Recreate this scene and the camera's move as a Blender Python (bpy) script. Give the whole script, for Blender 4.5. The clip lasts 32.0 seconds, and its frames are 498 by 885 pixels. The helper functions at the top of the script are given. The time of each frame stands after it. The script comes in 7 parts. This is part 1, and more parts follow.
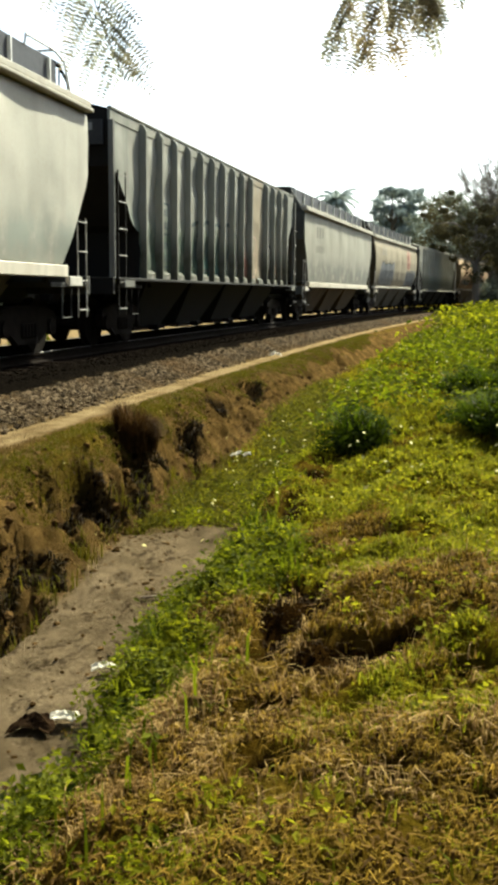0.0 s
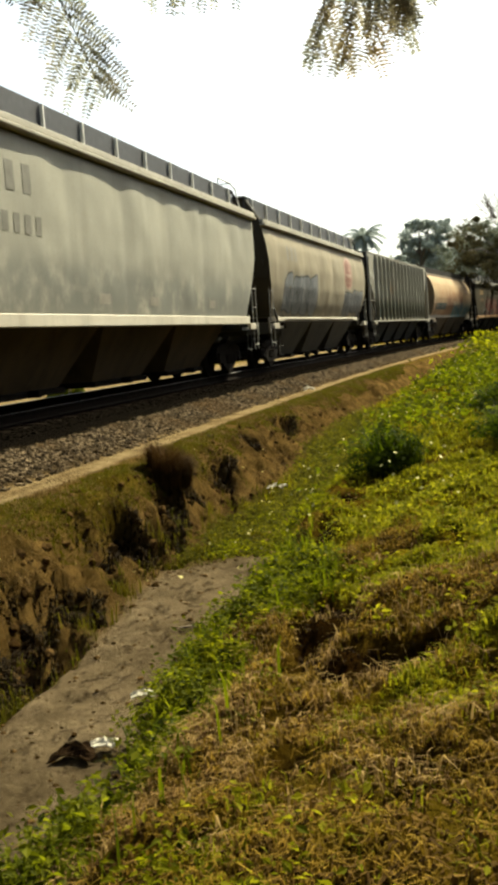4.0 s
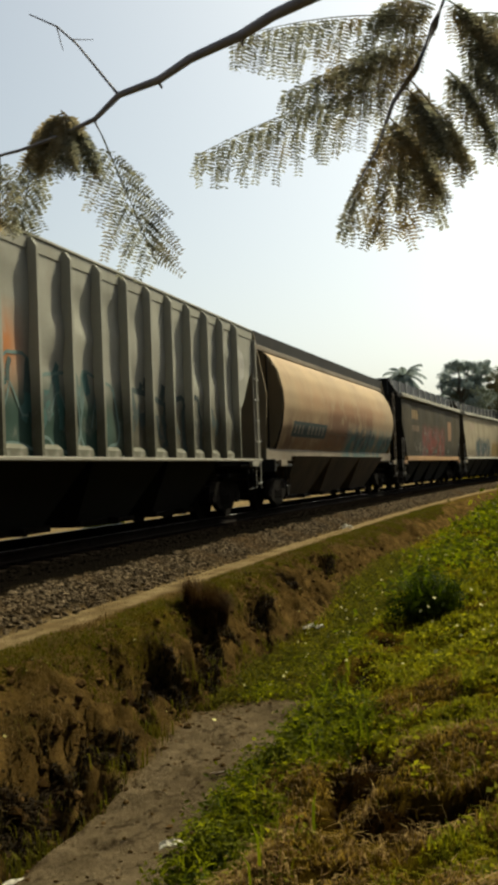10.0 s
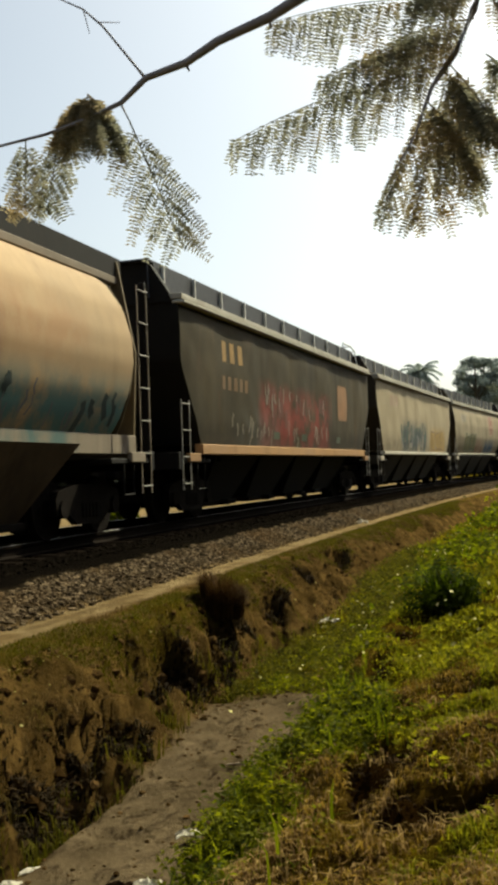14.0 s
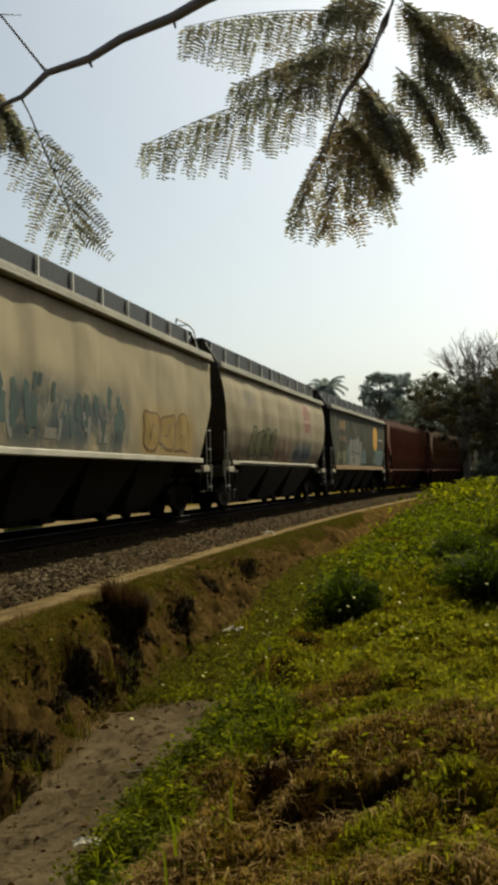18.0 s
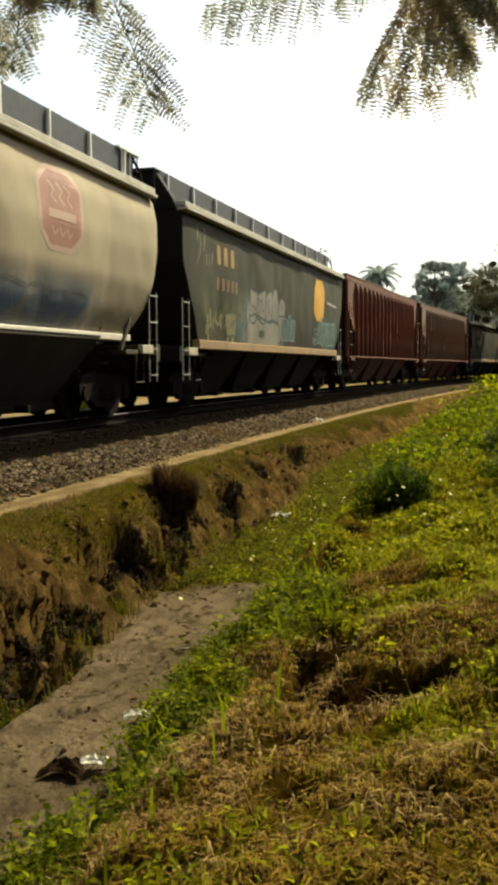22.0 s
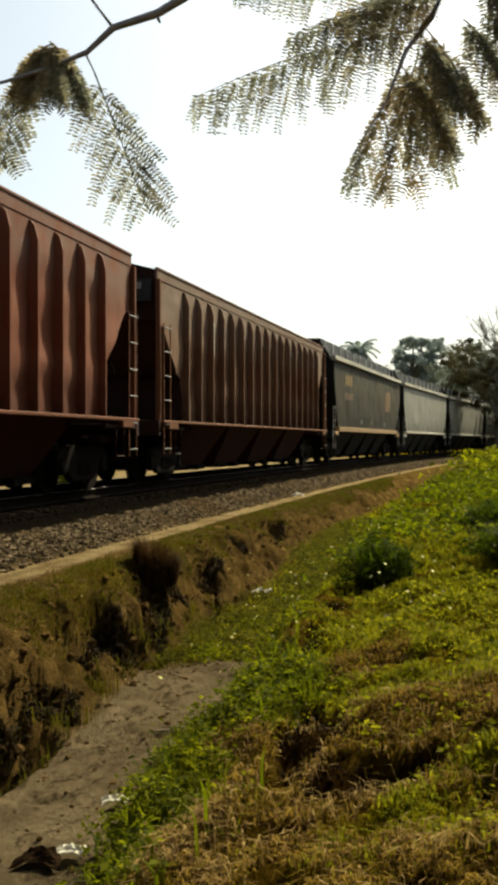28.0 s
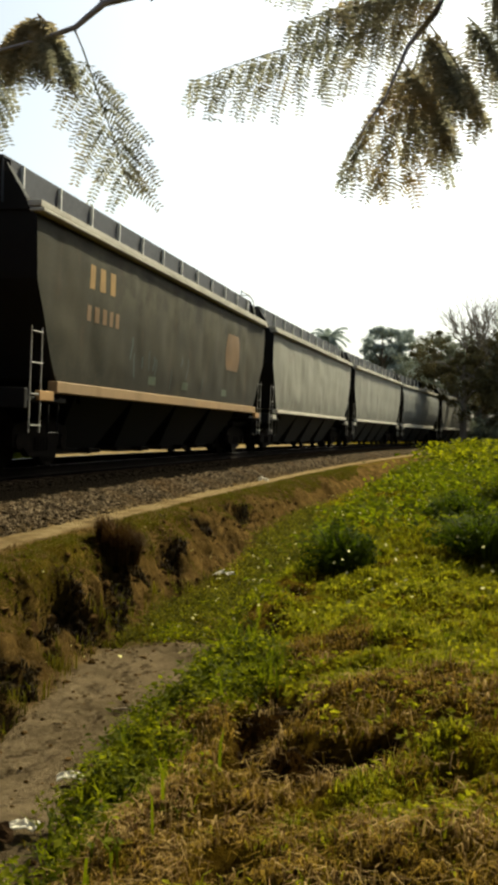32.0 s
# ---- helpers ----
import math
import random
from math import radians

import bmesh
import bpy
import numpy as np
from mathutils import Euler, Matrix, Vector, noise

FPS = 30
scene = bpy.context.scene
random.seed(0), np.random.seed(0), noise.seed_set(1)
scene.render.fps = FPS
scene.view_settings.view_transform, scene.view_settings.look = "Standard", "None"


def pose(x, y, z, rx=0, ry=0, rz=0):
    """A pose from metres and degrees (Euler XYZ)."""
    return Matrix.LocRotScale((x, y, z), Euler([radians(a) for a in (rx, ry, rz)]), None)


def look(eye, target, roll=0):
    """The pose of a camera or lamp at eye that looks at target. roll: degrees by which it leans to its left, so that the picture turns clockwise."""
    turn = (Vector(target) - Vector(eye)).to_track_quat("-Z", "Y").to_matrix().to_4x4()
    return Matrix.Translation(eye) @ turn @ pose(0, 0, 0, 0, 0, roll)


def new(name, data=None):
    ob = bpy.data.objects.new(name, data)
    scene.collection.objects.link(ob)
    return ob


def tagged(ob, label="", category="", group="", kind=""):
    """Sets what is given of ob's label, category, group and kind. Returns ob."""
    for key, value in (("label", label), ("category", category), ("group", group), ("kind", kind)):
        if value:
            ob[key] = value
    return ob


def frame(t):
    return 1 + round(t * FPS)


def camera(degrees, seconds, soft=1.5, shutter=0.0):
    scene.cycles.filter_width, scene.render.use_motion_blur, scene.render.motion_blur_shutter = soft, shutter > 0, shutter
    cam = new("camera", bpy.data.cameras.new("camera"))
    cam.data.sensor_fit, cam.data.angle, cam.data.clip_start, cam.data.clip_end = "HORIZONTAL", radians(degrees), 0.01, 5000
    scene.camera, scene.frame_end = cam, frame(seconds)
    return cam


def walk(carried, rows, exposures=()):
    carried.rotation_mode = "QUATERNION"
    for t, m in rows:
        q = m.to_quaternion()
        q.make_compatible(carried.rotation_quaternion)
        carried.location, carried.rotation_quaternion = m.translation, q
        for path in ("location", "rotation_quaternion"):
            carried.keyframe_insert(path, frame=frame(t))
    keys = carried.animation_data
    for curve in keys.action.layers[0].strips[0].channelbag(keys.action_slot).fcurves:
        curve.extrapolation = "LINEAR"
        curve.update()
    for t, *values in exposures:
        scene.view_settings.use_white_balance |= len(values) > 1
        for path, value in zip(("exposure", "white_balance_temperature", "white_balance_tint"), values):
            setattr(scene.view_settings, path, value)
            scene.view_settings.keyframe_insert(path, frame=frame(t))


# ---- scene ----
cam = camera(27.56, 32.0, soft=4.2)
PATH = [
    (0.0, -0.103, 0.033, 1.059, 11.30, -8.40, -0.51),
    (0.5, -0.074, 0.061, 0.975, 10.80, -8.89, 1.36),
    (1.0, -0.073, -0.007, 0.975, 13.43, -4.56, -0.36),
    (1.5, -0.020, 0.028, 0.946, 14.41, -5.03, 1.89),
    (2.0, 0.001, 0.020, 0.935, 15.20, -3.74, 3.31),
    (2.5, 0.015, 0.016, 0.936, 14.57, -2.49, 3.45),
    (3.0, 0.038, -0.022, 0.939, 13.48, -2.21, 3.51),
    (3.5, 0.047, -0.011, 0.928, 14.02, -5.11, 3.63),
    (4.0, 0.050, -0.001, 0.901, 13.76, -5.83, 3.98),
    (4.5, 0.050, 0.109, 0.895, 13.44, -5.97, 3.71),
    (6.5, 0.035, -0.001, 0.931, 12.97, -5.03, 1.62),
    (7.0, 0.058, -0.028, 0.955, 13.55, -5.48, 3.10),
    (7.5, 0.053, -0.019, 0.960, 17.64, -5.87, 4.41),
    (8.0, 0.055, -0.055, 0.964, 17.57, -1.19, 3.67),
    (8.5, 0.049, -0.103, 0.968, 16.52, 0.64, 2.79),
    (9.0, 0.057, -0.089, 0.979, 15.06, -0.86, 2.07),
    (9.5, 0.047, -0.057, 0.987, 15.29, 0.05, 2.74),
    (10.0, 0.043, -0.068, 0.974, 15.46, 1.76, 2.24),
    (10.5, 0.038, -0.075, 0.976, 14.64, 1.89, 1.86),
    (11.0, 0.034, -0.072, 0.971, 13.92, 1.96, 2.22),
    (11.5, 0.037, -0.071, 0.954, 14.15, 0.91, 2.87),
    (12.0, 0.021, -0.074, 0.947, 13.50, 0.32, 1.89),
    (12.5, -0.007, -0.038, 0.940, 14.96, -2.31, 1.39),
    (13.0, -0.012, 0.003, 0.927, 16.79, -3.35, 0.97),
    (13.5, -0.004, 0.041, 0.941, 16.99, -1.39, 2.29),
    (14.0, 0.016, -0.046, 0.929, 16.31, 1.60, 2.07),
    (14.5, 0.033, -0.046, 0.926, 14.96, 2.48, 2.78),
    (15.0, 0.043, -0.071, 0.920, 14.19, 3.39, 2.67),
    (15.5, 0.025, -0.105, 0.901, 12.44, 2.72, 1.14),
    (17.5, 0.037, -0.058, 0.842, 11.74, 3.73, 1.89),
    (18.0, 0.034, -0.017, 0.855, 11.08, 2.18, 1.75),
    (18.5, 0.029, -0.029, 0.861, 11.16, 1.98, 1.08),
    (19.0, 0.020, -0.043, 0.862, 11.46, 1.86, 0.69),
    (19.5, 0.005, -0.086, 0.872, 12.67, 1.27, 0.38),
    (20.0, 0.019, -0.049, 0.865, 14.51, 1.01, 1.45),
    (20.5, 0.005, -0.028, 0.868, 13.95, -0.75, 0.97),
    (21.0, -0.003, -0.007, 0.867, 14.29, -1.99, 0.81),
    (21.5, -0.012, 0.022, 0.858, 14.09, -3.42, 0.33),
    (22.0, -0.014, 0.052, 0.848, 13.94, -4.15, 0.36),
    (22.5, -0.021, 0.091, 0.855, 13.42, -4.30, -0.27),
    (23.0, -0.026, 0.107, 0.856, 12.90, -3.57, -0.37),
    (23.5, -0.026, 0.095, 0.858, 12.49, -3.45, -0.73),
    (24.0, -0.038, 0.087, 0.850, 13.31, -2.69, -0.77),
    (24.5, -0.037, 0.079, 0.852, 13.79, -2.64, -0.31),
    (25.0, -0.045, 0.081, 0.849, 13.67, -2.83, -0.65),
    (25.5, -0.040, 0.081, 0.854, 13.49, -2.31, -0.32),
    (27.5, -0.039, 0.069, 0.870, 13.43, -0.09, 0.16),
    (28.0, -0.041, 0.065, 0.876, 12.77, -0.04, 0.06),
    (28.5, -0.073, 0.047, 0.872, 12.40, -0.56, -0.80),
    (29.0, -0.087, 0.040, 0.870, 12.44, -0.32, -0.67),
    (29.5, -0.086, 0.061, 0.859, 12.43, -0.27, 0.06),
    (30.0, -0.082, 0.043, 0.860, 11.47, -0.34, -0.54),
    (30.5, -0.077, 0.062, 0.860, 11.33, -0.11, -0.31),
    (31.0, -0.087, 0.056, 0.864, 11.29, -0.71, -1.87),
    (31.5, -0.085, 0.081, 0.867, 11.11, -1.05, -1.94),
    (32.0, -0.075, 0.093, 0.860, 10.82, -0.91, -2.33),
]


def view(x, y, z, yaw, pitch, roll):
    return pose(x, y, z, 0, 0, yaw) @ pose(0, 0, 0, pitch) @ pose(0, 0, 0, 0, roll) @ pose(0, 0, 0, 90)


# seconds, stops, white balance: the clip's camera adapts as it tilts
EXPOSURES = [(t, s, k, 1) for t, s, k in ((0.0, 1.5, 6100), (1.0, 0.95, 6700), (2.0, 0.97, 6800), (4.0, 1.16, 6800), (7.0, 0.82, 6900), (9.0, 0.5, 6800), (10.0, 0.3, 6750), (11.0, 0.27, 6700), (12.0, 0.4, 6700), (13.0, 0.95, 6800), (15.0, 0.12, 6600), (17.5, 0.1, 6600), (19.0, 0.08, 6600), (20.5, 0.45, 6750), (22.0, 1.03, 6850), (23.0, 1.03, 6850), (25.0, 1.08, 6850), (28.0, 0.75, 6850), (30.0, 0.82, 6800), (32.0, 0.8, 6800))]
walk(cam, [(t, view(x, y, z, yaw, pitch, roll)) for t, x, y, z, yaw, pitch, roll in PATH], EXPOSURES)

# ---- light: a high sun ahead, just to the near side of the train, and a hazy sky ----
SUN_AZ, SUN_EL = 24.0, 47.0
world = bpy.data.worlds.new("sky")
scene.world = world
world.use_nodes = True
wn, wl = world.node_tree.nodes, world.node_tree.links
sky = wn.new("ShaderNodeTexSky")
sky.sky_type, sky.sun_disc = "NISHITA", False
sky.sun_elevation, sky.sun_rotation = radians(SUN_EL), radians(SUN_AZ)
sky.air_density, sky.dust_density, sky.ozone_density = 1.0, 3.6, 1.5
# haze: paler than clear air
grey = wn.new("ShaderNodeRGBToBW")
pale = wn.new("ShaderNodeMix")
pale.data_type, pale.inputs[0].default_value = "RGBA", 0.45
wl.new(sky.outputs[0], grey.inputs[0])
wl.new(sky.outputs[0], pale.inputs[6])
wl.new(grey.outputs[0], pale.inputs[7])
wl.new(pale.outputs[2], wn["Background"].inputs[0])
wn["Background"].inputs[1].default_value = 0.125
sun = new("sun", bpy.data.lights.new("sun", "SUN"))
sun.data.energy, sun.data.angle, sun.data.color = 5.0, radians(0.55), (1.0, 0.91, 0.7)
sun.matrix_world = look((0, 0, 60), (-60 * math.tan(radians(90 - SUN_EL)) * math.sin(radians(SUN_AZ)),
                                     -60 * math.tan(radians(90 - SUN_EL)) * math.cos(radians(SUN_AZ)), 0))

# ---- materials ----


class Nodes:
    """A small writer of node materials in metres of the object's own space."""

    def __init__(self, name, rough=0.8, metal=0.0, spec=0.4):
        self.m = bpy.data.materials.new(name)
        self.m.use_nodes = True
        self.t = self.m.node_tree
        self.b = self.t.nodes["Principled BSDF"]
        self.b.inputs["Roughness"].default_value = rough
        self.b.inputs["Metallic"].default_value = metal
        self.b.inputs["Specular IOR Level"].default_value = spec
        self.co = self.t.nodes.new("ShaderNodeTexCoord").outputs["Object"]

    def link(self, a, b):
        self.t.links.new(a, b)

    def noise(self, scale, detail=4.0, stretch=None, rough=0.6):
        n = self.t.nodes.new("ShaderNodeTexNoise")
        n.inputs["Scale"].default_value, n.inputs["Detail"].default_value, n.inputs["Roughness"].default_value = scale, detail, rough
        src = self.co
        if stretch:
            mp = self.t.nodes.new("ShaderNodeMapping")
            mp.inputs["Scale"].default_value = stretch
            self.link(src, mp.inputs[0])
            src = mp.outputs[0]
        self.link(src, n.inputs["Vector"])
        return n.outputs["Fac"]

    def ramp(self, fac, lo, hi):
        r = self.t.nodes.new("ShaderNodeMapRange")
        r.inputs["From Min"].default_value, r.inputs["From Max"].default_value = lo, hi
        self.link(fac, r.inputs["Value"])
        return r.outputs[0]

    def mix(self, fac, a, b):
        x = self.t.nodes.new("ShaderNodeMix")
        x.data_type = "RGBA"
        for sock, v in ((x.inputs[0], fac), (x.inputs[6], a), (x.inputs[7], b)):
            if isinstance(v, tuple):
                sock.default_value = (*v, 1)
            elif isinstance(v, (int, float)):
                sock.default_value = v
            else:
                self.link(v, sock)
        return x.outputs[2]

    def times(self, a, b):
        x = self.t.nodes.new("ShaderNodeMath")
        x.operation = "MULTIPLY"
        for sock, v in ((x.inputs[0], a), (x.inputs[1], b)):
            if isinstance(v, (int, float)):
                sock.default_value = v
            else:
                self.link(v, sock)
        return x.outputs[0]

    def field(self, y0, y1, z0, z1, soft=0.25, grain=1.6, cover=0.5):
        """A sprayed field on a car's side: a soft box broken up by noise."""
        sp = self.t.nodes.new("ShaderNodeSeparateXYZ")
        self.link(self.co, sp.inputs[0])
        f = self.times(self.ramp(sp.outputs["Y"], y0 - soft, y0 + soft), self.ramp(sp.outputs["Y"], y1 + soft, y1 - soft))
        g = self.times(self.ramp(sp.outputs["Z"], z0 - soft, z0 + soft), self.ramp(sp.outputs["Z"], z1 + soft, z1 - soft))
        return self.times(self.times(f, g), self.ramp(self.noise(grain, 4), cover - 0.13, cover + 0.1))

    def attribute(self, name):
        a = self.t.nodes.new("ShaderNodeAttribute")
        a.attribute_name = name
        return a.outputs["Fac"]

    def island(self):
        return self.t.nodes.new("ShaderNodeNewGeometry").outputs["Random Per Island"]

    def piece(self):
        return self.t.nodes.new("ShaderNodeObjectInfo").outputs["Random"]

    def bump(self, fac, strength, dist):
        b = self.t.nodes.new("ShaderNodeBump")
        b.inputs["Strength"].default_value, b.inputs["Distance"].default_value = strength, dist
        self.link(fac, b.inputs["Height"])
        self.link(b.outputs[0], self.b.inputs["Normal"])

    def colour(self, c):
        self.link(c, self.b.inputs["Base Color"])
        return self.m

    def leafy(self, c, share=0.5):
        """Let light through, as blades and leaves do."""
        self.link(c, self.b.inputs["Base Color"])
        tr = self.t.nodes.new("ShaderNodeBsdfTranslucent")
        self.link(c, tr.inputs[0])
        mx = self.t.nodes.new("ShaderNodeMixShader")
        mx.inputs[0].default_value = share
        self.link(self.b.outputs[0], mx.inputs[1])
        self.link(tr.outputs[0], mx.inputs[2])
        self.link(mx.outputs[0], self.t.nodes["Material Output"].inputs[0])
        return self.m


def paint(name, base, fade, rust=(0.16, 0.07, 0.035), amount=0.35, soot=0.5, metal=0.0, rough=0.8, sprays=()):
    """Weathered paint on steel sheet: chalked patches, rain streaks, rust and soot."""
    n = Nodes(name, rough, metal, 0.15)
    c = n.mix(n.ramp(n.noise(0.55, 5), 0.38, 0.66), base, fade)
    c = n.mix(n.times(n.ramp(n.noise(2.2, 5, (1, 1, 0.12)), 0.5, 0.8), soot), c, tuple(v * 0.35 for v in base))
    c = n.mix(n.times(n.ramp(n.noise(1.3, 6, (1, 1, 0.35)), 0.56, 0.74), amount), c, rust)
    c = n.mix(n.times(n.ramp(n.noise(26.0, 3), 0.55, 0.75), 0.18), c, rust)
    for y0, y1, z0, z1, tint, cover, share in sprays:
        c = n.mix(n.times(n.field(y0, y1, z0, z1, 0.3, 1.7, cover), share), c, tint)
    n.bump(n.noise(14.0, 4), 0.12, 0.01)
    return n.colour(c)


def plain(name, base, other, scale=6.0, rough=0.85, metal=0.0, bump=0.25, dist=0.01, pieces=False, spec=0.25):
    n = Nodes(name, rough, metal, spec)
    c = n.mix(n.ramp(n.noise(scale, 6), 0.35, 0.68), base, other)
    if pieces:
        c = n.mix(n.times(n.piece(), 0.5), c, tuple(v * 0.5 for v in base))
    n.bump(n.noise(scale * 5, 5), bump, dist)
    return n.colour(c)


def leaf_mat(name, a, b, c2, share=0.5, patch=0.6, rough=0.55):
    n = Nodes(name, rough, 0.0, 0.08)
    c = n.mix(n.ramp(n.island(), 0.0, 0.85), a, b)
    c = n.mix(n.ramp(n.noise(patch, 3), 0.48, 0.68), c, c2)
    return n.leafy(c, share)


# running gear, rails and sleepers: colours sunk towards black for the shade under cars
M_STEEL = plain("near-black grimy steel", (0.007, 0.006, 0.005), (0.013, 0.01, 0.008), 7, 0.9, spec=0.03)
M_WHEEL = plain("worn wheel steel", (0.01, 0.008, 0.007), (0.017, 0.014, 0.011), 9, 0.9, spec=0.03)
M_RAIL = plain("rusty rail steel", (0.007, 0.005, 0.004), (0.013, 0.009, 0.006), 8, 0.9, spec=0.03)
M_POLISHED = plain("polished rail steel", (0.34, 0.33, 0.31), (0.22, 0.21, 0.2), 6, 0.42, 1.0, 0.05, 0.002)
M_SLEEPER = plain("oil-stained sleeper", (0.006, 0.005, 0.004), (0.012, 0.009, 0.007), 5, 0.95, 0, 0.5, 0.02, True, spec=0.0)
M_GRATE = plain("galvanised grating", (0.035, 0.037, 0.042), (0.05, 0.052, 0.058), 8, 0.6, 0.3)
M_GALV = plain("pale galvanised steel", (0.68, 0.67, 0.62), (0.5, 0.49, 0.44), 9, 0.5, 0.2)
M_LADDER = plain("dull ladder steel", (0.28, 0.27, 0.24), (0.19, 0.18, 0.16), 9, 0.6, 0.2)
M_BARK = plain("grey bark", (0.12, 0.1, 0.08), (0.2, 0.17, 0.14), 18, 0.9, 0, 0.6, 0.01)
# twig grey lifted and blued, the veil of flare put into the colour
M_TWIG = plain("smooth grey twig", (0.26, 0.26, 0.3), (0.36, 0.36, 0.4), 25, 0.8, 0, 0.3, 0.004)
M_DEADWOOD = plain("bare pale wood", (0.1, 0.085, 0.065), (0.17, 0.145, 0.11), 6, 0.9, 0, 0.4, 0.02)
M_WASTE = plain("crumpled pale plastic", (0.6, 0.56, 0.44), (0.4, 0.36, 0.27), 20, 0.75, 0, 0.3, 0.01)
M_DARKWASTE = plain("sodden dark cloth", (0.012, 0.007, 0.004), (0.03, 0.018, 0.009), 20, 0.95, 0, 0.5, 0.01, spec=0.0)
M_PALESTALK = leaf_mat("bleached dry stalk", (0.11, 0.06, 0.022), (0.33, 0.225, 0.08), (0.17, 0.1, 0.027), 0.3, 2.0, 0.9)
M_STICK = plain("weathered stick", (0.3, 0.24, 0.17), (0.2, 0.15, 0.1), 30, 0.9)
M_STONE = Nodes("ballast stone", 0.95, 0.0, 0.02)
_c = M_STONE.mix(M_STONE.ramp(M_STONE.island(), 0.1, 1.0), (0.01, 0.007, 0.004), (0.19, 0.14, 0.083))
_c = M_STONE.mix(M_STONE.ramp(M_STONE.noise(0.7, 4), 0.5, 0.7), _c, (0.095, 0.06, 0.027))
M_STONE.bump(M_STONE.noise(40, 4), 0.4, 0.01)
M_STONE = M_STONE.colour(_c)
_n = Nodes("loose ballast stone", 0.95, 0.0, 0.02)
_c = _n.mix(_n.piece(), (0.022, 0.016, 0.009), (0.22, 0.165, 0.1))
_n.bump(_n.noise(6, 4), 0.5, 0.1)
M_STONEPIECE = _n.colour(_n.mix(_n.ramp(_n.noise(2.5, 4), 0.45, 0.7), _c, (0.06, 0.036, 0.016)))
# stones under the train: near black, standing for its shade
M_SHADESTONE = plain("oil-blackened stone", (0.004, 0.0032, 0.0024), (0.009, 0.007, 0.005), 9, 0.95, spec=0.0)
M_SHADEDWEED = leaf_mat("shade-darkened dead weed", (0.006, 0.003, 0.001), (0.03, 0.016, 0.004), (0.014, 0.008, 0.002), 0.3, 2.5, 0.9)
# near black, so that what shows under the cars stays as dark as shade
M_BACKDROPLEAF = leaf_mat("near-black backdrop leaf", (0.005, 0.007, 0.003), (0.012, 0.015, 0.006), (0.007, 0.009, 0.004), 0.05, 0.4, 0.9)
M_FLOWER = plain("small pale flower", (0.5, 0.45, 0.16), (0.42, 0.38, 0.1), 30, 0.7)
M_SHADEROOTS = leaf_mat("shade-black root blade", (0.008, 0.005, 0.002), (0.03, 0.018, 0.006), (0.018, 0.014, 0.004), 0.2, 3.0, 0.95)
M_STUBBLE = leaf_mat("withered stubble", (0.09, 0.05, 0.014), (0.2, 0.13, 0.05), (0.09, 0.07, 0.012), 0.3, 2.0, 0.95)
M_DITCHLEAF = leaf_mat("dull ditch weed leaf", (0.034, 0.037, 0.003), (0.125, 0.115, 0.01), (0.07, 0.062, 0.007), 0.55, 1.2, 0.9)
M_LIPGRASS = leaf_mat("short brownish grass", (0.05, 0.052, 0.003), (0.11, 0.095, 0.006), (0.085, 0.06, 0.008), 0.4, 1.5, 0.9)
_n = Nodes("dark soil clod", 0.95, 0.0, 0.0)
_c = _n.mix(_n.island(), (0.02, 0.011, 0.0035), (0.085, 0.05, 0.018))
_n.bump(_n.noise(22, 5), 0.8, 0.03)
M_CLOD = _n.colour(_c)

M_GRASS = leaf_mat("meadow grass blade", (0.075, 0.084, 0.002), (0.23, 0.215, 0.006), (0.205, 0.167, 0.007), 0.6, 0.8, 0.9)
M_WEED = leaf_mat("bright weed leaf", (0.04, 0.058, 0.002), (0.125, 0.14, 0.004), (0.075, 0.09, 0.003), 0.65, 1.2, 0.85)
M_SLOPE = leaf_mat("deep green weed leaf", (0.022, 0.031, 0.001), (0.215, 0.215, 0.006), (0.062, 0.07, 0.003), 0.62, 1.2, 0.85)
M_STRAW = leaf_mat("dry straw", (0.036, 0.018, 0.002), (0.28, 0.175, 0.022), (0.12, 0.08, 0.004), 0.35, 3.0, 0.9)
M_SHRUB = leaf_mat("dark shrub leaf", (0.012, 0.022, 0.001), (0.06, 0.085, 0.003), (0.028, 0.042, 0.002), 0.5, 2.0, 0.8)
M_TUFT = leaf_mat("yellow-green tuft blade", (0.057, 0.07, 0.002), (0.28, 0.265, 0.012), (0.185, 0.175, 0.006), 0.6, 1.5, 0.85)
M_BROADLEAF = leaf_mat("broad dark weed leaf", (0.018, 0.027, 0.001), (0.19, 0.2, 0.007), (0.06, 0.075, 0.003), 0.6, 2.0, 0.7)
M_OLDSTRAW = leaf_mat("rotting brown straw", (0.025, 0.012, 0.002), (0.13, 0.075, 0.015), (0.06, 0.036, 0.005), 0.2, 2.5, 0.95)
M_BROWNTUFT = leaf_mat("scorched brown grass", (0.01, 0.0055, 0.002), (0.085, 0.045, 0.014), (0.03, 0.016, 0.005), 0.3, 3.0, 0.95)
# greyed and lightened: distance haze mixed into the leaf colour
M_TREELEAF = leaf_mat("haze-greyed tree leaf", (0.085, 0.1, 0.072), (0.16, 0.175, 0.125), (0.12, 0.125, 0.09), 0.35, 0.25, 0.9)
M_BROWNLEAF = leaf_mat("brownish tree leaf", (0.035, 0.032, 0.015), (0.1, 0.085, 0.035), (0.07, 0.055, 0.022), 0.3, 0.4, 0.9)
# the farthest leaves are paler still, with haze put into their colour
M_HAZELEAF = leaf_mat("haze-paled distant leaf", (0.19, 0.23, 0.215), (0.29, 0.33, 0.3), (0.23, 0.27, 0.25), 0.4, 0.25, 0.9)
M_FROND = leaf_mat("feathery green leaflet", (0.15, 0.155, 0.115), (0.34, 0.335, 0.24), (0.34, 0.26, 0.13), 0.62, 4.0)

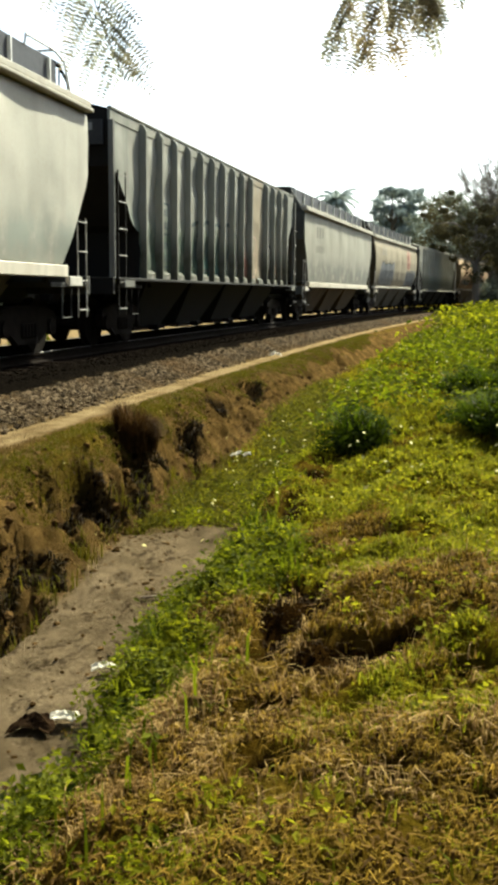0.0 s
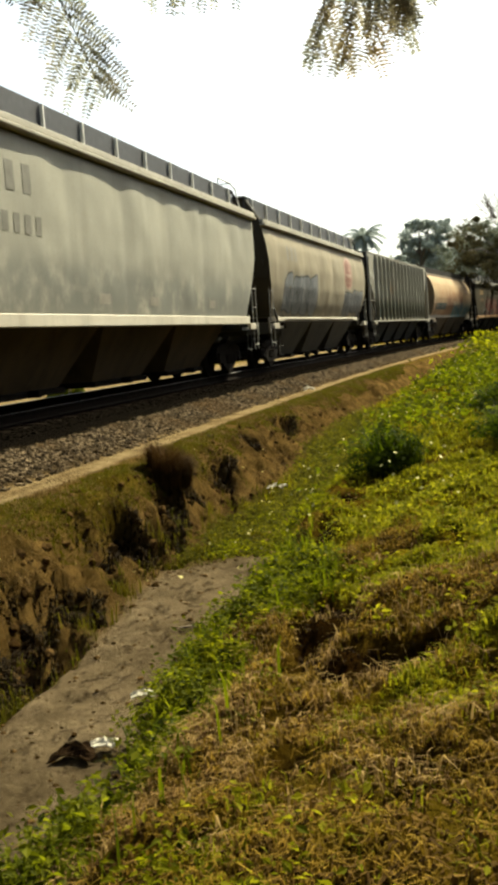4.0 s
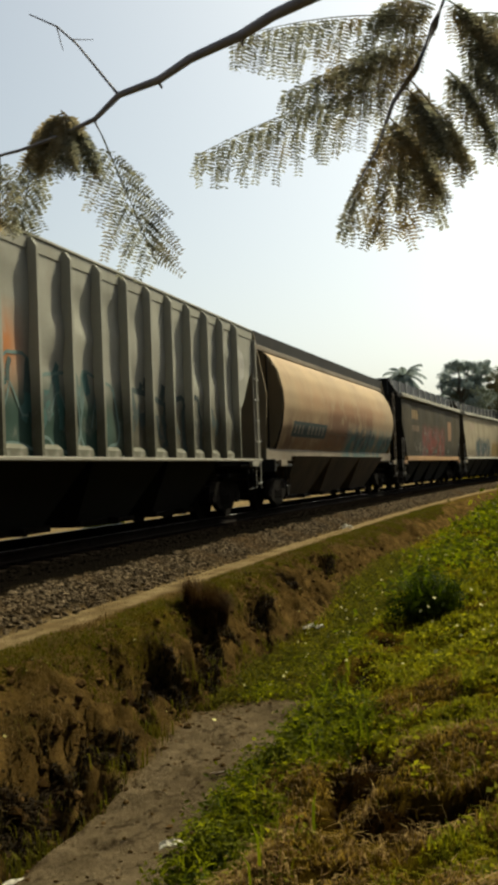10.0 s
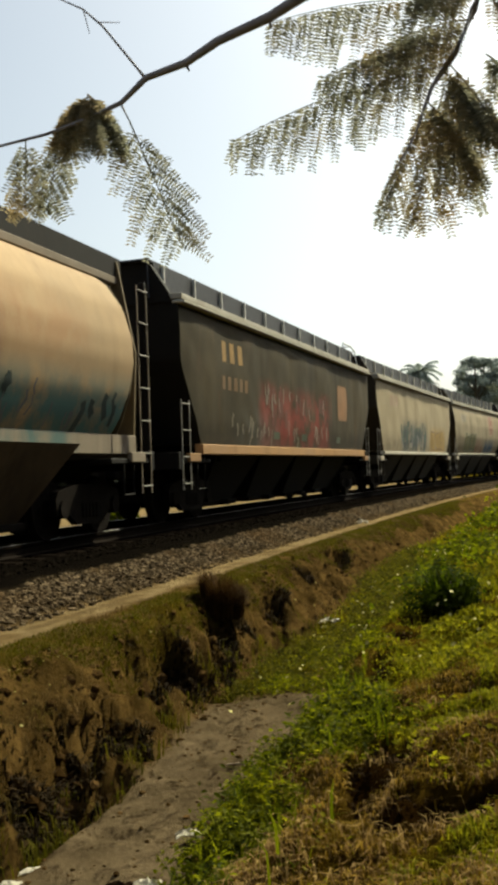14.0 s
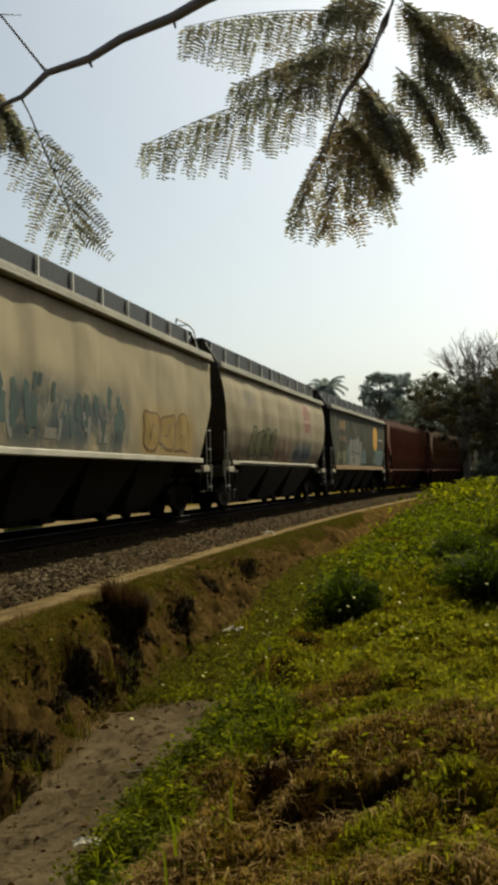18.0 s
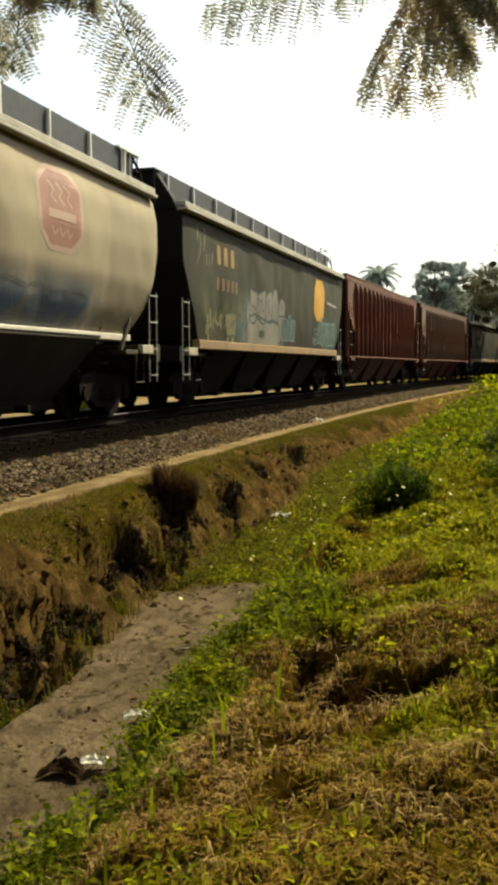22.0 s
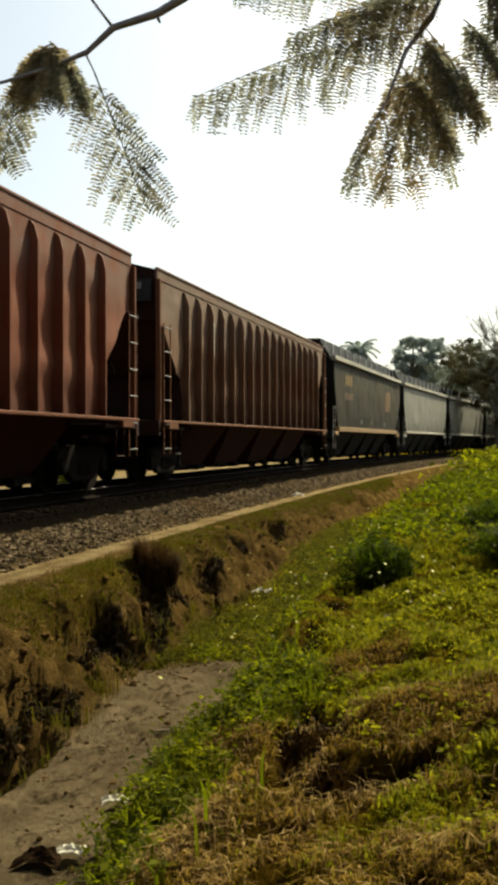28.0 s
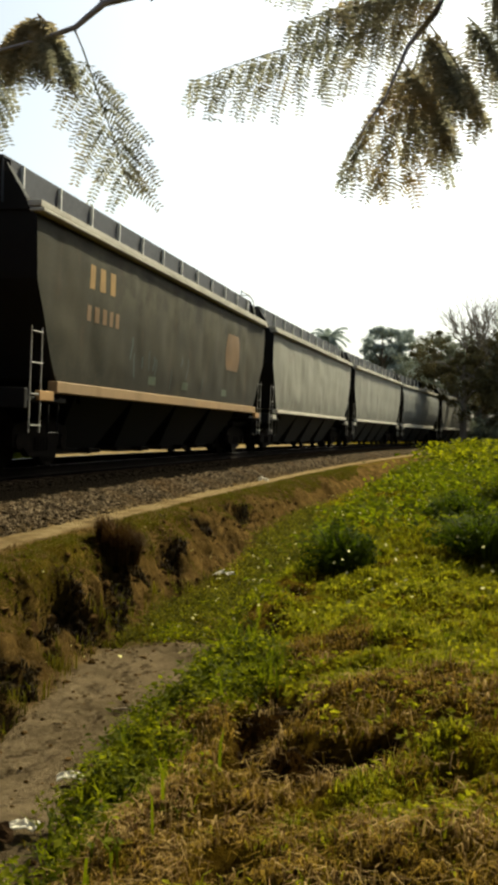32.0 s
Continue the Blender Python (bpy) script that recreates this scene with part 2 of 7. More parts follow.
# ground: bare soil, path sand, ditch mud and turf, by where each lies
_n = Nodes("ground soil and turf", 0.98, 0.0, 0.0)
_soil = _n.mix(_n.ramp(_n.noise(3.0, 7), 0.35, 0.65), (0.036, 0.022, 0.0065), (0.132, 0.08, 0.025))
_soil = _n.mix(_n.ramp(_n.noise(13.0, 6), 0.58, 0.74), _soil, (0.085, 0.058, 0.024))
_soil = _n.mix(_n.times(_n.ramp(_n.noise(34.0, 5), 0.52, 0.66), 0.5), _soil, (0.018, 0.011, 0.004))
_mud = _n.mix(_n.ramp(_n.noise(2.6, 7, (1, 0.6, 1)), 0.36, 0.64), (0.086, 0.063, 0.034), (0.163, 0.121, 0.069))
_mud = _n.mix(_n.ramp(_n.noise(9, 6, (1, 0.55, 1)), 0.52, 0.68), _mud, (0.04, 0.028, 0.015))
_mud = _n.mix(_n.times(_n.ramp(_n.noise(28, 4, (1, 0.6, 1)), 0.6, 0.72), 0.6), _mud, (0.2, 0.155, 0.1))
_sand = _n.mix(_n.ramp(_n.noise(5.0, 6), 0.35, 0.65), (0.165, 0.117, 0.056), (0.26, 0.19, 0.097))
_turf = _n.mix(_n.ramp(_n.noise(2.2, 6), 0.38, 0.62), (0.045, 0.036, 0.002), (0.11, 0.08, 0.005))
_dry = _n.mix(_n.ramp(_n.noise(7.0, 6), 0.38, 0.62), (0.05, 0.027, 0.003), (0.105, 0.064, 0.01))
_grit = _n.mix(_n.ramp(_n.noise(18.0, 5), 0.35, 0.65), (0.024, 0.017, 0.009), (0.06, 0.043, 0.024))
_c = _n.mix(_n.attribute("turf"), _soil, _turf)
_c = _n.mix(_n.attribute("dry"), _c, _dry)
# soil among the dead weeds is darkened to carry the hollows' shade
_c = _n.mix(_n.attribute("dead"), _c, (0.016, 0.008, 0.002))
_c = _n.mix(_n.attribute("grit"), _c, _grit)
# the bed under the train goes near black, its shade put into the colour
_c = _n.mix(_n.attribute("oil"), _c, (0.005, 0.004, 0.003))
_c = _n.mix(_n.attribute("sand"), _c, _sand)
_c = _n.mix(_n.attribute("mud"), _c, _mud)
_n.bump(_n.noise(9.0, 10, None, 0.75), 1.0, 0.1)
M_GROUND = _n.colour(_c)

# ---- geometry helpers ----


def mesh_np(name, verts, faces, mat, smooth=False):
    """A mesh from arrays; faces: a list of index arrays of one width each."""
    me = bpy.data.meshes.new(name)
    v = np.asarray(verts, dtype=np.float32).reshape(-1, 3)
    me.vertices.add(len(v))
    me.vertices.foreach_set("co", v.ravel())
    groups = [np.asarray(f, dtype=np.int32) for f in faces if len(f)]
    loops = np.concatenate([f.ravel() for f in groups])
    totals = np.concatenate([np.full(len(f), f.shape[1], dtype=np.int32) for f in groups])
    me.loops.add(len(loops))
    me.loops.foreach_set("vertex_index", loops)
    me.polygons.add(len(totals))
    me.polygons.foreach_set("loop_start", np.concatenate([[0], np.cumsum(totals)[:-1]]).astype(np.int32))
    me.polygons.foreach_set("use_smooth", np.full(len(totals), smooth))
    me.update(calc_edges=True)
    me.validate()
    me.materials.append(mat)
    return me


def finish(bm, name, mat, smooth=False):
    me = bpy.data.meshes.new(name)
    bm.normal_update()
    bm.to_mesh(me)
    bm.free()
    if smooth:
        me.polygons.foreach_set("use_smooth", [True] * len(me.polygons))
    me.materials.append(mat)
    return me


def part(name, bm, material, parent, label="", smooth=False):
    """One mesh object under a thing or a part."""
    me = bm if isinstance(bm, bpy.types.Mesh) else finish(bm, name, material, smooth)
    ob = new(name, me)
    ob.parent = parent
    if label:
        tagged(ob, label)
    return ob


def box(bm, x0, x1, y0, y1, z0, z1, bevel=0.0):
    vs = [bm.verts.new(c) for c in ((x0, y0, z0), (x1, y0, z0), (x1, y1, z0), (x0, y1, z0), (x0, y0, z1), (x1, y0, z1), (x1, y1, z1), (x0, y1, z1))]
    fs = [bm.faces.new([vs[i] for i in q]) for q in ((3, 2, 1, 0), (4, 5, 6, 7), (0, 1, 5, 4), (1, 2, 6, 5), (2, 3, 7, 6), (3, 0, 4, 7))]
    if bevel:
        es = list({e for f in fs for e in f.edges})
        bmesh.ops.bevel(bm, geom=es, offset=bevel, segments=1, affect="EDGES")
    return bm


def tube(bm, pts, radii, n=6, caps=True):
    pts = [Vector(p) for p in pts]
    if not hasattr(radii, "__len__"):
        radii = [radii] * len(pts)
    rings = []
    for i, p in enumerate(pts):
        d = (pts[min(i + 1, len(pts) - 1)] - pts[max(i - 1, 0)]).normalized()
        up = Vector((0, 0, 1)) if abs(d.z) < 0.9 else Vector((1, 0, 0))
        a = d.cross(up).normalized()
        b = a.cross(d)
        rings.append([bm.verts.new(p + (a * math.cos(k * 2 * math.pi / n) + b * math.sin(k * 2 * math.pi / n)) * radii[i]) for k in range(n)])
    for r, s in zip(rings, rings[1:]):
        for k in range(n):
            bm.faces.new((r[k], r[(k + 1) % n], s[(k + 1) % n], s[k]))
    if caps:
        bm.faces.new(rings[0][::-1])
        bm.faces.new(rings[-1])
    return bm


def prism(bm, outline, axis, a, b):
    """Extrude a flat outline of (u, v) between a and b along an axis: 'x' takes (y, z), 'y' takes (x, z)."""
    place = (lambda u, v, w: (w, u, v)) if axis == "x" else (lambda u, v, w: (u, w, v))
    lo = [bm.verts.new(place(u, v, a)) for u, v in outline]
    hi = [bm.verts.new(place(u, v, b)) for u, v in outline]
    bm.faces.new(lo[::-1])
    bm.faces.new(hi)
    for i in range(len(lo)):
        j = (i + 1) % len(lo)
        bm.faces.new((lo[i], lo[j], hi[j], hi[i]))
    bmesh.ops.recalc_face_normals(bm, faces=bm.faces[:])
    return bm


def disc(bm, cx, cy, cz, r, x0, x1, n=20):
    a = [bm.verts.new((x0, cy + r * math.cos(k * 2 * math.pi / n), cz + r * math.sin(k * 2 * math.pi / n))) for k in range(n)]
    b = [bm.verts.new((x1, cy + r * math.cos(k * 2 * math.pi / n), cz + r * math.sin(k * 2 * math.pi / n))) for k in range(n)]
    bm.faces.new(a[::-1])
    bm.faces.new(b)
    for k in range(n):
        bm.faces.new((a[k], a[(k + 1) % n], b[(k + 1) % n], b[k]))
    return bm


def value_noise(x, y, seed=0):
    """Smooth lattice noise in 0..1 over arrays."""
    xi, yi = np.floor(x).astype(np.int64), np.floor(y).astype(np.int64)
    fx, fy = x - xi, y - yi
    fx, fy = fx * fx * (3 - 2 * fx), fy * fy * (3 - 2 * fy)

    def h(a, b):
        k = (a * 374761393 + b * 668265263 + seed * 974634777) & 0xFFFFFFFF
        k = ((k ^ (k >> 13)) * 1274126177) & 0xFFFFFFFF
        return ((k ^ (k >> 16)) & 0xFFFF) / 65535.0
    return (h(xi, yi) * (1 - fx) + h(xi + 1, yi) * fx) * (1 - fy) + (h(xi, yi + 1) * (1 - fx) + h(xi + 1, yi + 1) * fx) * fy


def fbm(x, y, seed=0, octaves=4):
    s, a, tot = 0.0, 1.0, 0.0
    for k in range(octaves):
        s = s + a * value_noise(x * 2 ** k, y * 2 ** k, seed + k)
        tot += a
        a *= 0.5
    return s / tot


# ---- the lie of the land ----
TRACK = -8.07          # the track's middle where it passes the camera
BEND, BEND3, STRAIGHT = 5.51e-4, 2.42e-6, 110.0


def curve(y):
    """How far the line has bent to the near side, y metres ahead."""
    y = np.asarray(y, dtype=float)
    c = np.clip(y, 0, STRAIGHT)
    return BEND * c ** 2 + BEND3 * c ** 3 + (2 * BEND * STRAIGHT + 3 * BEND3 * STRAIGHT ** 2) * np.maximum(y - STRAIGHT, 0)


def smooth(a, b, x):
    t = np.clip((x - a) / (b - a), 0, 1)
    return t * t * (3 - 2 * t)


def scarp(u, y):
    """How far y lies behind the little torn step that runs across the near bank, and how strong the step is there."""
    line = np.interp(u, [-0.95, -0.82, -0.65, -0.46, -0.26, -0.12, 0.1], [4.8, 4.88, 5.05, 5.18, 5.12, 5.06, 5.0])
    line = line + 0.3 * (fbm(u * 3.1, u * 0 + 4.4, 131, 3) - 0.5) + 0.16 * (fbm(u * 11, y * 0 + 2.2, 133, 2) - 0.5)
    env = smooth(-0.98, -0.8, u) * (1 - smooth(-0.34, -0.14, u)) * (0.45 + 0.55 * smooth(0.36, 0.52, fbm(u * 5.5, y * 2.5, 135, 2)))
    return y - line, env


def pit(u, y):
    """The torn hollow that runs up the near bank."""
    return np.exp(-((u + 1.07 - 0.1 * (y - 5.5)) / 0.13) ** 2 - ((y - 5.6) / 0.45) ** 2) * (0.5 + fbm(u * 6, y * 4, 137, 2))


def dead_shade_patches(u, y):
    """Where brown dead weeds lie in torn hollows and strips, darkened for their shade."""
    d, env = scarp(u, y)
    s = 1.1 * env * np.exp(-((d + 0.02) / 0.085) ** 2) + 1.2 * pit(u, y)
    for cu, cy, ru, ry in ((-1.07, 6.2, 0.16, 0.32), (-0.76, 5.08, 0.13, 0.13), (-0.92, 5.75, 0.1, 0.16), (-0.3, 5.2, 0.16, 0.035), (-1.52, 8.85, 0.09, 0.4), (-0.5, 7.5, 0.3, 0.06), (-0.35, 3.62, 0.09, 0.08), (-0.79, 3.82, 0.08, 0.07), (0.0, 4.72, 0.1, 0.05), (-0.95, 4.45, 0.1, 0.08), (0.08, 3.35, 0.09, 0.07), (-1.55, 10.4, 0.15, 0.15)):
        s = s + np.exp(-((u - cu) / ru / 1.25) ** 2 - ((y - cy) / ry / 1.25) ** 2)
    return smooth(0.26, 0.42, s * (0.45 + 1.1 * fbm(u * 9, y * 8, 87, 3)) + 0.2 * (fbm(u * 4, y * 4, 88, 2) - 0.5))


def hollows(u, y):
    """Where clods have broken out of the earth bank and left dark holes."""
    s = 0.0
    for cu, cy, ru, ry in ((-3.86, 9.1, 0.16, 0.28), (-3.68, 9.5, 0.17, 0.26), (-3.86, 9.8, 0.1, 0.18), (-3.56, 10.2, 0.13, 0.32), (-3.72, 11.0, 0.12, 0.3), (-3.84, 11.85, 0.13, 0.3), (-3.56, 7.2, 0.15, 0.24), (-3.5, 7.75, 0.15, 0.26), (-3.5, 6.7, 0.14, 0.26), (-3.62, 6.35, 0.1, 0.16), (-3.52, 5.95, 0.16, 0.28), (-3.5, 5.2, 0.14, 0.25), (-4.05, 18.4, 0.15, 0.5), (-3.95, 15.5, 0.12, 0.3), (-3.85, 13.6, 0.12, 0.4)):
        s = s + 1.15 * np.exp(-((u - cu) / ru) ** 2 - ((y - cy) / ry) ** 2)
    return smooth(0.32, 0.5, s + 0.55 * (fbm(u * 5, y * 4, 97, 3) - 0.5) + 0.75 * (fbm(u * 13, y * 11, 98, 3) - 0.5))


def land(u, y):
    """Height and covers at u metres from the line of the camera (along the bent track) and y ahead."""
    far = smooth(9.5, 30, y)
    wob = 0.16 * (fbm(y * 0.7, y * 0 + 3.1, 5, 3) - 0.5)
    floor = -1.37 + 0.35 * smooth(10, 22, y) + 0.3 * smooth(22, 60, y)
    bank = -0.57 + 0.1 * smooth(6, 30, y) + 0.5 * smooth(24, 62, y)
    right_edge = -1.95 - 0.035 * (np.clip(y, 3, 11) - 4) - 0.25 * smooth(8.2, 10.4, y) + 0.4 * (fbm(y * 1.3, y * 0 + 8.3, 15, 3) - 0.5)
    lip, foot = -4.22 + 1.6 * wob, -3.12 - 0.2 * smooth(6.5, 9.5, y) + 2.0 * wob
    h = np.interp(u, [-60, -24, -11.4, -9.7, -9.3, -6.75, -6.35, -6.05, -5.85, -5.05, -4.95], [-0.9, -0.62, -0.42, -0.25, -0.19, -0.19, -0.21, -0.17, -0.18, -0.48, -0.5])
    near = u > -5.0
    side = -0.5 - 0.04 * smooth(-4.5, lip, u)
    drop = side + (floor - side) * (0.25 * smooth(lip, lip + 0.35, u) + 0.75 * smooth(lip + 0.25, foot, u))
    rise = drop + (bank - floor) * (0.62 * smooth(right_edge - 0.05, right_edge + 0.75, u) + 0.38 * smooth(right_edge + 0.6, right_edge + 2.2, u))
    h = np.where(near, rise, h)
    h = h + 0.1 * smooth(1.5, 9, u) * far
    # roughness by zone
    bankface = smooth(lip - 0.05, lip + 0.15, u) * (1 - smooth(foot - 0.15, foot + 0.1, u))
    meadow = smooth(right_edge, right_edge + 0.5, u)
    h = h - bankface * 0.38 * hollows(u, y) + bankface * (0.13 * (fbm(u * 6, y * 5, 99, 3) - 0.5) - 0.12 * smooth(0.56, 0.7, fbm(u * 4.5, y * 3.6, 101, 3)) * smooth(lip + 0.2, foot - 0.3, u))
    h = h + bankface * (0.45 * (fbm(u * 2.6 + 7, y * 2.1, 11, 5) - 0.52) - 0.3 * smooth(0.52, 0.66, fbm(u * 2.2 + 3, y * 1.3, 13, 4)) * smooth(lip + 0.1, foot - 0.25, u)) * (1 - 0.5 * far)
    h = h + meadow * (0.46 * (fbm(u * 1.1, y * 0.9 + 9, 21, 4) - 0.5) + 0.1 * (fbm(u * 5, y * 5, 22, 3) - 0.5)) * smooth(-0.1, 0.9, np.hypot(u - 0.6, y - 0.2))
    mudz = smooth(foot - 0.1, foot + 0.12, u) * (1 - smooth(right_edge - 0.1, right_edge + 0.1, u))
    h = h + mudz * (0.06 * (fbm(u * 3.5, y * 3.5, 31, 4) - 0.5) - 0.03 * smooth(0.58, 0.68, fbm(u * 6, y * 4, 141, 2)))
    h = h + np.where(u < -10, 0.25 * (fbm(u * 0.3, y * 0.3, 41, 3) - 0.5), 0)
    tip = 10.3 + 0.7 * (fbm(u * 2, y * 0, 8, 2) - 0.5) + 0.5 * (u + 2.6)
    mud = mudz * (1 - smooth(tip - 0.25, tip + 0.25, y))
    ragged = 0.22 * (fbm(u * 3, y * 1.6, 81, 4) - 0.5)
    sand = smooth(-5.08 + ragged, -4.94 + ragged, u) * (1 - smooth(-4.66 + wob - ragged, -4.46 + wob - ragged, u)) * (0.55 + 0.45 * smooth(0.3, 0.5, fbm(u * 5, y * 2, 83, 3)))
    turf = meadow * 1.0 + (mudz - mud) * 0.9 + 0.45 * (smooth(-4.5, -4.35, u) - smooth(lip, lip + 0.1, u)) * (fbm(u * 2, y * 0.9, 61, 3) > 0.5)
    turf = np.clip(turf + smooth(-17, -20, u) + 0.7 * np.exp(-((u + 4.15) / 0.26) ** 2 - ((y - 10.3) / 1.9) ** 2), 0, 1)
    beyond = smooth(-10.1, -10.4, u + 0.3 * (fbm(u * 1.5, y * 0.8, 55, 3) - 0.5)) * smooth(-20, -17.5, u)
    dead = dead_shade_patches(u, y)
    dry = meadow * np.clip(smooth(0.52, 0.62, fbm(u * 1.1, y * 0.9, 71, 3)) + (0.55 + 0.45 * smooth(0.42, 0.56, fbm(u * 2.1, y * 2.0, 75, 3))) * smooth(5.2, 3.4, y + 0.9 * u), 0, 1)
    grit = smooth(-11.6, -11.2, u) * (1 - smooth(-5.15, -4.95, u))
    brown = np.exp(-((u + 0.75) / 0.55) ** 2 - ((y - 5.0) / 0.45) ** 2) + np.exp(-((u + 0.95) / 0.4) ** 2 - ((y - 6.3) / 0.4) ** 2) + 0.8 * np.exp(-((u + 1.75) / 0.25) ** 2 - ((y - 9.3) / 0.6) ** 2)
    brown = brown + 1.6 * np.exp(-((u + 1.2) / 0.31) ** 2 - ((y - 3.9) / 0.62) ** 2) + 0.8 * np.exp(-((u + 0.1) / 0.25) ** 2 - ((y - 6.1) / 0.3) ** 2)
    dry = np.clip(dry + meadow * smooth(0.35, 0.75, brown + 0.6 * (fbm(u * 3, y * 3, 73, 3) - 0.5)) - 0.9 * smooth(0.3, 0.6, np.exp(-((u + 0.34) / 0.24) ** 2 - ((y - 4.4) / 0.26) ** 2) + 0.5 * (fbm(u * 5, y * 5, 74, 3) - 0.5)), 0, 1)
    h = h + meadow * 0.13 * (np.abs(fbm(u * 2.7, y * 2.4, 121, 3) - 0.5) * 2 - 0.25) * smooth(2.2, 3.2, y)
    step, firm = scarp(u, y)
    h = h + meadow * firm * (0.1 * smooth(-0.05, 0.09, step) * (1 - smooth(0.3, 1.4, step)) - 0.05 * smooth(-0.5, -0.1, step) * (1 - smooth(-0.05, 0.06, step)))
    h = h - 0.2 * meadow * pit(u, y)
    h = h - (0.12 - 0.16 * (fbm(u * 7, y * 7, 103, 3) - 0.5)) * np.clip(dead, 0, 1) * meadow
    oil = smooth(-10.3, -10.0, u) * (1 - smooth(-5.73, -5.62, u + 0.16 * (fbm(u * 3, y * 3, 51, 3) - 0.5)))
    return h, dict(dead=np.clip(dead, 0, 1) * meadow, oil=oil, turf=turf, dry=dry * 0.85, grit=grit, sand=np.maximum(sand, 0.9 * beyond), mud=mud)


def ground_z(x, y):
    return float(land(np.array([x - float(curve(y))]), np.array([float(y)]))[0][0])

us = np.concatenate([[-900, -300, -120, -60, -40, -30, -24, -20, -17, -15, -13.5, -12.4, -11.8, -11.3, -10.6, -9.9, -9.2, -8.4, -7.6],
                     np.arange(-7.0, -4.5, 0.08), np.arange(-4.5, 0.6, 0.055), np.arange(0.6, 3.0, 0.15), np.arange(3.0, 8, 0.5), [8, 10, 13, 18, 26, 40, 70, 130, 300, 900]])
ys = np.concatenate([[-400, -120, -50, -25, -14, -9, -6, -4, -2.5, -1.2, -0.3, 0.4, 0.9, 1.3], np.arange(1.6, 16, 0.07), np.arange(16, 30, 0.16), np.arange(30, 60, 0.5),
                     np.arange(60, 130, 2.0), [132, 140, 155, 175, 200, 240, 300, 400, 600, 1000, 2000]])
U, Y = np.meshgrid(us, ys)
H, covers = land(U, Y)
X = U + curve(Y)
nu, ny = len(us), len(ys)
idx = np.arange(nu * ny).reshape(ny, nu)
quads = np.stack([idx[:-1, :-1], idx[:-1, 1:], idx[1:, 1:], idx[1:, :-1]], -1).reshape(-1, 4)
ground_me = mesh_np("ground", np.stack([X, Y, H], -1), [quads], M_GROUND, True)
for key, val in covers.items():
    at = ground_me.attributes.new(key, "FLOAT", "POINT")
    at.data.foreach_set("value", np.clip(val, 0, 1).ravel().astype(np.float32))
ground = tagged(new("ground", ground_me), "trackside ground with sandy footpath, muddy ditch and grassy bank", "ground", kind="structure")

# ---- the railway line ----
track = tagged(new("railway_track"), "rusty steel railway track on dark sleepers in ballast", "railway track")


def along(u0, y):
    """A place beside the bent track and the way it runs there."""
    e = 0.05
    return float(u0 + curve(y)), math.atan2(-(float(curve(y + e)) - float(curve(y - e))), 2 * e)


for side in (-0.7525, 0.7525):
    bm = bmesh.new()
    prof = [(-0.036, 0.0), (0.036, 0.0), (0.034, -0.035), (0.009, -0.05), (0.009, -0.14), (0.07, -0.158), (0.07, -0.17), (-0.07, -0.17), (-0.07, -0.158), (-0.009, -0.14), (-0.009, -0.05), (-0.034, -0.035)]
    rings = []
    for y in list(np.arange(-30, 140, 2.0)) + [170, 220, 300, 400]:
        x, a = along(TRACK + side, y)
        rings.append([bm.verts.new((x + p * math.cos(a), y + p * math.sin(a), z)) for p, z in prof])
    for r, s in zip(rings, rings[1:]):
        for k in range(12):
            bm.faces.new((r[k], s[k], s[(k + 1) % 12], r[(k + 1) % 12]))
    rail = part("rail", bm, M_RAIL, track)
    # the worn running face along its top
    bm = bmesh.new()
    prev = None
    for y in list(np.arange(-30, 140, 2.0)) + [170, 220, 300, 400]:
        x, a = along(TRACK + side, y)
        cur = [bm.verts.new((x + p * math.cos(a), y + p * math.sin(a), z)) for p, z in ((-0.018, 0.002), (-0.014, 0.005), (0.014, 0.005), (0.018, 0.002))]
        if prev:
            for k in range(3):
                bm.faces.new((prev[k], cur[k], cur[k + 1], prev[k + 1]))
        prev = cur
    bmesh.ops.recalc_face_normals(bm, faces=bm.faces[:])
    part("running_face", bm, M_POLISHED, rail, "polished bright steel running face")

# ---- the train ----
LENGTHS = dict(A=18.9, B=19.32, C=18.17, D=17.78, E=19.36, F=19.17, G=18.56, H=18.12, I=18.12, J=18.52, K=19.22, L=19.57, M=18.9, N=18.78, O=18.59, P=18.87, Q=18.8, R=18.8)


def rolled(t):
    """Metres that the train has rolled by t seconds."""
    return 1.0694 + t * (6.85823 + t * (-0.003280 + t * (-1.907e-04 + t * -4.010e-07)))


WALLS = {"flat": [(1.38, 4.12), (1.53, 4.06), (1.545, 3.6), (1.55, 3.0), (1.535, 2.4), (1.51, 1.9), (1.48, 1.5)],
         "round": [(1.22, 4.2), (1.41, 4.05), (1.52, 3.6), (1.56, 3.05), (1.52, 2.4), (1.41, 1.9), (1.27, 1.5)],
         "barrel": [(0.86, 4.27), (1.15, 4.06), (1.4, 3.66), (1.54, 3.15), (1.56, 2.75), (1.48, 2.25), (1.32, 1.8), (1.16, 1.5)],
         "ribbed": [(1.39, 4.4), (1.4, 4.34), (1.4, 3.5), (1.4, 2.8), (1.4, 2.1), (1.4, 1.5), (1.4, 1.32)]}


ROWS = (25, 31)   # of the side sheets, smooth and ribbed


def wall_x(kind, z):
    w = WALLS[kind]
    return float(np.interp(z, [p[1] for p in w][::-1], [p[0] for p in w][::-1]))


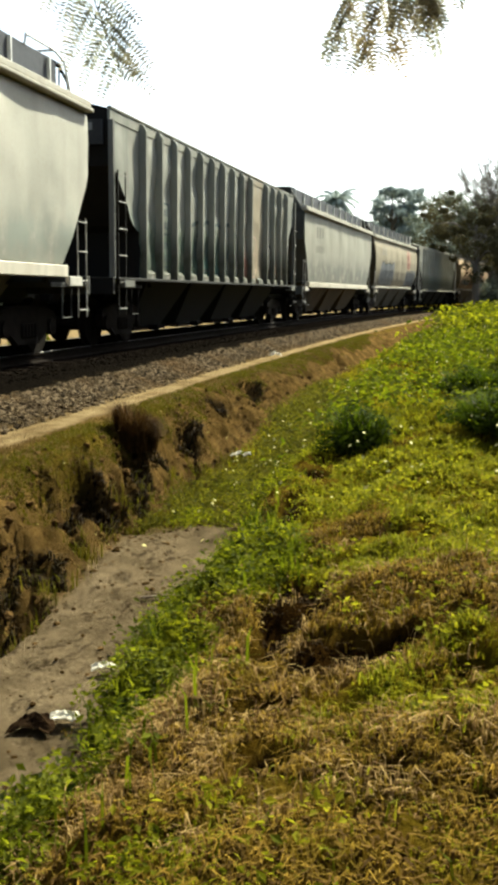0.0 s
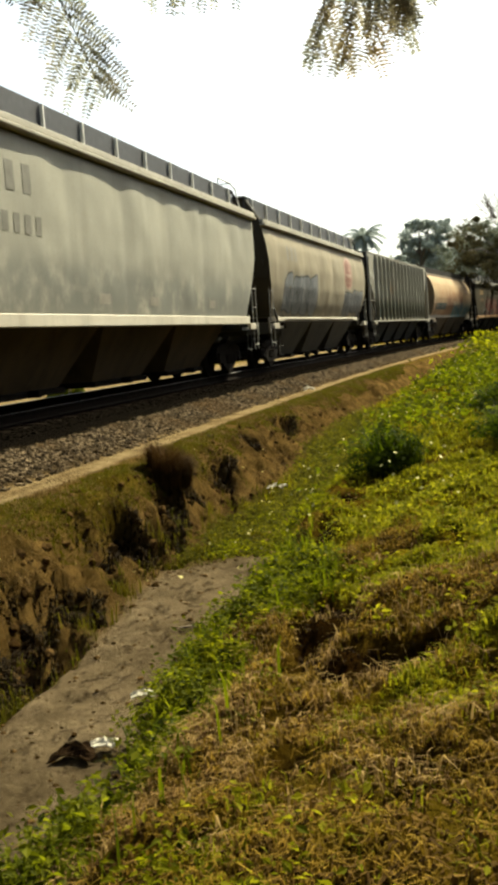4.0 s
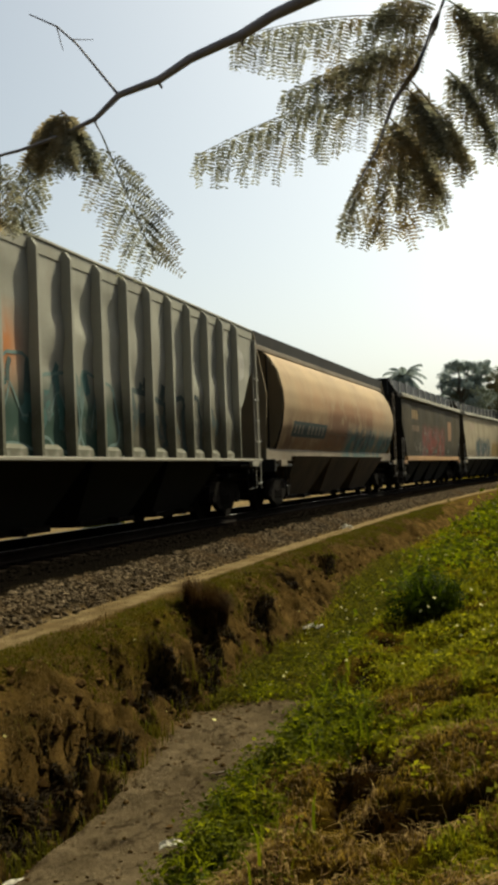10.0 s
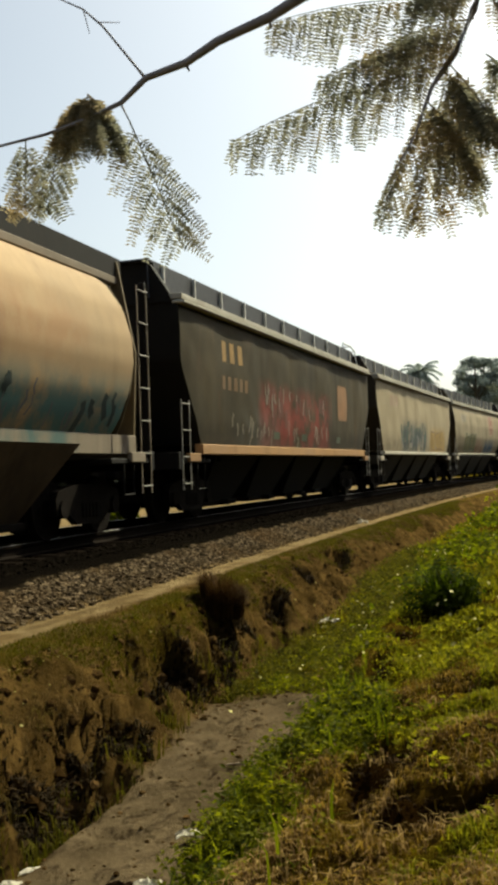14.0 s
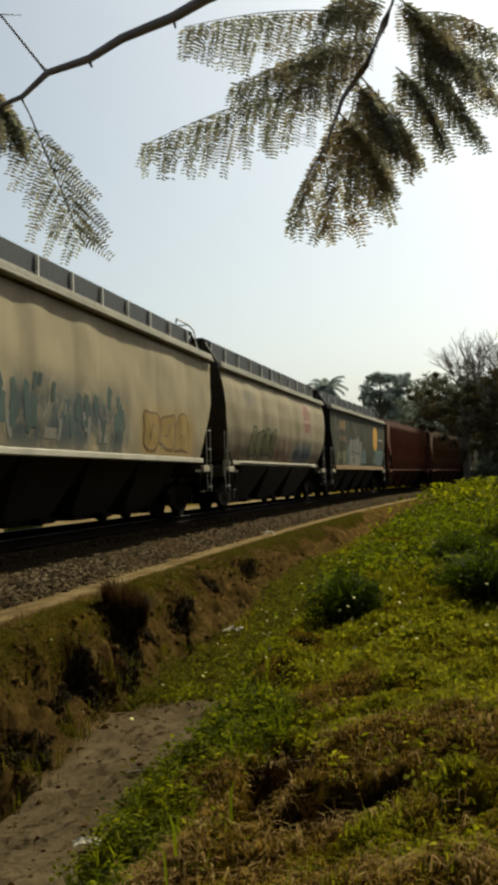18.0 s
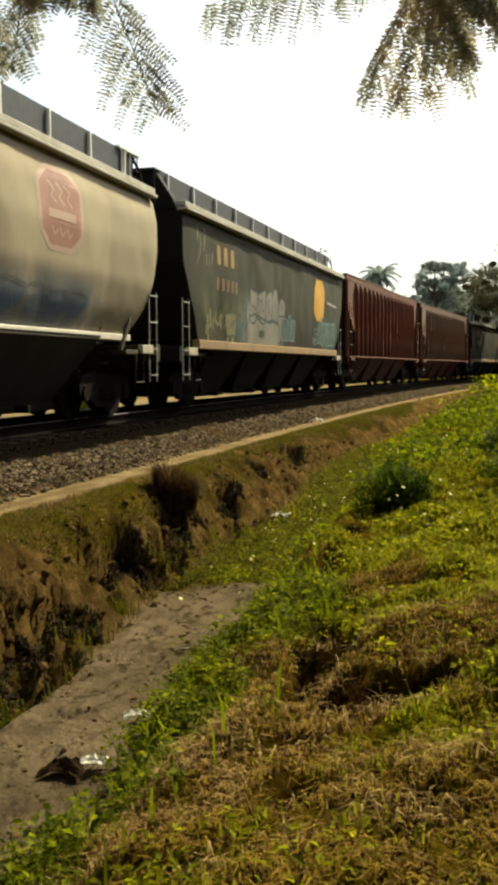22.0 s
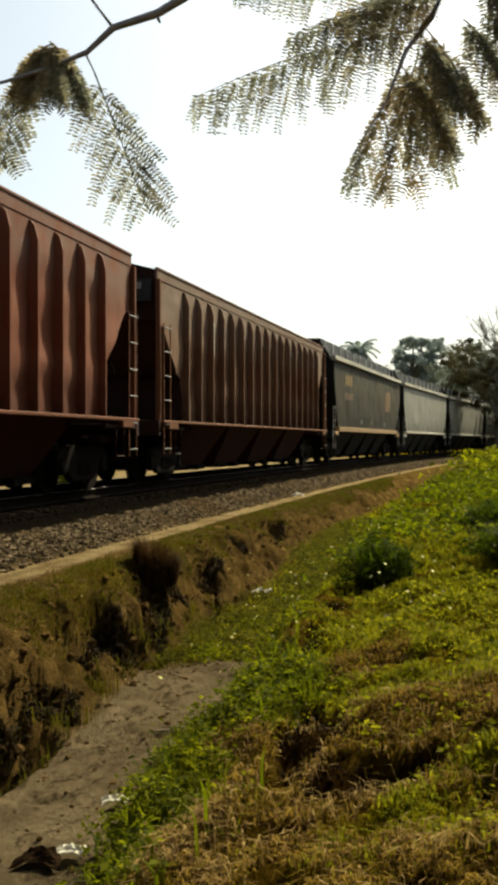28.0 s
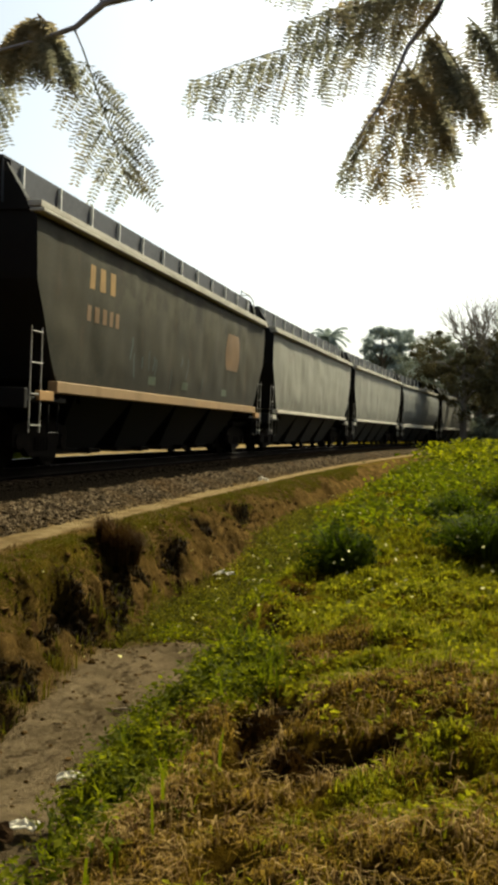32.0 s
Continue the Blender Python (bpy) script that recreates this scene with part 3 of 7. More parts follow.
def end_y(kind, z, L):
    """How far the side sheet stands back from the car's end at height z."""
    if kind == "flat":
        return float(np.interp(z, [1.5, 2.85, 3.05, 4.2], [1.78, 0.86, 0.76, 0.74]))
    if kind == "round":
        return float(np.interp(z, [1.5, 1.9, 2.6, 3.1, 3.6, 4.15], [1.7, 1.3, 0.92, 0.8, 0.74, 0.7]))
    if kind == "barrel":
        return float(np.interp(z, [1.5, 1.9, 2.6, 3.1, 3.6, 4.2], [1.75, 1.62, 1.5, 1.48, 1.52, 1.62]))
    return float(np.interp(z, [1.3, 2.25, 2.3, 3.3, 3.32, 4.45], [2.35, 2.3, 2.05, 1.05, 0.8, 0.78]))


def skin(kind, L, seed, yy, z):
    """The dented side's distance from the middle at places yy along it and height z."""
    w = WALLS[kind]
    xs = np.full(np.shape(yy), wall_x(kind, z))
    if kind == "barrel":
        return xs
    if kind != "ribbed":
        xs = xs + 0.02 * (np.abs(np.sin(np.pi * (yy - 0.7) / ((L - 1.4) / 7))) ** 0.6 - 0.6) * smooth(1.6, 2.3, z) * (1 - smooth(3.7, 4.05, z))
    return xs + (0.056 * (fbm(yy * 1.3 + seed, yy * 0 + z * 1.1, seed, 2) - 0.5) if kind != "ribbed" else 0.1 * (fbm(yy * 0.9 + seed, yy * 0 + z * 1.9, seed, 2) - 0.5)) * smooth(w[-1][1], w[-1][1] + 0.5, z) * (1 - smooth(3.8, 4.1, z))


def shell(kind, L, seed):
    """The sides and roof in one dented skin, and the slope sheets at the ends."""
    w = WALLS[kind]
    zs = np.linspace(w[-1][1], w[0][1], ROWS[kind == "ribbed"])
    ts = np.linspace(0, 1, 181)
    verts, faces = [], []
    top = w[0][1]
    roof = [(wall_x(kind, top), top), (0.75, top + 0.17), (0.0, top + 0.24)]
    for sgn in (1, -1):
        base = len(verts)
        rows_z = [(None, z) for z in zs] + [(x, z) for x, z in roof[1:]]
        for x, z in rows_z:
            ez = end_y(kind, min(z, w[0][1]), L)
            yy = ez + (L - 2 * ez) * ts
            xs = np.full(181, x) if x is not None else skin(kind, L, seed, yy, z)
            verts += [(sgn * a, b, z) for a, b in zip(xs, yy)]
        n = len(rows_z)
        for i in range(n - 1):
            for j in range(180):
                q = [base + i * 181 + j, base + i * 181 + j + 1, base + (i + 1) * 181 + j + 1, base + (i + 1) * 181 + j]
                faces.append(q if sgn > 0 else q[::-1])
    n = len(zs) + 2
    # end slope sheets close the skin between the two sides
    ends = []
    for e in (0, 180):
        sheet = []
        for i in range(n - 1):
            a, b = i * 181 + e, (i + 1) * 181 + e
            c, d = a + n * 181, b + n * 181
            sheet.append([a, b, d, c] if e == 0 else [c, d, b, a])
        ends.append(np.array(sheet))
    a, b, c, d = 0, 180, n * 181 + 180, n * 181
    faces.append([a, d, c, b])
    return np.array(verts), np.array(faces), ends


def bogie_meshes():
    out = {}
    bm = bmesh.new()
    box(bm, -0.9, 0.9, -0.25, 0.25, 0.45, 0.8, 0.03)
    out["bolster"] = finish(bm, "bogie", M_STEEL)
    bm = bmesh.new()
    prism(bm, [(-1.12, 0.6), (-1.05, 0.72), (-0.5, 0.82), (0.5, 0.82), (1.05, 0.72), (1.12, 0.6), (1.1, 0.36), (0.72, 0.38), (0.42, 0.2), (-0.42, 0.2), (-0.72, 0.38), (-1.1, 0.36)], "x", -0.06, 0.06)
    for yy in (-0.9, 0.9):
        disc(bm, 0, yy, 0.46, 0.14, -0.1, 0.1, 12)
    out["side_frame"] = finish(bm, "side_frame", M_STEEL)
    bm = bmesh.new()
    for k in range(5):
        box(bm, -0.09, 0.09, -0.28 + k * 0.12, -0.2 + k * 0.12, 0.28, 0.52, 0.02)
    out["spring"] = finish(bm, "spring", M_STEEL)
    bm = bmesh.new()
    for sx in (-1, 1):
        disc(bm, 0, 0, 0, 0.46, sx * 0.69, sx * 0.80, 28)
        disc(bm, 0, 0, 0, 0.49, sx * 0.66, sx * 0.69, 28)
        disc(bm, 0, 0, 0, 0.17, sx * 0.80, sx * 0.86, 12)
        for k in range(6):
            a = k * math.pi / 3
            box(bm, min(sx * 0.80, sx * 0.815), max(sx * 0.80, sx * 0.815), 0.27 * math.cos(a) - 0.03, 0.27 * math.cos(a) + 0.03, 0.27 * math.sin(a) - 0.03, 0.27 * math.sin(a) + 0.03)
    disc(bm, 0, 0, 0, 0.08, -0.95, 0.95, 10)
    out["wheelset"] = finish(bm, "wheelset", M_WHEEL)
    return out


BOGIE = bogie_meshes()
_bm = bmesh.new()
tube(_bm, [(0, -0.2, 0), (0, 0.2, 0)], 0.013, 6)
RUNG = finish(_bm, "rung", M_LADDER)
WHEELS = []


def ladder(car, x, y, z0, z1, mat, rungs, colour_label=""):
    bm = bmesh.new()
    for yy in (-0.2, 0.2):
        box(bm, x - 0.01, x + 0.01, y + yy - 0.011, y + yy + 0.011, z0, z1)
    lad = part("ladder", bm, mat, car)
    for k in range(rungs):
        r = part("rung", RUNG, None, lad)
        r.location = (x + 0.02, y, z0 + 0.12 + (z1 - z0 - 0.2) * k / max(rungs - 1, 1))
    return lad


def on_side(key, y, z, lift):
    """A place on the painted side of a car."""
    w = WALLS[KIND[key]]
    rise = (w[0][1] - w[-1][1]) / (ROWS[KIND[key] == "ribbed"] - 1)
    k = min(max((z - w[-1][1]) / rise, 0.0), ROWS[KIND[key] == "ribbed"] - 1.001)
    lo, hi = (float(skin(KIND[key], LENGTHS[key], SEED[key], np.array([y]), w[-1][1] + rise * (int(k) + i))[0]) for i in (0, 1))
    return (lo + (hi - lo) * (k - int(k)) + lift, y, z)


def stroke(key, pts, width, lift=0.012):
    """A painted band that follows the car's side: pts are (y, z)."""
    bm = bmesh.new()
    fine = []
    for p, q in zip(pts, pts[1:]):
        n = max(1, int(math.hypot(q[0] - p[0], q[1] - p[1]) / 0.12))
        fine += [(p[0] + (q[0] - p[0]) * i / n, p[1] + (q[1] - p[1]) * i / n) for i in range(n)]
    pts = [Vector((0, a, b)) for a, b in fine + [pts[-1]]]
    prev = None
    for i, p in enumerate(pts):
        d = (pts[min(i + 1, len(pts) - 1)] - pts[max(i - 1, 0)]).normalized()
        nrm = Vector((0, -d.z, d.y)) * width / 2
        cur = [bm.verts.new(on_side(key, q.y, q.z, lift)) for q in (p + nrm, p - nrm)]
        if prev:
            bm.faces.new((prev[0], prev[1], cur[1], cur[0]))
        prev = cur
    return bm


def patch(key, y0, y1, z0, z1, lift=0.01, round_=0.0):
    """A painted field that follows the side."""
    bm = bmesh.new()
    prev = None
    rows, cols = max(3, int((z1 - z0) / 0.1)), max(1, int((y1 - y0) / 0.12))
    for i in range(rows + 1):
        f = i / rows
        z = z0 + (z1 - z0) * f
        if round_ < 0:
            k = -round_ * max(0.0, abs(2 * f - 1) - 0.6) / 0.4 * (y1 - y0) / 2
        else:
            k = round_ * (1 - math.sqrt(max(0.0, 1 - (2 * f - 1) ** 2))) * (y1 - y0) / 2
        cur = [bm.verts.new(on_side(key, y0 + k + (y1 - y0 - 2 * k) * j / cols, z, lift)) for j in range(cols + 1)]
        if prev:
            for j in range(cols):
                bm.faces.new((prev[j], prev[j + 1], cur[j + 1], cur[j]))
        prev = cur
    return bm


KIND, SEED = {}, {}


def freight_car(key, kind, mats, label, sill_mat=None, posts=True, bays=4, ribs=15, seed=1):
    """A hopper car; its near coupler at y = 0, rail level at z = 0, seen side at +x."""
    L = LENGTHS[key]
    body_mat, trim_mat, dark_mat, belly = mats
    car = tagged(new("hopper_car"), label, "rail car", "cars of the freight train")
    v, f, ends = shell(kind, L, seed)
    part("body", mesh_np("body", v, [f], body_mat, True), None, car)
    # the end sheets are darkened to stand for the shade they lie in
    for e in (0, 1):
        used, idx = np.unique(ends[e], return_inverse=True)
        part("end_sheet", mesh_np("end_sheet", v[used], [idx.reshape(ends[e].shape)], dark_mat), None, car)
    # underframe and slope braces
    bm = bmesh.new()
    box(bm, -0.35, 0.35, 0.35, L - 0.35, 0.85, 1.2, 0.03)
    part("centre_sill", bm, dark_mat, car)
    # end framing: platform, corner posts, end slope plate
    for e in (0, 1):
        m = (lambda y: y) if e == 0 else (lambda y: L - y)
        def span(a, b):
            return (m(a), m(b)) if e == 0 else (m(b), m(a))
        bm = bmesh.new()
        a, b = span(0.62, 2.3)
        box(bm, -1.48, 1.48, a, b, 1.12, 1.2, 0.01)
        a, b = span(0.6, 0.72)
        box(bm, -1.5, 1.5, a, b, 1.0, 1.32, 0.01)
        part("end_platform", bm, dark_mat, car)
        bm = bmesh.new()
        if kind == "barrel":
            # a flat end sheet of the barrel's own outline, with one upright stay
            side = WALLS[kind]
            prism(bm, [(x * 0.985, z) for x, z in side] + [(-x * 0.985, z) for x, z in side[::-1]], "y", *span(1.44, 1.47))
            sheet = part("end_sheet", bm, DUSTY, car, "dusty brown end sheet")
            bm = bmesh.new()
            tube(bm, [(1.12, m(1.4), 1.3), (1.12, m(1.4), 4.1)], 0.022, 6)
            part("upright_stay", bm, dark_mat, sheet)
        else:
            y_lo, y_hi = m(3.4), m(0.95)
            vs = [bm.verts.new(c) for c in ((-1.3, y_lo, 1.15), (1.3, y_lo, 1.15), (1.3, y_hi, 3.6), (-1.3, y_hi, 3.6))]
            bm.faces.new(vs if e == 0 else vs[::-1])
            bmesh.ops.solidify(bm, geom=bm.faces[:], thickness=0.02)
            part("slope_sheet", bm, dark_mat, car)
        for sx in (-1, 1):
            bm = bmesh.new()
            a, b = span(0.7, 0.8)
            top = 4.2 if kind in ("ribbed", "barrel") else 1.9
            if kind == "barrel" and e == 0:
                bm.free()
            elif kind in ("ribbed", "barrel"):
                box(bm, sx * 1.44 - 0.05, sx * 1.44 + 0.05, a, b, 1.2, top, 0.01)
                part("corner_post", bm, trim_mat if kind == "ribbed" else dark_mat, car)
            else:
                prism(bm, [(m(2.3), 1.2), (m(2.2), 1.2), (m(0.78), 3.0), (m(0.78), 3.15)], "x", sx * 1.35 - 0.03, sx * 1.35 + 0.03)
                part("end_brace", bm, dark_mat, car)
        bm = bmesh.new()
        box(bm, -0.14, 0.14, *span(-0.05, 0.7), 0.74, 1.0, 0.03)
        box(bm, -0.17, 0.17, *span(-0.02, 0.2), 0.7, 1.04, 0.04)
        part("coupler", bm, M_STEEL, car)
        # ladders, steps and the grab irons at the car's corners
        for sx in (-1, 1):
            if kind == "barrel":
                lx, z1, ly = sx * 1.5, 4.1, 0.95
            elif kind == "ribbed":
                lx, z1, ly = sx * 1.53, 3.3, 1.02
            else:
                lx, z1, ly = sx * 1.5, 2.3, 0.98
            if kind != "barrel" or e:
                ladder(car, lx, m(ly), 0.62, z1, (dark_mat if key == "B" else trim_mat) if kind == "ribbed" else trim_mat if kind == "barrel" else M_LADDER, int((z1 - 0.62) / 0.52) + 1)
            bm = bmesh.new()
            tube(bm, [(lx, m(1.7) - 0.2, 1.1), (lx, m(1.7) - 0.2, 0.62), (lx, m(1.7) + 0.2, 0.62), (lx, m(1.7) + 0.2, 1.1)], 0.02, 6)
            part("stirrup_step", bm, dark_mat, car)
            bm = bmesh.new()
            box(bm, lx - 0.05, lx + 0.04, m(1.35) - 0.28, m(1.35) + 0.28, 1.14, 1.3, 0.01)
            part("jacking_pad", bm, trim_mat, car)
    # brake gear at the far end
    bm = bmesh.new()
    for k in range(16):
        a0, a1 = k * math.pi / 8, (k + 1) * math.pi / 8
        tube(bm, [(0.7 + 0.28 * math.cos(a0), L - 0.55, 2.2 + 0.28 * math.sin(a0)), (0.7 + 0.28 * math.cos(a1), L - 0.55, 2.2 + 0.28 * math.sin(a1))], 0.02, 5, False)
    tube(bm, [(0.7, L - 0.55, 2.2), (0.7, L - 1.0, 2.2)], 0.03)
    part("brake_wheel", bm, M_STEEL, car)
    bm = bmesh.new()
    tube(bm, [(0.5, 2.3, 1.0), (0.5, 3.5, 1.0)], 0.16, 10)
    part("brake_cylinder", bm, M_STEEL, car)
    # discharge hoppers under the floor
    n, y0, y1 = bays, 3.1, L - 3.1
    w = (y1 - y0) / n
    for k in range(n):
        a = y0 + k * w
        bm = bmesh.new()
        top = [(-1.36, a + 0.02), (1.36, a + 0.02), (1.36, a + w - 0.02), (-1.36, a + w - 0.02)]
        c = a + w / 2
        q = 0.32 * w
        low = [(-0.7, c - q), (0.7, c - q), (0.7, c + q), (-0.7, c + q)]
        tv = [bm.verts.new((x, y, 1.42)) for x, y in top]
        lv = [bm.verts.new((x, y, 0.3)) for x, y in low]
        bm.faces.new(tv)
        bm.faces.new(lv[::-1])
        for i in range(4):
            j = (i + 1) % 4
            bm.faces.new((tv[i], lv[i], lv[j], tv[j]))
        bmesh.ops.recalc_face_normals(bm, faces=bm.faces[:])
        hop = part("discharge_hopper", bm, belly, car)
        bm = bmesh.new()
        box(bm, -0.8, 0.8, c - q - 0.08, c + q + 0.08, 0.2, 0.305, 0.01)
        box(bm, 0.79, 1.0, c - 0.06, c + 0.06, 0.2, 0.32, 0.01)
        part("outlet_gate", bm, M_STEEL, hop)
    # side sills
    for sx in (-1, 1):
        bm = bmesh.new()
        if kind == "ribbed":
            x = 1.53
            box(bm, min(sx * (x - 0.1), sx * (x + 0.04)), max(sx * (x - 0.1), sx * (x + 0.04)), 0.75, L - 0.75, 1.26, 1.32, 0.012)
        elif kind == "barrel":
            x = 1.2
            box(bm, min(sx * (x - 0.08), sx * (x + 0.04)), max(sx * (x - 0.08), sx * (x + 0.04)), 0.75, L - 0.75, 1.28, 1.6, 0.012)
        else:
            x = wall_x(kind, 1.5)
            box(bm, min(sx * (x - 0.1), sx * (x + 0.07)), max(sx * (x - 0.1), sx * (x + 0.07)), 1.72, L - 1.72, 1.36 if key in "DHINO" else 1.28, 1.48, 0.015)
        part("side_sill", bm, dark_mat if key == "B" else sill_mat or trim_mat, car)
    # eaves and top chord
    for sx in (-1, 1):
        bm = bmesh.new()
        if kind == "ribbed":
            box(bm, min(sx * 1.36, sx * 1.412), max(sx * 1.36, sx * 1.412), 0.76, L - 0.76, 4.2, 4.4, 0.006)
            box(bm, min(sx * 1.35, sx * 1.43), max(sx * 1.35, sx * 1.43), 0.76, L - 0.76, 4.4, 4.45, 0.01)
        elif kind == "barrel":
            box(bm, min(sx * 0.72, sx * 1.0), max(sx * 0.72, sx * 1.0), 0.74, L - 0.74, 4.2, 4.33, 0.012)
        else:
            x = wall_x(kind, 4.05)
            box(bm, min(sx * (x - 0.12), sx * (x + 0.13)), max(sx * (x - 0.12), sx * (x + 0.13)), 0.72, L - 0.72, 4.07, 4.13, 0.012)
            box(bm, min(sx * (x - 0.2), sx * (x + 0.08)), max(sx * (x - 0.2), sx * (x + 0.08)), 0.72, L - 0.72, 4.15, 4.25, 0.012)
        part("roof_eave", bm, body_mat if kind == "ribbed" else trim_mat if kind == "barrel" else EAVE, car)
    # roof walk, hatch trough and its stanchions
    if kind == "barrel":
        for sx in (-1, 1):
            bm = bmesh.new()
            prism(bm, [(sx * 0.35, 4.62), (sx * 0.94, 4.62), (sx * 0.94, 4.33), (sx * 0.98, 4.33), (sx * 0.98, 4.67), (sx * 0.35, 4.67)], "y", 0.6, L - 0.6)
            part("running_board", bm, dark_mat, car)
        for e in (0, 1):
            y = 0.78 if e == 0 else L - 0.78
            bm = bmesh.new()
            prism(bm, [(-1.2, 1.2), (1.2, 1.2), (1.3, 3.0), (1.0, 4.6), (-1.0, 4.6), (-1.3, 3.0)], "y", y - 0.03, y + 0.03)
            part("end_bulkhead", bm, DUSTY, car)
    else:
        top = 4.88 if kind != "ribbed" else 4.74
        if posts:
            for sx in (-1, 1):
                bm = bmesh.new()
                prism(bm, [(sx * 0.5, 4.86), (sx * 0.98, 4.86), (sx * 0.98, 4.45), (sx * 1.02, 4.45), (sx * 1.02, 4.91), (sx * 0.5, 4.91)], "y", 0.82, L - 0.82)
                part("running_board", bm, M_GRATE, car)
            bm = bmesh.new()
            box(bm, -0.01, 0.05, -0.022, 0.022, 0, 0.6)
            post_me = finish(bm, "stanchion", M_GALV)
            k = int((L - 2.4) / 1.5)
            for i in range(k + 1):
                p = part("stanchion", post_me, None, car)
                p.location = (1.03, 1.2 + (L - 2.4) * i / k, 4.29)
        bm = bmesh.new()
        box(bm, -0.42, 0.42, 1.6, L - 1.6, 4.36, 4.72, 0.03)
        part("hatch_trough", bm, body_mat, car)
        # end overhangs of the roof walk
        for e in (0, 1):
            m = (lambda y: y) if e == 0 else (lambda y: L - y)
            bm = bmesh.new()
            a, b = sorted((m(0.55), m(1.3)))
            w = 1.02 if posts else 0.5
            box(bm, -w, w, a, b, top, top + 0.035)
            for sx in (-w + 0.03, w - 0.03):
                tube(bm, [(sx, m(0.6), top + 0.01), (sx, m(0.64), 4.2)], 0.018, 5)
            part("walk_bracket", bm, M_GRATE, car)
            if posts and e == 1:
                bm = bmesh.new()
                tube(bm, [(0.98, m(1.15), 4.9), (1.0, m(0.62), 4.86), (1.1, m(0.5), 4.62), (1.16, m(0.5), 4.22)], 0.03, 6)
                part("end_rail", bm, M_STEEL, car)
                bm = bmesh.new()
                if kind == "round":
                    box(bm, 0.5, 1.08, m(1.5), m(0.4), 4.9, 4.93)
                    for yy in (1.3, 0.85, 0.5):
                        tube(bm, [(1.05, m(yy), 4.9), (1.05, m(yy), 4.3 if yy > 0.8 else 4.62)], 0.016, 5)
                    part("walk_platform", bm, M_GALV, car)
                else:
                    tube(bm, [(1.03, m(2.1), 4.9), (1.03, m(2.05), 5.07), (1.03, m(0.9), 5.07), (1.08, m(0.6), 4.94), (1.18, m(0.48), 4.24)], 0.022, 6)
                    tube(bm, [(0.55, m(2.1), 4.9), (0.55, m(2.05), 5.07), (0.55, m(0.9), 5.07), (0.6, m(0.6), 4.94)], 0.02, 6)
                    tube(bm, [(1.03, m(0.9), 5.07), (0.55, m(0.9), 5.07)], 0.02, 6)
                    part("grab_rail", bm, M_GALV, car)
            if posts and e == 0:
                # the hood that closes the roof towards the end
                bm = bmesh.new()
                a, b = sorted((m(0.7), m(0.86)))
                prism(bm, [(-1.4, 4.1), (1.4, 4.1), (1.36, 4.28), (0.98, 4.86), (-0.98, 4.86), (-1.36, 4.28)], "y", a, b)
                part("roof_hood", bm, dark_mat, car)
    # outside ribs
    if kind == "ribbed":
        ya, yb = 2.42, L - 2.42
        bm = bmesh.new()
        vs = []
        head = 4.36 if key in "BE" else 4.16
        w = 0.036 if key in "BE" else 0.024
        taper = ((head - 0.12, 0.15), (head, 0.07)) if key in "BE" else ((head - 0.3, 0.15), (head - 0.07, 0.09), (head, 0.02))
        for z, d in ((1.3, 0.15),) + taper:
            vs.append([bm.verts.new(c) for c in ((-0.06, -w, z), (d, -w, z), (d, w, z), (-0.06, w, z))])
        bm.faces.new(vs[0][::-1])
        bm.faces.new(vs[-1])
        for lower, upper in zip(vs, vs[1:]):
            for i in range(4):
                j = (i + 1) % 4
                bm.faces.new((lower[i], lower[j], upper[j], upper[i]))
        bmesh.ops.recalc_face_normals(bm, faces=bm.faces[:])
        rib_me = finish(bm, "rib", body_mat)
        for i in range(ribs):
            if key == "B" and i == 10:   # one rib is lost
                continue
            for sx in (-1, 1):
                r = part("rib", rib_me, None, car)
                r.location = (sx * 1.4, ya + (yb - ya) * i / (ribs - 1), 0)
                if sx < 0:
                    r.rotation_euler = (0, 0, math.pi)
        # slanted foot plates between the ribs, along the sill
        pitch = (yb - ya) / (ribs - 1)
        bm = bmesh.new()
        prism(bm, [(1.4, 1.33), (1.49, 1.33), (1.48, 1.43), (1.4, 1.5)], "y", -0.27 * pitch, 0.27 * pitch)
        foot = finish(bm, "foot_plate", body_mat)
        for i in range(ribs - 1 if key in "BE" else 0):
            o = part("foot_plate", foot, None, car)
            o.location = (0, ya + pitch * (i + 0.42), 0)
    # bogies
    for yb in (2.25, L - 2.25):
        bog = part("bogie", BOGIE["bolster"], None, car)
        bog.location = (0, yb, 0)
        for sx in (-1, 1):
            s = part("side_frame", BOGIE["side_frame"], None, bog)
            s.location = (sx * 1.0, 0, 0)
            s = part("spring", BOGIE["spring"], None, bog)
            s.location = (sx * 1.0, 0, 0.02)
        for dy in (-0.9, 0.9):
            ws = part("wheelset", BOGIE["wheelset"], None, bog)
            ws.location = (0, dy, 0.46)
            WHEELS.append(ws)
    return car


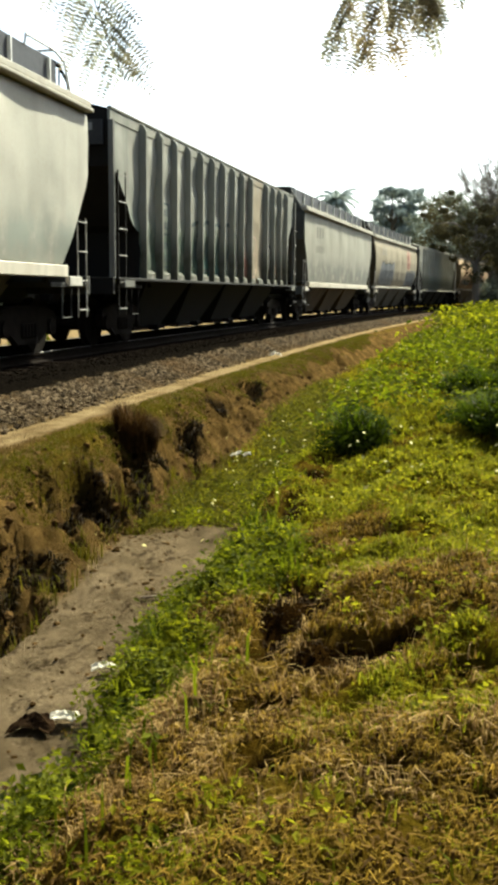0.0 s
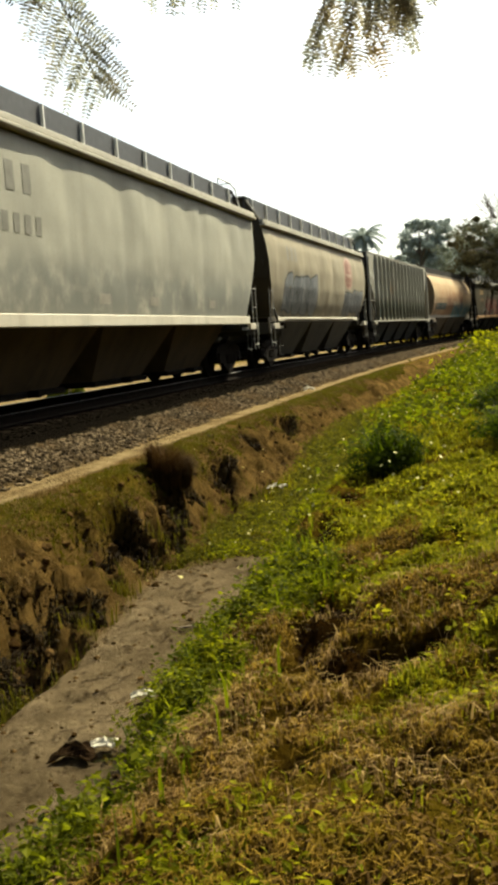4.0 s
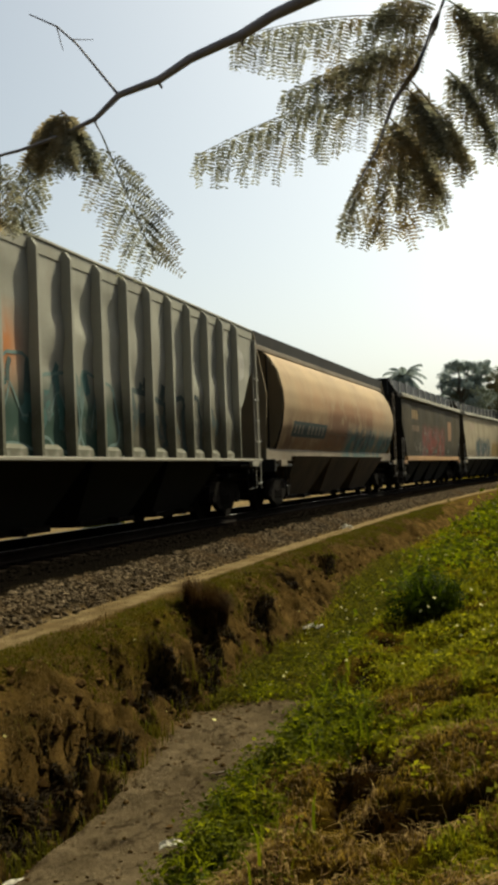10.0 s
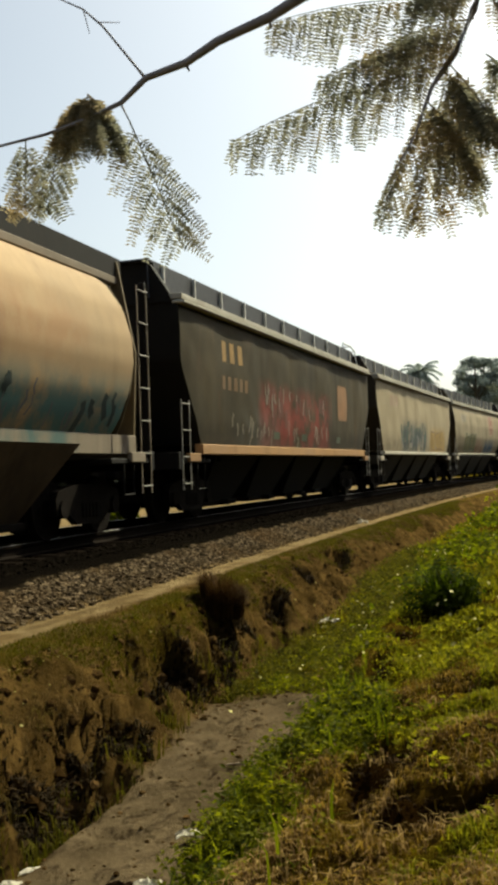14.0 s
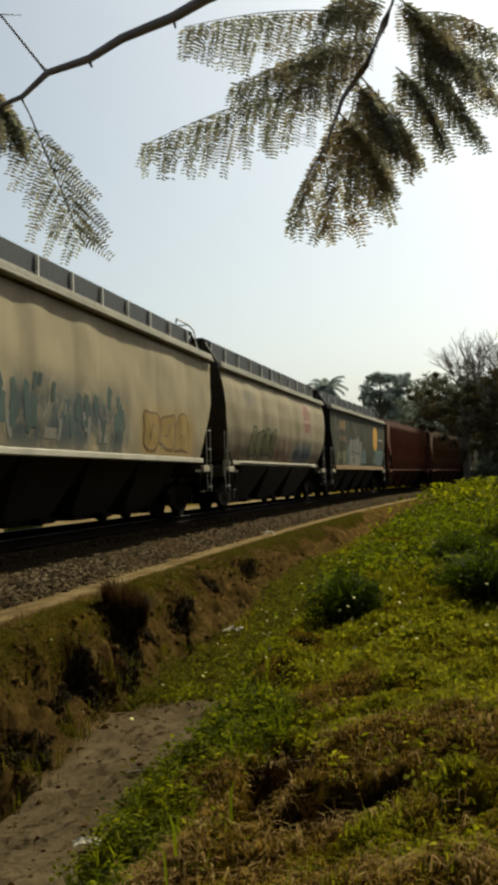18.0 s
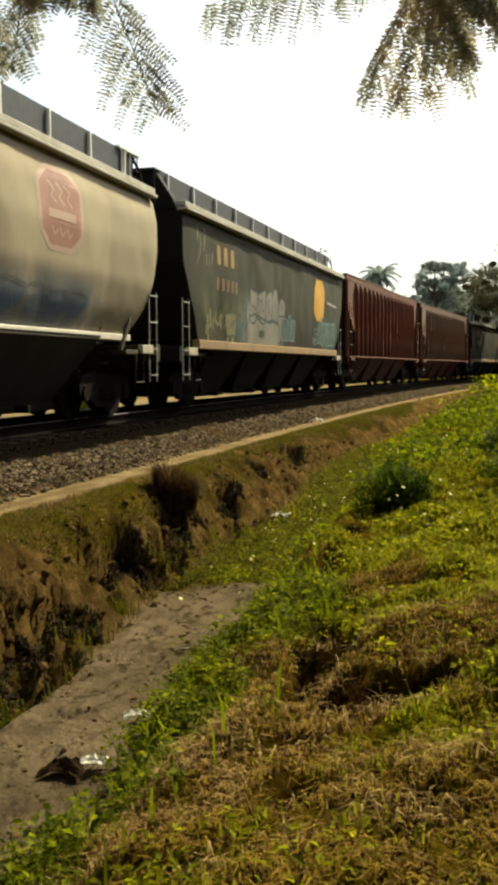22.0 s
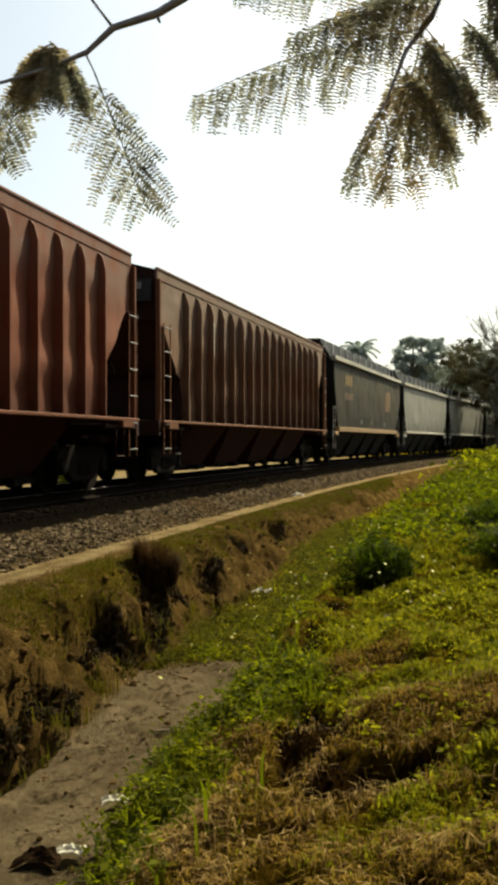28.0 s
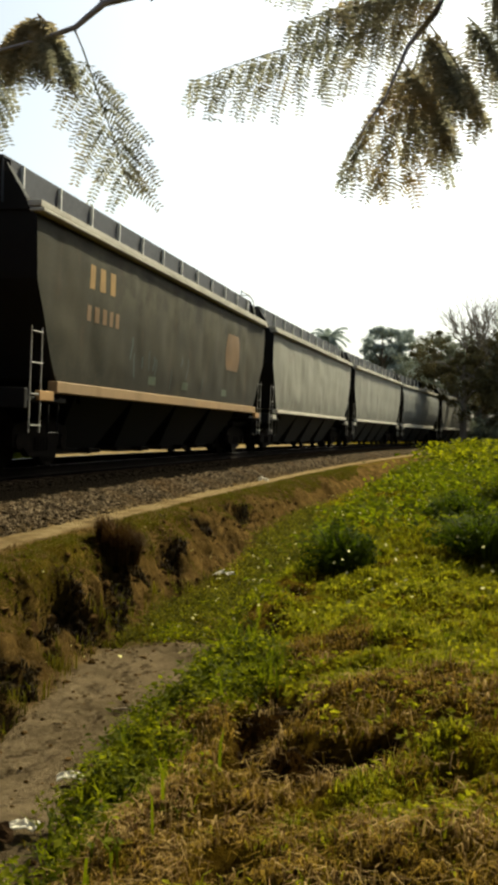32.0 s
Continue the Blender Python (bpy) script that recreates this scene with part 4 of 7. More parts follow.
# dark base for ends and underframes, their shade put into the colour
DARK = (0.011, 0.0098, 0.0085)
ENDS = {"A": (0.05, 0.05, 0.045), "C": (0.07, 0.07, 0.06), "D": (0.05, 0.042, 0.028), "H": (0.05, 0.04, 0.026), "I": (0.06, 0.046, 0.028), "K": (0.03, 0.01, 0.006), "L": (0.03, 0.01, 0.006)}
TEAL = (0.03, 0.12, 0.13)
LOOK = {  # paint, faded paint, trim, rust, soot, sprayed fields (along, up, colour, how open, how strong)
    "A": ((0.44, 0.42, 0.355), (0.36, 0.35, 0.295), (0.52, 0.5, 0.44), 0.1, 0.25, [(4, 18, 1.5, 2.3, (0.2, 0.25, 0.22), 0.5, 0.5)]),
    "B": ((0.275, 0.275, 0.235), (0.185, 0.19, 0.165), (0.17, 0.17, 0.15), 0.3, 0.6, [(-2, 24, 0.8, 2.1, (0.05, 0.052, 0.035), 0.42, 0.7), (2, 9.4, 1.3, 2.5, (0.05, 0.085, 0.055), 0.38, 0.8), (6.5, 8.6, 1.3, 1.9, (0.02, 0.085, 0.08), 0.36, 0.8), (10.7, 11.7, 1.3, 4.3, (0.1, 0.075, 0.06), 0.3, 0.7), (11.8, 13.6, 1.4, 4.5, (0.25, 0.2, 0.125), 0.36, 0.75), (10.6, 11.8, 1.3, 2.2, (0.16, 0.045, 0.03), 0.44, 0.7), (14, 18.5, 1.4, 2.5, (0.14, 0.085, 0.05), 0.46, 0.75), (2, 6, 3.0, 4.5, (0.3, 0.29, 0.24), 0.46, 0.6), (15, 17, 2.6, 4.4, (0.3, 0.27, 0.2), 0.46, 0.6)]),
    "C": ((0.32, 0.31, 0.255), (0.27, 0.262, 0.217), (0.45, 0.42, 0.35), 0.1, 0.25, [(-1, 19, 1.3, 2.35, (0.14, 0.145, 0.13), 0.44, 0.7)]),
    "D": ((0.29, 0.25, 0.175), (0.23, 0.2, 0.14), (0.4, 0.36, 0.29), 0.12, 0.3, [(2.6, 7.4, 1.5, 2.7, (0.1, 0.105, 0.1), 0.42, 0.8), (12, 16.2, 1.5, 2.4, (0.12, 0.125, 0.135), 0.48, 0.6)]),
    "E": ((0.34, 0.33, 0.27), (0.28, 0.27, 0.225), (0.3, 0.28, 0.23), 0.2, 0.3, [(-2, 24, 0.8, 2.2, (0.09, 0.085, 0.055), 0.4, 0.75), (2.5, 11.0, 1.1, 2.3, (0.014, 0.055, 0.043), 0.34, 0.85), (5.7, 7.3, 2.4, 3.2, (0.42, 0.13, 0.02), 0.3, 0.85), (10.4, 16.5, 1.2, 2.5, (0.07, 0.062, 0.04), 0.42, 0.8)]),
    "F": ((0.4, 0.28, 0.155), (0.33, 0.235, 0.135), (0.24, 0.2, 0.15), 0.35, 0.35, [(6.5, 13.5, 1.7, 3.1, (0.15, 0.062, 0.03), 0.42, 0.8), (2, 9.5, 1.5, 2.5, (0.13, 0.06, 0.035), 0.47, 0.7), (3, 16, 2.6, 3.4, (0.3, 0.15, 0.07), 0.46, 0.5), (9.4, 18.0, 1.1, 2.3, (0.06, 0.16, 0.165), 0.44, 0.9), (3, 9, 1.4, 2.1, (0.3, 0.17, 0.08), 0.5, 0.6)]),
    "G": ((0.031, 0.025, 0.0105), (0.052, 0.039, 0.016), (0.3, 0.18, 0.09), 0.25, 0.4, [(5.6, 12.2, 1.5, 2.8, (0.22, 0.035, 0.025), 0.48, 0.8), (4, 7, 1.5, 2.1, (0.12, 0.12, 0.11), 0.5, 0.5)]),
    "H": ((0.38, 0.315, 0.205), (0.32, 0.265, 0.17), (0.4, 0.35, 0.27), 0.12, 0.3, [(5.2, 10.6, 1.45, 2.6, (0.035, 0.06, 0.075), 0.42, 0.85), (11.6, 15.6, 1.5, 2.45, (0.34, 0.21, 0.05), 0.4, 0.85)]),
    "I": ((0.32, 0.265, 0.175), (0.265, 0.222, 0.145), (0.4, 0.36, 0.28), 0.1, 0.3, [(4, 7.6, 1.5, 2.4, (0.2, 0.2, 0.12), 0.4, 0.6), (7.8, 10.3, 1.45, 2.2, (0.24, 0.08, 0.06), 0.48, 0.6), (11, 14.6, 1.5, 2.15, (0.05, 0.1, 0.17), 0.4, 0.85)]),
    "J": ((0.025, 0.026, 0.013), (0.042, 0.041, 0.021), (0.42, 0.36, 0.26), 0.15, 0.3, [(4.7, 9.2, 1.3, 2.5, (0.2, 0.185, 0.15), 0.36, 0.7), (5, 6.4, 1.6, 2.7, TEAL, 0.5, 0.35), (14.5, 16.8, 1.5, 2.4, TEAL, 0.5, 0.7), (2, 5, 1.6, 2.3, (0.13, 0.13, 0.04), 0.5, 0.6)]),
    "K": ((0.15, 0.043, 0.021), (0.19, 0.075, 0.042), (0.13, 0.045, 0.02), 0.3, 0.5, [(0, 22, 3.5, 4.6, (0.17, 0.11, 0.085), 0.44, 0.7), (7, 13, 1.4, 3.2, (0.27, 0.2, 0.15), 0.52, 0.6)]),
    "L": ((0.13, 0.06, 0.03), (0.2, 0.12, 0.075), (0.15, 0.06, 0.027), 0.3, 0.4, [(0, 22, 3.3, 4.6, (0.2, 0.15, 0.115), 0.42, 0.7), (6, 15, 1.4, 3.0, (0.22, 0.13, 0.08), 0.52, 0.5)]),
    "M": ((0.02, 0.019, 0.009), (0.036, 0.031, 0.015), (0.35, 0.21, 0.09), 0.18, 0.3, [(3, 16, 3.0, 4.0, (0.08, 0.073, 0.045), 0.5, 0.5)]),
    "N": ((0.26, 0.255, 0.21), (0.22, 0.215, 0.18), (0.38, 0.36, 0.3), 0.1, 0.3, []),
    "O": ((0.24, 0.235, 0.195), (0.2, 0.195, 0.16), (0.36, 0.34, 0.28), 0.1, 0.3, []),
    "P": ((0.16, 0.165, 0.15), (0.13, 0.135, 0.125), (0.3, 0.29, 0.25), 0.1, 0.3, []),
    "Q": ((0.2, 0.195, 0.165), (0.17, 0.165, 0.14), (0.3, 0.29, 0.25), 0.1, 0.3, []),
}


def trio(key):
    base, fade, trim, rust, soot, sprays = LOOK[key]
    # a darkened copy of the paint puts the shade of the lower sides in
    low_shade = tuple(v * 0.3 for v in base)
    sprays = [(-2, 24, 0.5, 2.0, low_shade, 0.4, 0.4)] + ([(-2, 24, 0.5, 1.72, low_shade, 0.42, 0.5)] if key != "F" else []) + sprays
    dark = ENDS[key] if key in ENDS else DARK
    # hopper bellies get a darkened body colour, the underside's shade painted in
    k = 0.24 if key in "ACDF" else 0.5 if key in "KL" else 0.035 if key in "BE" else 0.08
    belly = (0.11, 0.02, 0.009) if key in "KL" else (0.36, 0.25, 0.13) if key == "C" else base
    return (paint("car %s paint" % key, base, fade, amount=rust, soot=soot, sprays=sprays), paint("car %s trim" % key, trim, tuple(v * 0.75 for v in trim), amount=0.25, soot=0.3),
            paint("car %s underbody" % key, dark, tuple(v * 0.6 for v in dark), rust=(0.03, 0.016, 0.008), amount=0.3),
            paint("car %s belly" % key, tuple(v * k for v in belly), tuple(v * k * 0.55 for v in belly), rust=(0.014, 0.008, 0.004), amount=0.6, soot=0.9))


ORANGE = paint("orange sill paint", (0.4, 0.23, 0.1), (0.34, 0.21, 0.11), amount=0.2)
TEALSILL = paint("oversprayed sill paint", (0.24, 0.2, 0.15), (0.18, 0.15, 0.11), amount=0.3, sprays=[(9.4, 16.0, 0.5, 2.2, (0.05, 0.12, 0.12), 0.46, 0.8)])
TANSILL = paint("tan sill paint", (0.29, 0.19, 0.095), (0.24, 0.165, 0.09), amount=0.2)
PALESILL = paint("cream sill paint", (0.53, 0.495, 0.41), (0.45, 0.415, 0.34), amount=0.2)

EAVE = paint("dusty cream eave paint", (0.42, 0.395, 0.33), (0.34, 0.32, 0.27), amount=0.25)
DUSTY = paint("dusty brown end paint", (0.17, 0.13, 0.075), (0.12, 0.092, 0.054), amount=0.3)

CARS = {}
SPEC = {
    "A": ("flat", "off-white smooth-sided covered hopper car, dusty", PALESILL, True),
    "B": ("ribbed", "weathered dark grey ribbed hopper car with faded graffiti", None, False),
    "C": ("flat", "light grey smooth-sided covered hopper car with dark lettering", PALESILL, True),
    "D": ("round", "tan-grey round-sided covered hopper car with graffiti", PALESILL, True),
    "E": ("ribbed", "pale grey ribbed hopper car with teal graffiti", None, False),
    "F": ("barrel", "rust-stained tan barrel-sided hopper car", TEALSILL, False),
    "G": ("flat", "olive-brown covered hopper car with red graffiti and orange sill", ORANGE, True),
    "H": ("flat", "tan-grey covered hopper car with blue and yellow graffiti", PALESILL, True),
    "I": ("round", "round-sided tan-grey covered hopper car with pink panel", PALESILL, True),
    "J": ("flat", "dull green covered hopper car with pale graffiti", TANSILL, True),
    "K": ("ribbed", "oxide-red ribbed hopper car, scuffed and faded", None, False),
    "L": ("ribbed", "oxide-red ribbed hopper car with white lettering", None, False),
    "M": ("flat", "dark green covered hopper car with pale tan sill", TANSILL, True),
    "N": ("flat", "light grey covered hopper car with clean sides", PALESILL, True),
    "O": ("flat", "light grey covered hopper car with clean sides", PALESILL, True),
    "P": ("round", "round-sided dark grey covered hopper car", PALESILL, True),
    "Q": ("flat", "light grey covered hopper car with clean sides", PALESILL, True),
}
for i, (key, (kind, label, sill, posts)) in enumerate(SPEC.items()):
    KIND[key], SEED[key] = kind, 3 + 5 * i
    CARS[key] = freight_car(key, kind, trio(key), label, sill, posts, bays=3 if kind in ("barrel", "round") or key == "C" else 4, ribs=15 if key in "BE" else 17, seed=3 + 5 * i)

# ---- marks and graffiti on the cars ----
M_BLACKPAINT = plain("black spray paint", (0.02, 0.02, 0.02), (0.035, 0.035, 0.035), 4, 0.6, 0, 0.05)
M_WHITEPAINT = plain("white spray paint", (0.42, 0.4, 0.35), (0.32, 0.3, 0.26), 4, 0.6, 0, 0.05)
M_GREYPAINT = plain("grey spray paint", (0.22, 0.21, 0.19), (0.17, 0.17, 0.16), 3, 0.6, 0, 0.05)
M_SLATE = plain("slate blue spray paint", (0.1, 0.11, 0.12), (0.14, 0.145, 0.15), 3, 0.6, 0, 0.05)
M_TEALPAINT = plain("teal spray paint", (0.025, 0.085, 0.075), (0.045, 0.11, 0.1), 3, 0.6, 0, 0.05)
M_OCHREDIM = plain("dim ochre marking paint", (0.17, 0.095, 0.035), (0.13, 0.08, 0.035), 3, 0.6, 0, 0.05)
M_PINK = plain("faded pink paint", (0.3, 0.15, 0.105), (0.24, 0.125, 0.09), 3, 0.6, 0, 0.05)
M_ROSE = plain("pale rose paint", (0.38, 0.26, 0.19), (0.34, 0.23, 0.17), 3, 0.6, 0, 0.05)
M_GREENPAINT = plain("dark green spray paint", (0.035, 0.05, 0.025), (0.05, 0.065, 0.035), 3, 0.6, 0, 0.05)
M_LETTER = plain("dark grey lettering", (0.13, 0.125, 0.1), (0.2, 0.19, 0.16), 5, 0.7, 0, 0.05)
M_DUSTGREY = plain("dusty grey spray paint", (0.2, 0.185, 0.15), (0.15, 0.14, 0.115), 3, 0.8, 0, 0.05)
M_SIGNOCHRE = plain("worn ochre lettering", (0.33, 0.2, 0.065), (0.24, 0.15, 0.055), 4, 0.8, 0, 0.05)
M_FADED = plain("faded dark lettering", (0.2, 0.185, 0.15), (0.26, 0.24, 0.2), 5, 0.7, 0, 0.05)


M_REDDIM = plain("dull red spray paint", (0.13, 0.035, 0.025), (0.09, 0.035, 0.022), 3, 0.8, 0, 0.05)
M_WHITEDIM = plain("thin white spray paint", (0.24, 0.21, 0.16), (0.16, 0.14, 0.1), 3, 0.8, 0, 0.05)
M_DARKTEAL = plain("dark teal spray paint", (0.045, 0.075, 0.07), (0.07, 0.1, 0.09), 3, 0.8, 0, 0.05)
M_OLIVEOCHRE = plain("olive ochre spray paint", (0.32, 0.21, 0.06), (0.25, 0.165, 0.05), 3, 0.8, 0, 0.05)
M_SLATEDARK = plain("blue-black spray paint", (0.03, 0.045, 0.045), (0.045, 0.065, 0.06), 3, 0.8, 0, 0.05)
M_OLIVE = plain("olive spray paint", (0.14, 0.13, 0.055), (0.19, 0.17, 0.085), 3, 0.8, 0, 0.05)
M_PEACH = plain("faded peach paint", (0.26, 0.13, 0.055), (0.2, 0.11, 0.05), 3, 0.8, 0, 0.05)
M_YELLOW = plain("golden yellow paint", (0.55, 0.29, 0.03), (0.48, 0.25, 0.03), 3, 0.7, 0, 0.05)
M_PALETEAL = plain("pale teal spray paint", (0.13, 0.2, 0.18), (0.1, 0.15, 0.14), 3, 0.8, 0, 0.05)


def mark(key, y0, y1, z0, z1, mat, round_=0.0, lift=0.0045, name="painted_mark"):
    part(name, patch(key, y0, y1, z0, z1, lift, round_), mat, CARS[key])


def bars(key, y0, y1, z0, z1, count, mat, gap=0.35):
    """Plain bars where lettering cannot be kept."""
    w = (y1 - y0) / count
    for k in range(count):
        mark(key, y0 + k * w, y0 + k * w + w * (1 - gap), z0, z1, mat, 0, 0.0055, "lettering_bar")


def bubble(key, y0, y1, z0, z1, count, fill, line, seed=1, line_w=0.05):
    """Fat graffiti letters: filled loops with a dark outline."""
    r = random.Random(seed)
    w = (y1 - y0) / count
    for k in range(count):
        c, m = y0 + (k + 0.5) * w, (z0 + z1) / 2 + r.uniform(-0.04, 0.04)
        hw, hh = w * r.uniform(0.5, 0.62), (z1 - z0) / 2 * r.uniform(0.85, 1.05)
        ph = r.uniform(0, 6.28)
        wob = [1 + 0.1 * math.sin(3 * t + ph) + 0.07 * math.sin(5 * t + 2 * ph) for t in np.linspace(0, 2 * math.pi, 31)]
        loop = [(c + s * hw * math.copysign(abs(math.cos(t)) ** 0.6, math.cos(t)), m + s * hh * math.copysign(abs(math.sin(t)) ** 0.65, math.sin(t))) for s, t in zip(wob, np.linspace(0, 2 * math.pi, 31))]
        if fill:
            bm = bmesh.new()
            rings = [[bm.verts.new(on_side(key, c + (y - c) * s, m + (z - m) * s, 0.0045 + 0.0012 * (k % 2))) for y, z in loop[:-1]] for s in (1, 0.7, 0.4, 0.1)]
            for ra, rb in zip(rings, rings[1:]):
                for i in range(30):
                    bm.faces.new((ra[i], ra[(i + 1) % 30], rb[(i + 1) % 30], rb[i]))
            bm.faces.new(rings[-1])
            bmesh.ops.recalc_face_normals(bm, faces=bm.faces[:])
            part("graffiti_fill", bm, fill, CARS[key])
        part("graffiti_outline", stroke(key, loop, line_w, 0.007), line, CARS[key])
        zig = [(c - hw * 0.45 + hw * 0.9 * f, m + hh * r.uniform(-0.55, 0.55)) for f in np.linspace(0, 1, 5)]
        part("graffiti_stroke", stroke(key, zig, line_w * 0.8, 0.008), line, CARS[key])


def drips(key, y0, y1, z0, z1, count, mat, seed=1, width=0.05):
    r = random.Random(seed)
    for k in range(count):
        y, z = r.uniform(y0, y1), r.uniform(z0 + (z1 - z0) * 0.4, z1)
        pts = [(y, z), (y + r.uniform(-0.08, 0.08), z - 0.12), (y + r.uniform(-0.12, 0.12), z - r.uniform(0.2, 0.5))]
        part("graffiti_stroke", stroke(key, pts, r.uniform(0.6, 1.4) * width, 0.006), mat, CARS[key])


for key, tint, dim in (("C", M_LETTER, M_LETTER), ("D", M_FADED, None), ("H", M_ROSE, None), ("I", M_FADED, None), ("J", M_SIGNOCHRE, M_OCHREDIM), ("G", M_SIGNOCHRE, M_OCHREDIM), ("M", M_SIGNOCHRE, M_OCHREDIM)):
    bars(key, 3.0, 4.5, 3.2, 3.62, 3, tint, 0.5)
    if dim:
        bars(key, 2.95, 4.7, 2.62, 2.9, 5, dim, 0.45)
for key in "CHJMG":
    for y in (6.6, 9.1, 13.0):
        mark(key, y, y + 0.5, 1.66, 1.84, M_FADED if key in "CH" else M_GREENPAINT)
for key, y0, z0 in (("D", 12.35, 2.62), ("I", 12.35, 2.65)):
    mark(key, y0, y0 + 1.5, z0 - 0.05, z0 + 1.2, M_ROSE, -0.5, 0.004, "emblem")
    mark(key, y0 + 0.1, y0 + 1.4, z0 + 0.03, z0 + 1.12, M_PINK, -0.5, 0.0055, "emblem_field")
    mark(key, y0 + 0.3, y0 + 1.2, z0 + 0.42, z0 + 0.55, M_ROSE, 0, 0.007, "emblem_bar")
    for c in (0.5, 0.75, 1.0):
        part("emblem_stroke", stroke(key, [(y0 + c - 0.12, z0 + 0.95), (y0 + c + 0.05, z0 + 0.85), (y0 + c - 0.05, z0 + 0.74), (y0 + c + 0.1, z0 + 0.64)], 0.05, 0.007), M_ROSE, CARS[key])
        part("emblem_stroke", stroke(key, [(y0 + c - 0.1, z0 + 0.3), (y0 + c, z0 + 0.18), (y0 + c + 0.1, z0 + 0.26)], 0.045, 0.007), M_ROSE, CARS[key])
bubble("D", 2.7, 7.2, 1.58, 2.85, 4, M_SLATE, M_BLACKPAINT, 3)
bubble("D", 12.3, 16.1, 1.58, 2.55, 5, M_SLATE, M_BLACKPAINT, 4)
bubble("B", 13.9, 15.5, 1.45, 2.55, 2, None, M_BLACKPAINT, 5, 0.06)
bubble("B", 12.2, 12.9, 1.5, 2.75, 1, None, M_ROSE, 6, 0.05)
bubble("B", 5.6, 10.4, 1.4, 2.75, 4, None, M_SLATEDARK, 31, 0.09)
drips("B", 6.2, 9.6, 1.5, 2.9, 9, M_SLATEDARK, 32, 0.22)
# framed data panel between two ribs
_p = (LENGTHS["B"] - 4.84) / 14
for _y0, _z0, _z1 in ((2.42 + 1.14 * _p, 2.3, 2.95), (2.42 + 1.14 * _p, 1.6, 2.1)):
    for _q in ([(_y0, _z0), (_y0, _z1)], [(_y0 + 0.62 * _p, _z0), (_y0 + 0.62 * _p, _z1)], [(_y0, _z1), (_y0 + 0.62 * _p, _z1)], [(_y0, _z0), (_y0 + 0.62 * _p, _z0)]):
        part("panel_frame", stroke("B", _q, 0.05, 0.006), M_SLATEDARK, CARS["B"])
    bars("B", _y0 + 0.1, _y0 + 0.58 * _p, _z0 + 0.38, _z0 + 0.54, 3, M_SLATEDARK)
    bars("B", _y0 + 0.1, _y0 + 0.58 * _p, _z0 + 0.1, _z0 + 0.26, 4, M_SLATEDARK)
drips("E", 4.4, 9.4, 1.5, 2.7, 24, M_TEALPAINT, 6, 0.16)
drips("E", 4.2, 10.4, 1.5, 2.6, 12, M_PALETEAL, 7, 0.07)
drips("E", 4.6, 9.2, 1.5, 2.7, 16, M_DARKTEAL, 16, 0.16)
drips("E", 10.6, 15.6, 1.5, 2.75, 16, M_SLATEDARK, 8, 0.16)
bubble("E", 5.2, 10.4, 1.42, 2.6, 4, None, M_PALETEAL, 33, 0.05)
bubble("E", 10.9, 14.6, 1.42, 2.5, 4, None, M_SLATEDARK, 34, 0.1)
mark("E", 16.9, 17.9, 3.1, 3.9, M_WHITEPAINT, 1.0, 0.005, "emblem")
mark("F", 2.6, 6.4, 1.95, 2.37, M_SLATEDARK, 0.0, 0.004, "placard")
bars("F", 2.8, 3.9, 2.04, 2.28, 3, M_WHITEDIM, 0.5)
bars("F", 4.2, 6.3, 2.04, 2.28, 5, M_WHITEDIM, 0.5)
drips("F", 10.4, 17.2, 1.6, 2.45, 20, M_SLATEDARK, 8, 0.13)
drips("F", 10.2, 16.4, 1.55, 2.3, 16, M_SLATE, 9)
bubble("F", 6.8, 9.4, 1.65, 2.15, 2, None, M_OCHREDIM, 10)
drips("G", 6.0, 11.6, 1.9, 3.0, 22, M_REDDIM, 11, 0.16)
drips("G", 5.8, 11.6, 2.2, 3.0, 14, M_WHITEDIM, 12, 0.05)
drips("G", 3.6, 12.2, 1.5, 2.15, 26, M_WHITEDIM, 13, 0.06)
mark("G", 13.2, 14.4, 2.35, 3.4, M_PEACH, 0.15, 0.005, "emblem")
drips("H", 4.8, 10.4, 1.55, 2.75, 26, M_DARKTEAL, 14, 0.2)
drips("H", 5.2, 10.0, 1.6, 2.5, 10, M_GREYPAINT, 15, 0.1)
bubble("H", 11.7, 15.2, 1.58, 2.4, 3, M_OLIVEOCHRE, M_OCHREDIM, 15)
bubble("I", 4.0, 7.6, 1.58, 2.55, 4, M_OLIVE, M_GREENPAINT, 16, 0.07)
bubble("I", 11.4, 14.2, 1.6, 2.1, 4, None, M_SLATE, 17, 0.03)
mark("J", 5.4, 8.9, 1.5, 2.5, M_DUSTGREY, 0.12, 0.004, "graffiti_fill")
bubble("J", 5.7, 8.5, 2.02, 2.9, 4, M_DUSTGREY, M_SLATEDARK, 18, 0.045)
part("graffiti_stroke", stroke("J", [(5.55, 1.5), (5.48, 1.9), (5.7, 2.16), (6.2, 2.24), (6.7, 2.16), (7.3, 2.08), (7.9, 2.16), (8.5, 2.11), (8.75, 1.9), (8.6, 1.5)], 0.05, 0.009), M_SLATEDARK, CARS["J"])
bubble("J", 8.6, 9.2, 2.3, 2.78, 1, M_DUSTGREY, M_SLATEDARK, 21, 0.04)
bubble("J", 3.7, 4.6, 1.55, 2.2, 1, M_OLIVE, M_GREENPAINT, 22, 0.06)
drips("J", 1.6, 2.9, 2.9, 3.9, 7, M_WHITEDIM, 25, 0.03)
drips("J", 2.2, 4.4, 1.55, 2.2, 18, M_OLIVE, 26, 0.08)
drips("J", 4.6, 5.4, 1.5, 2.5, 14, M_DARKTEAL, 23, 0.14)
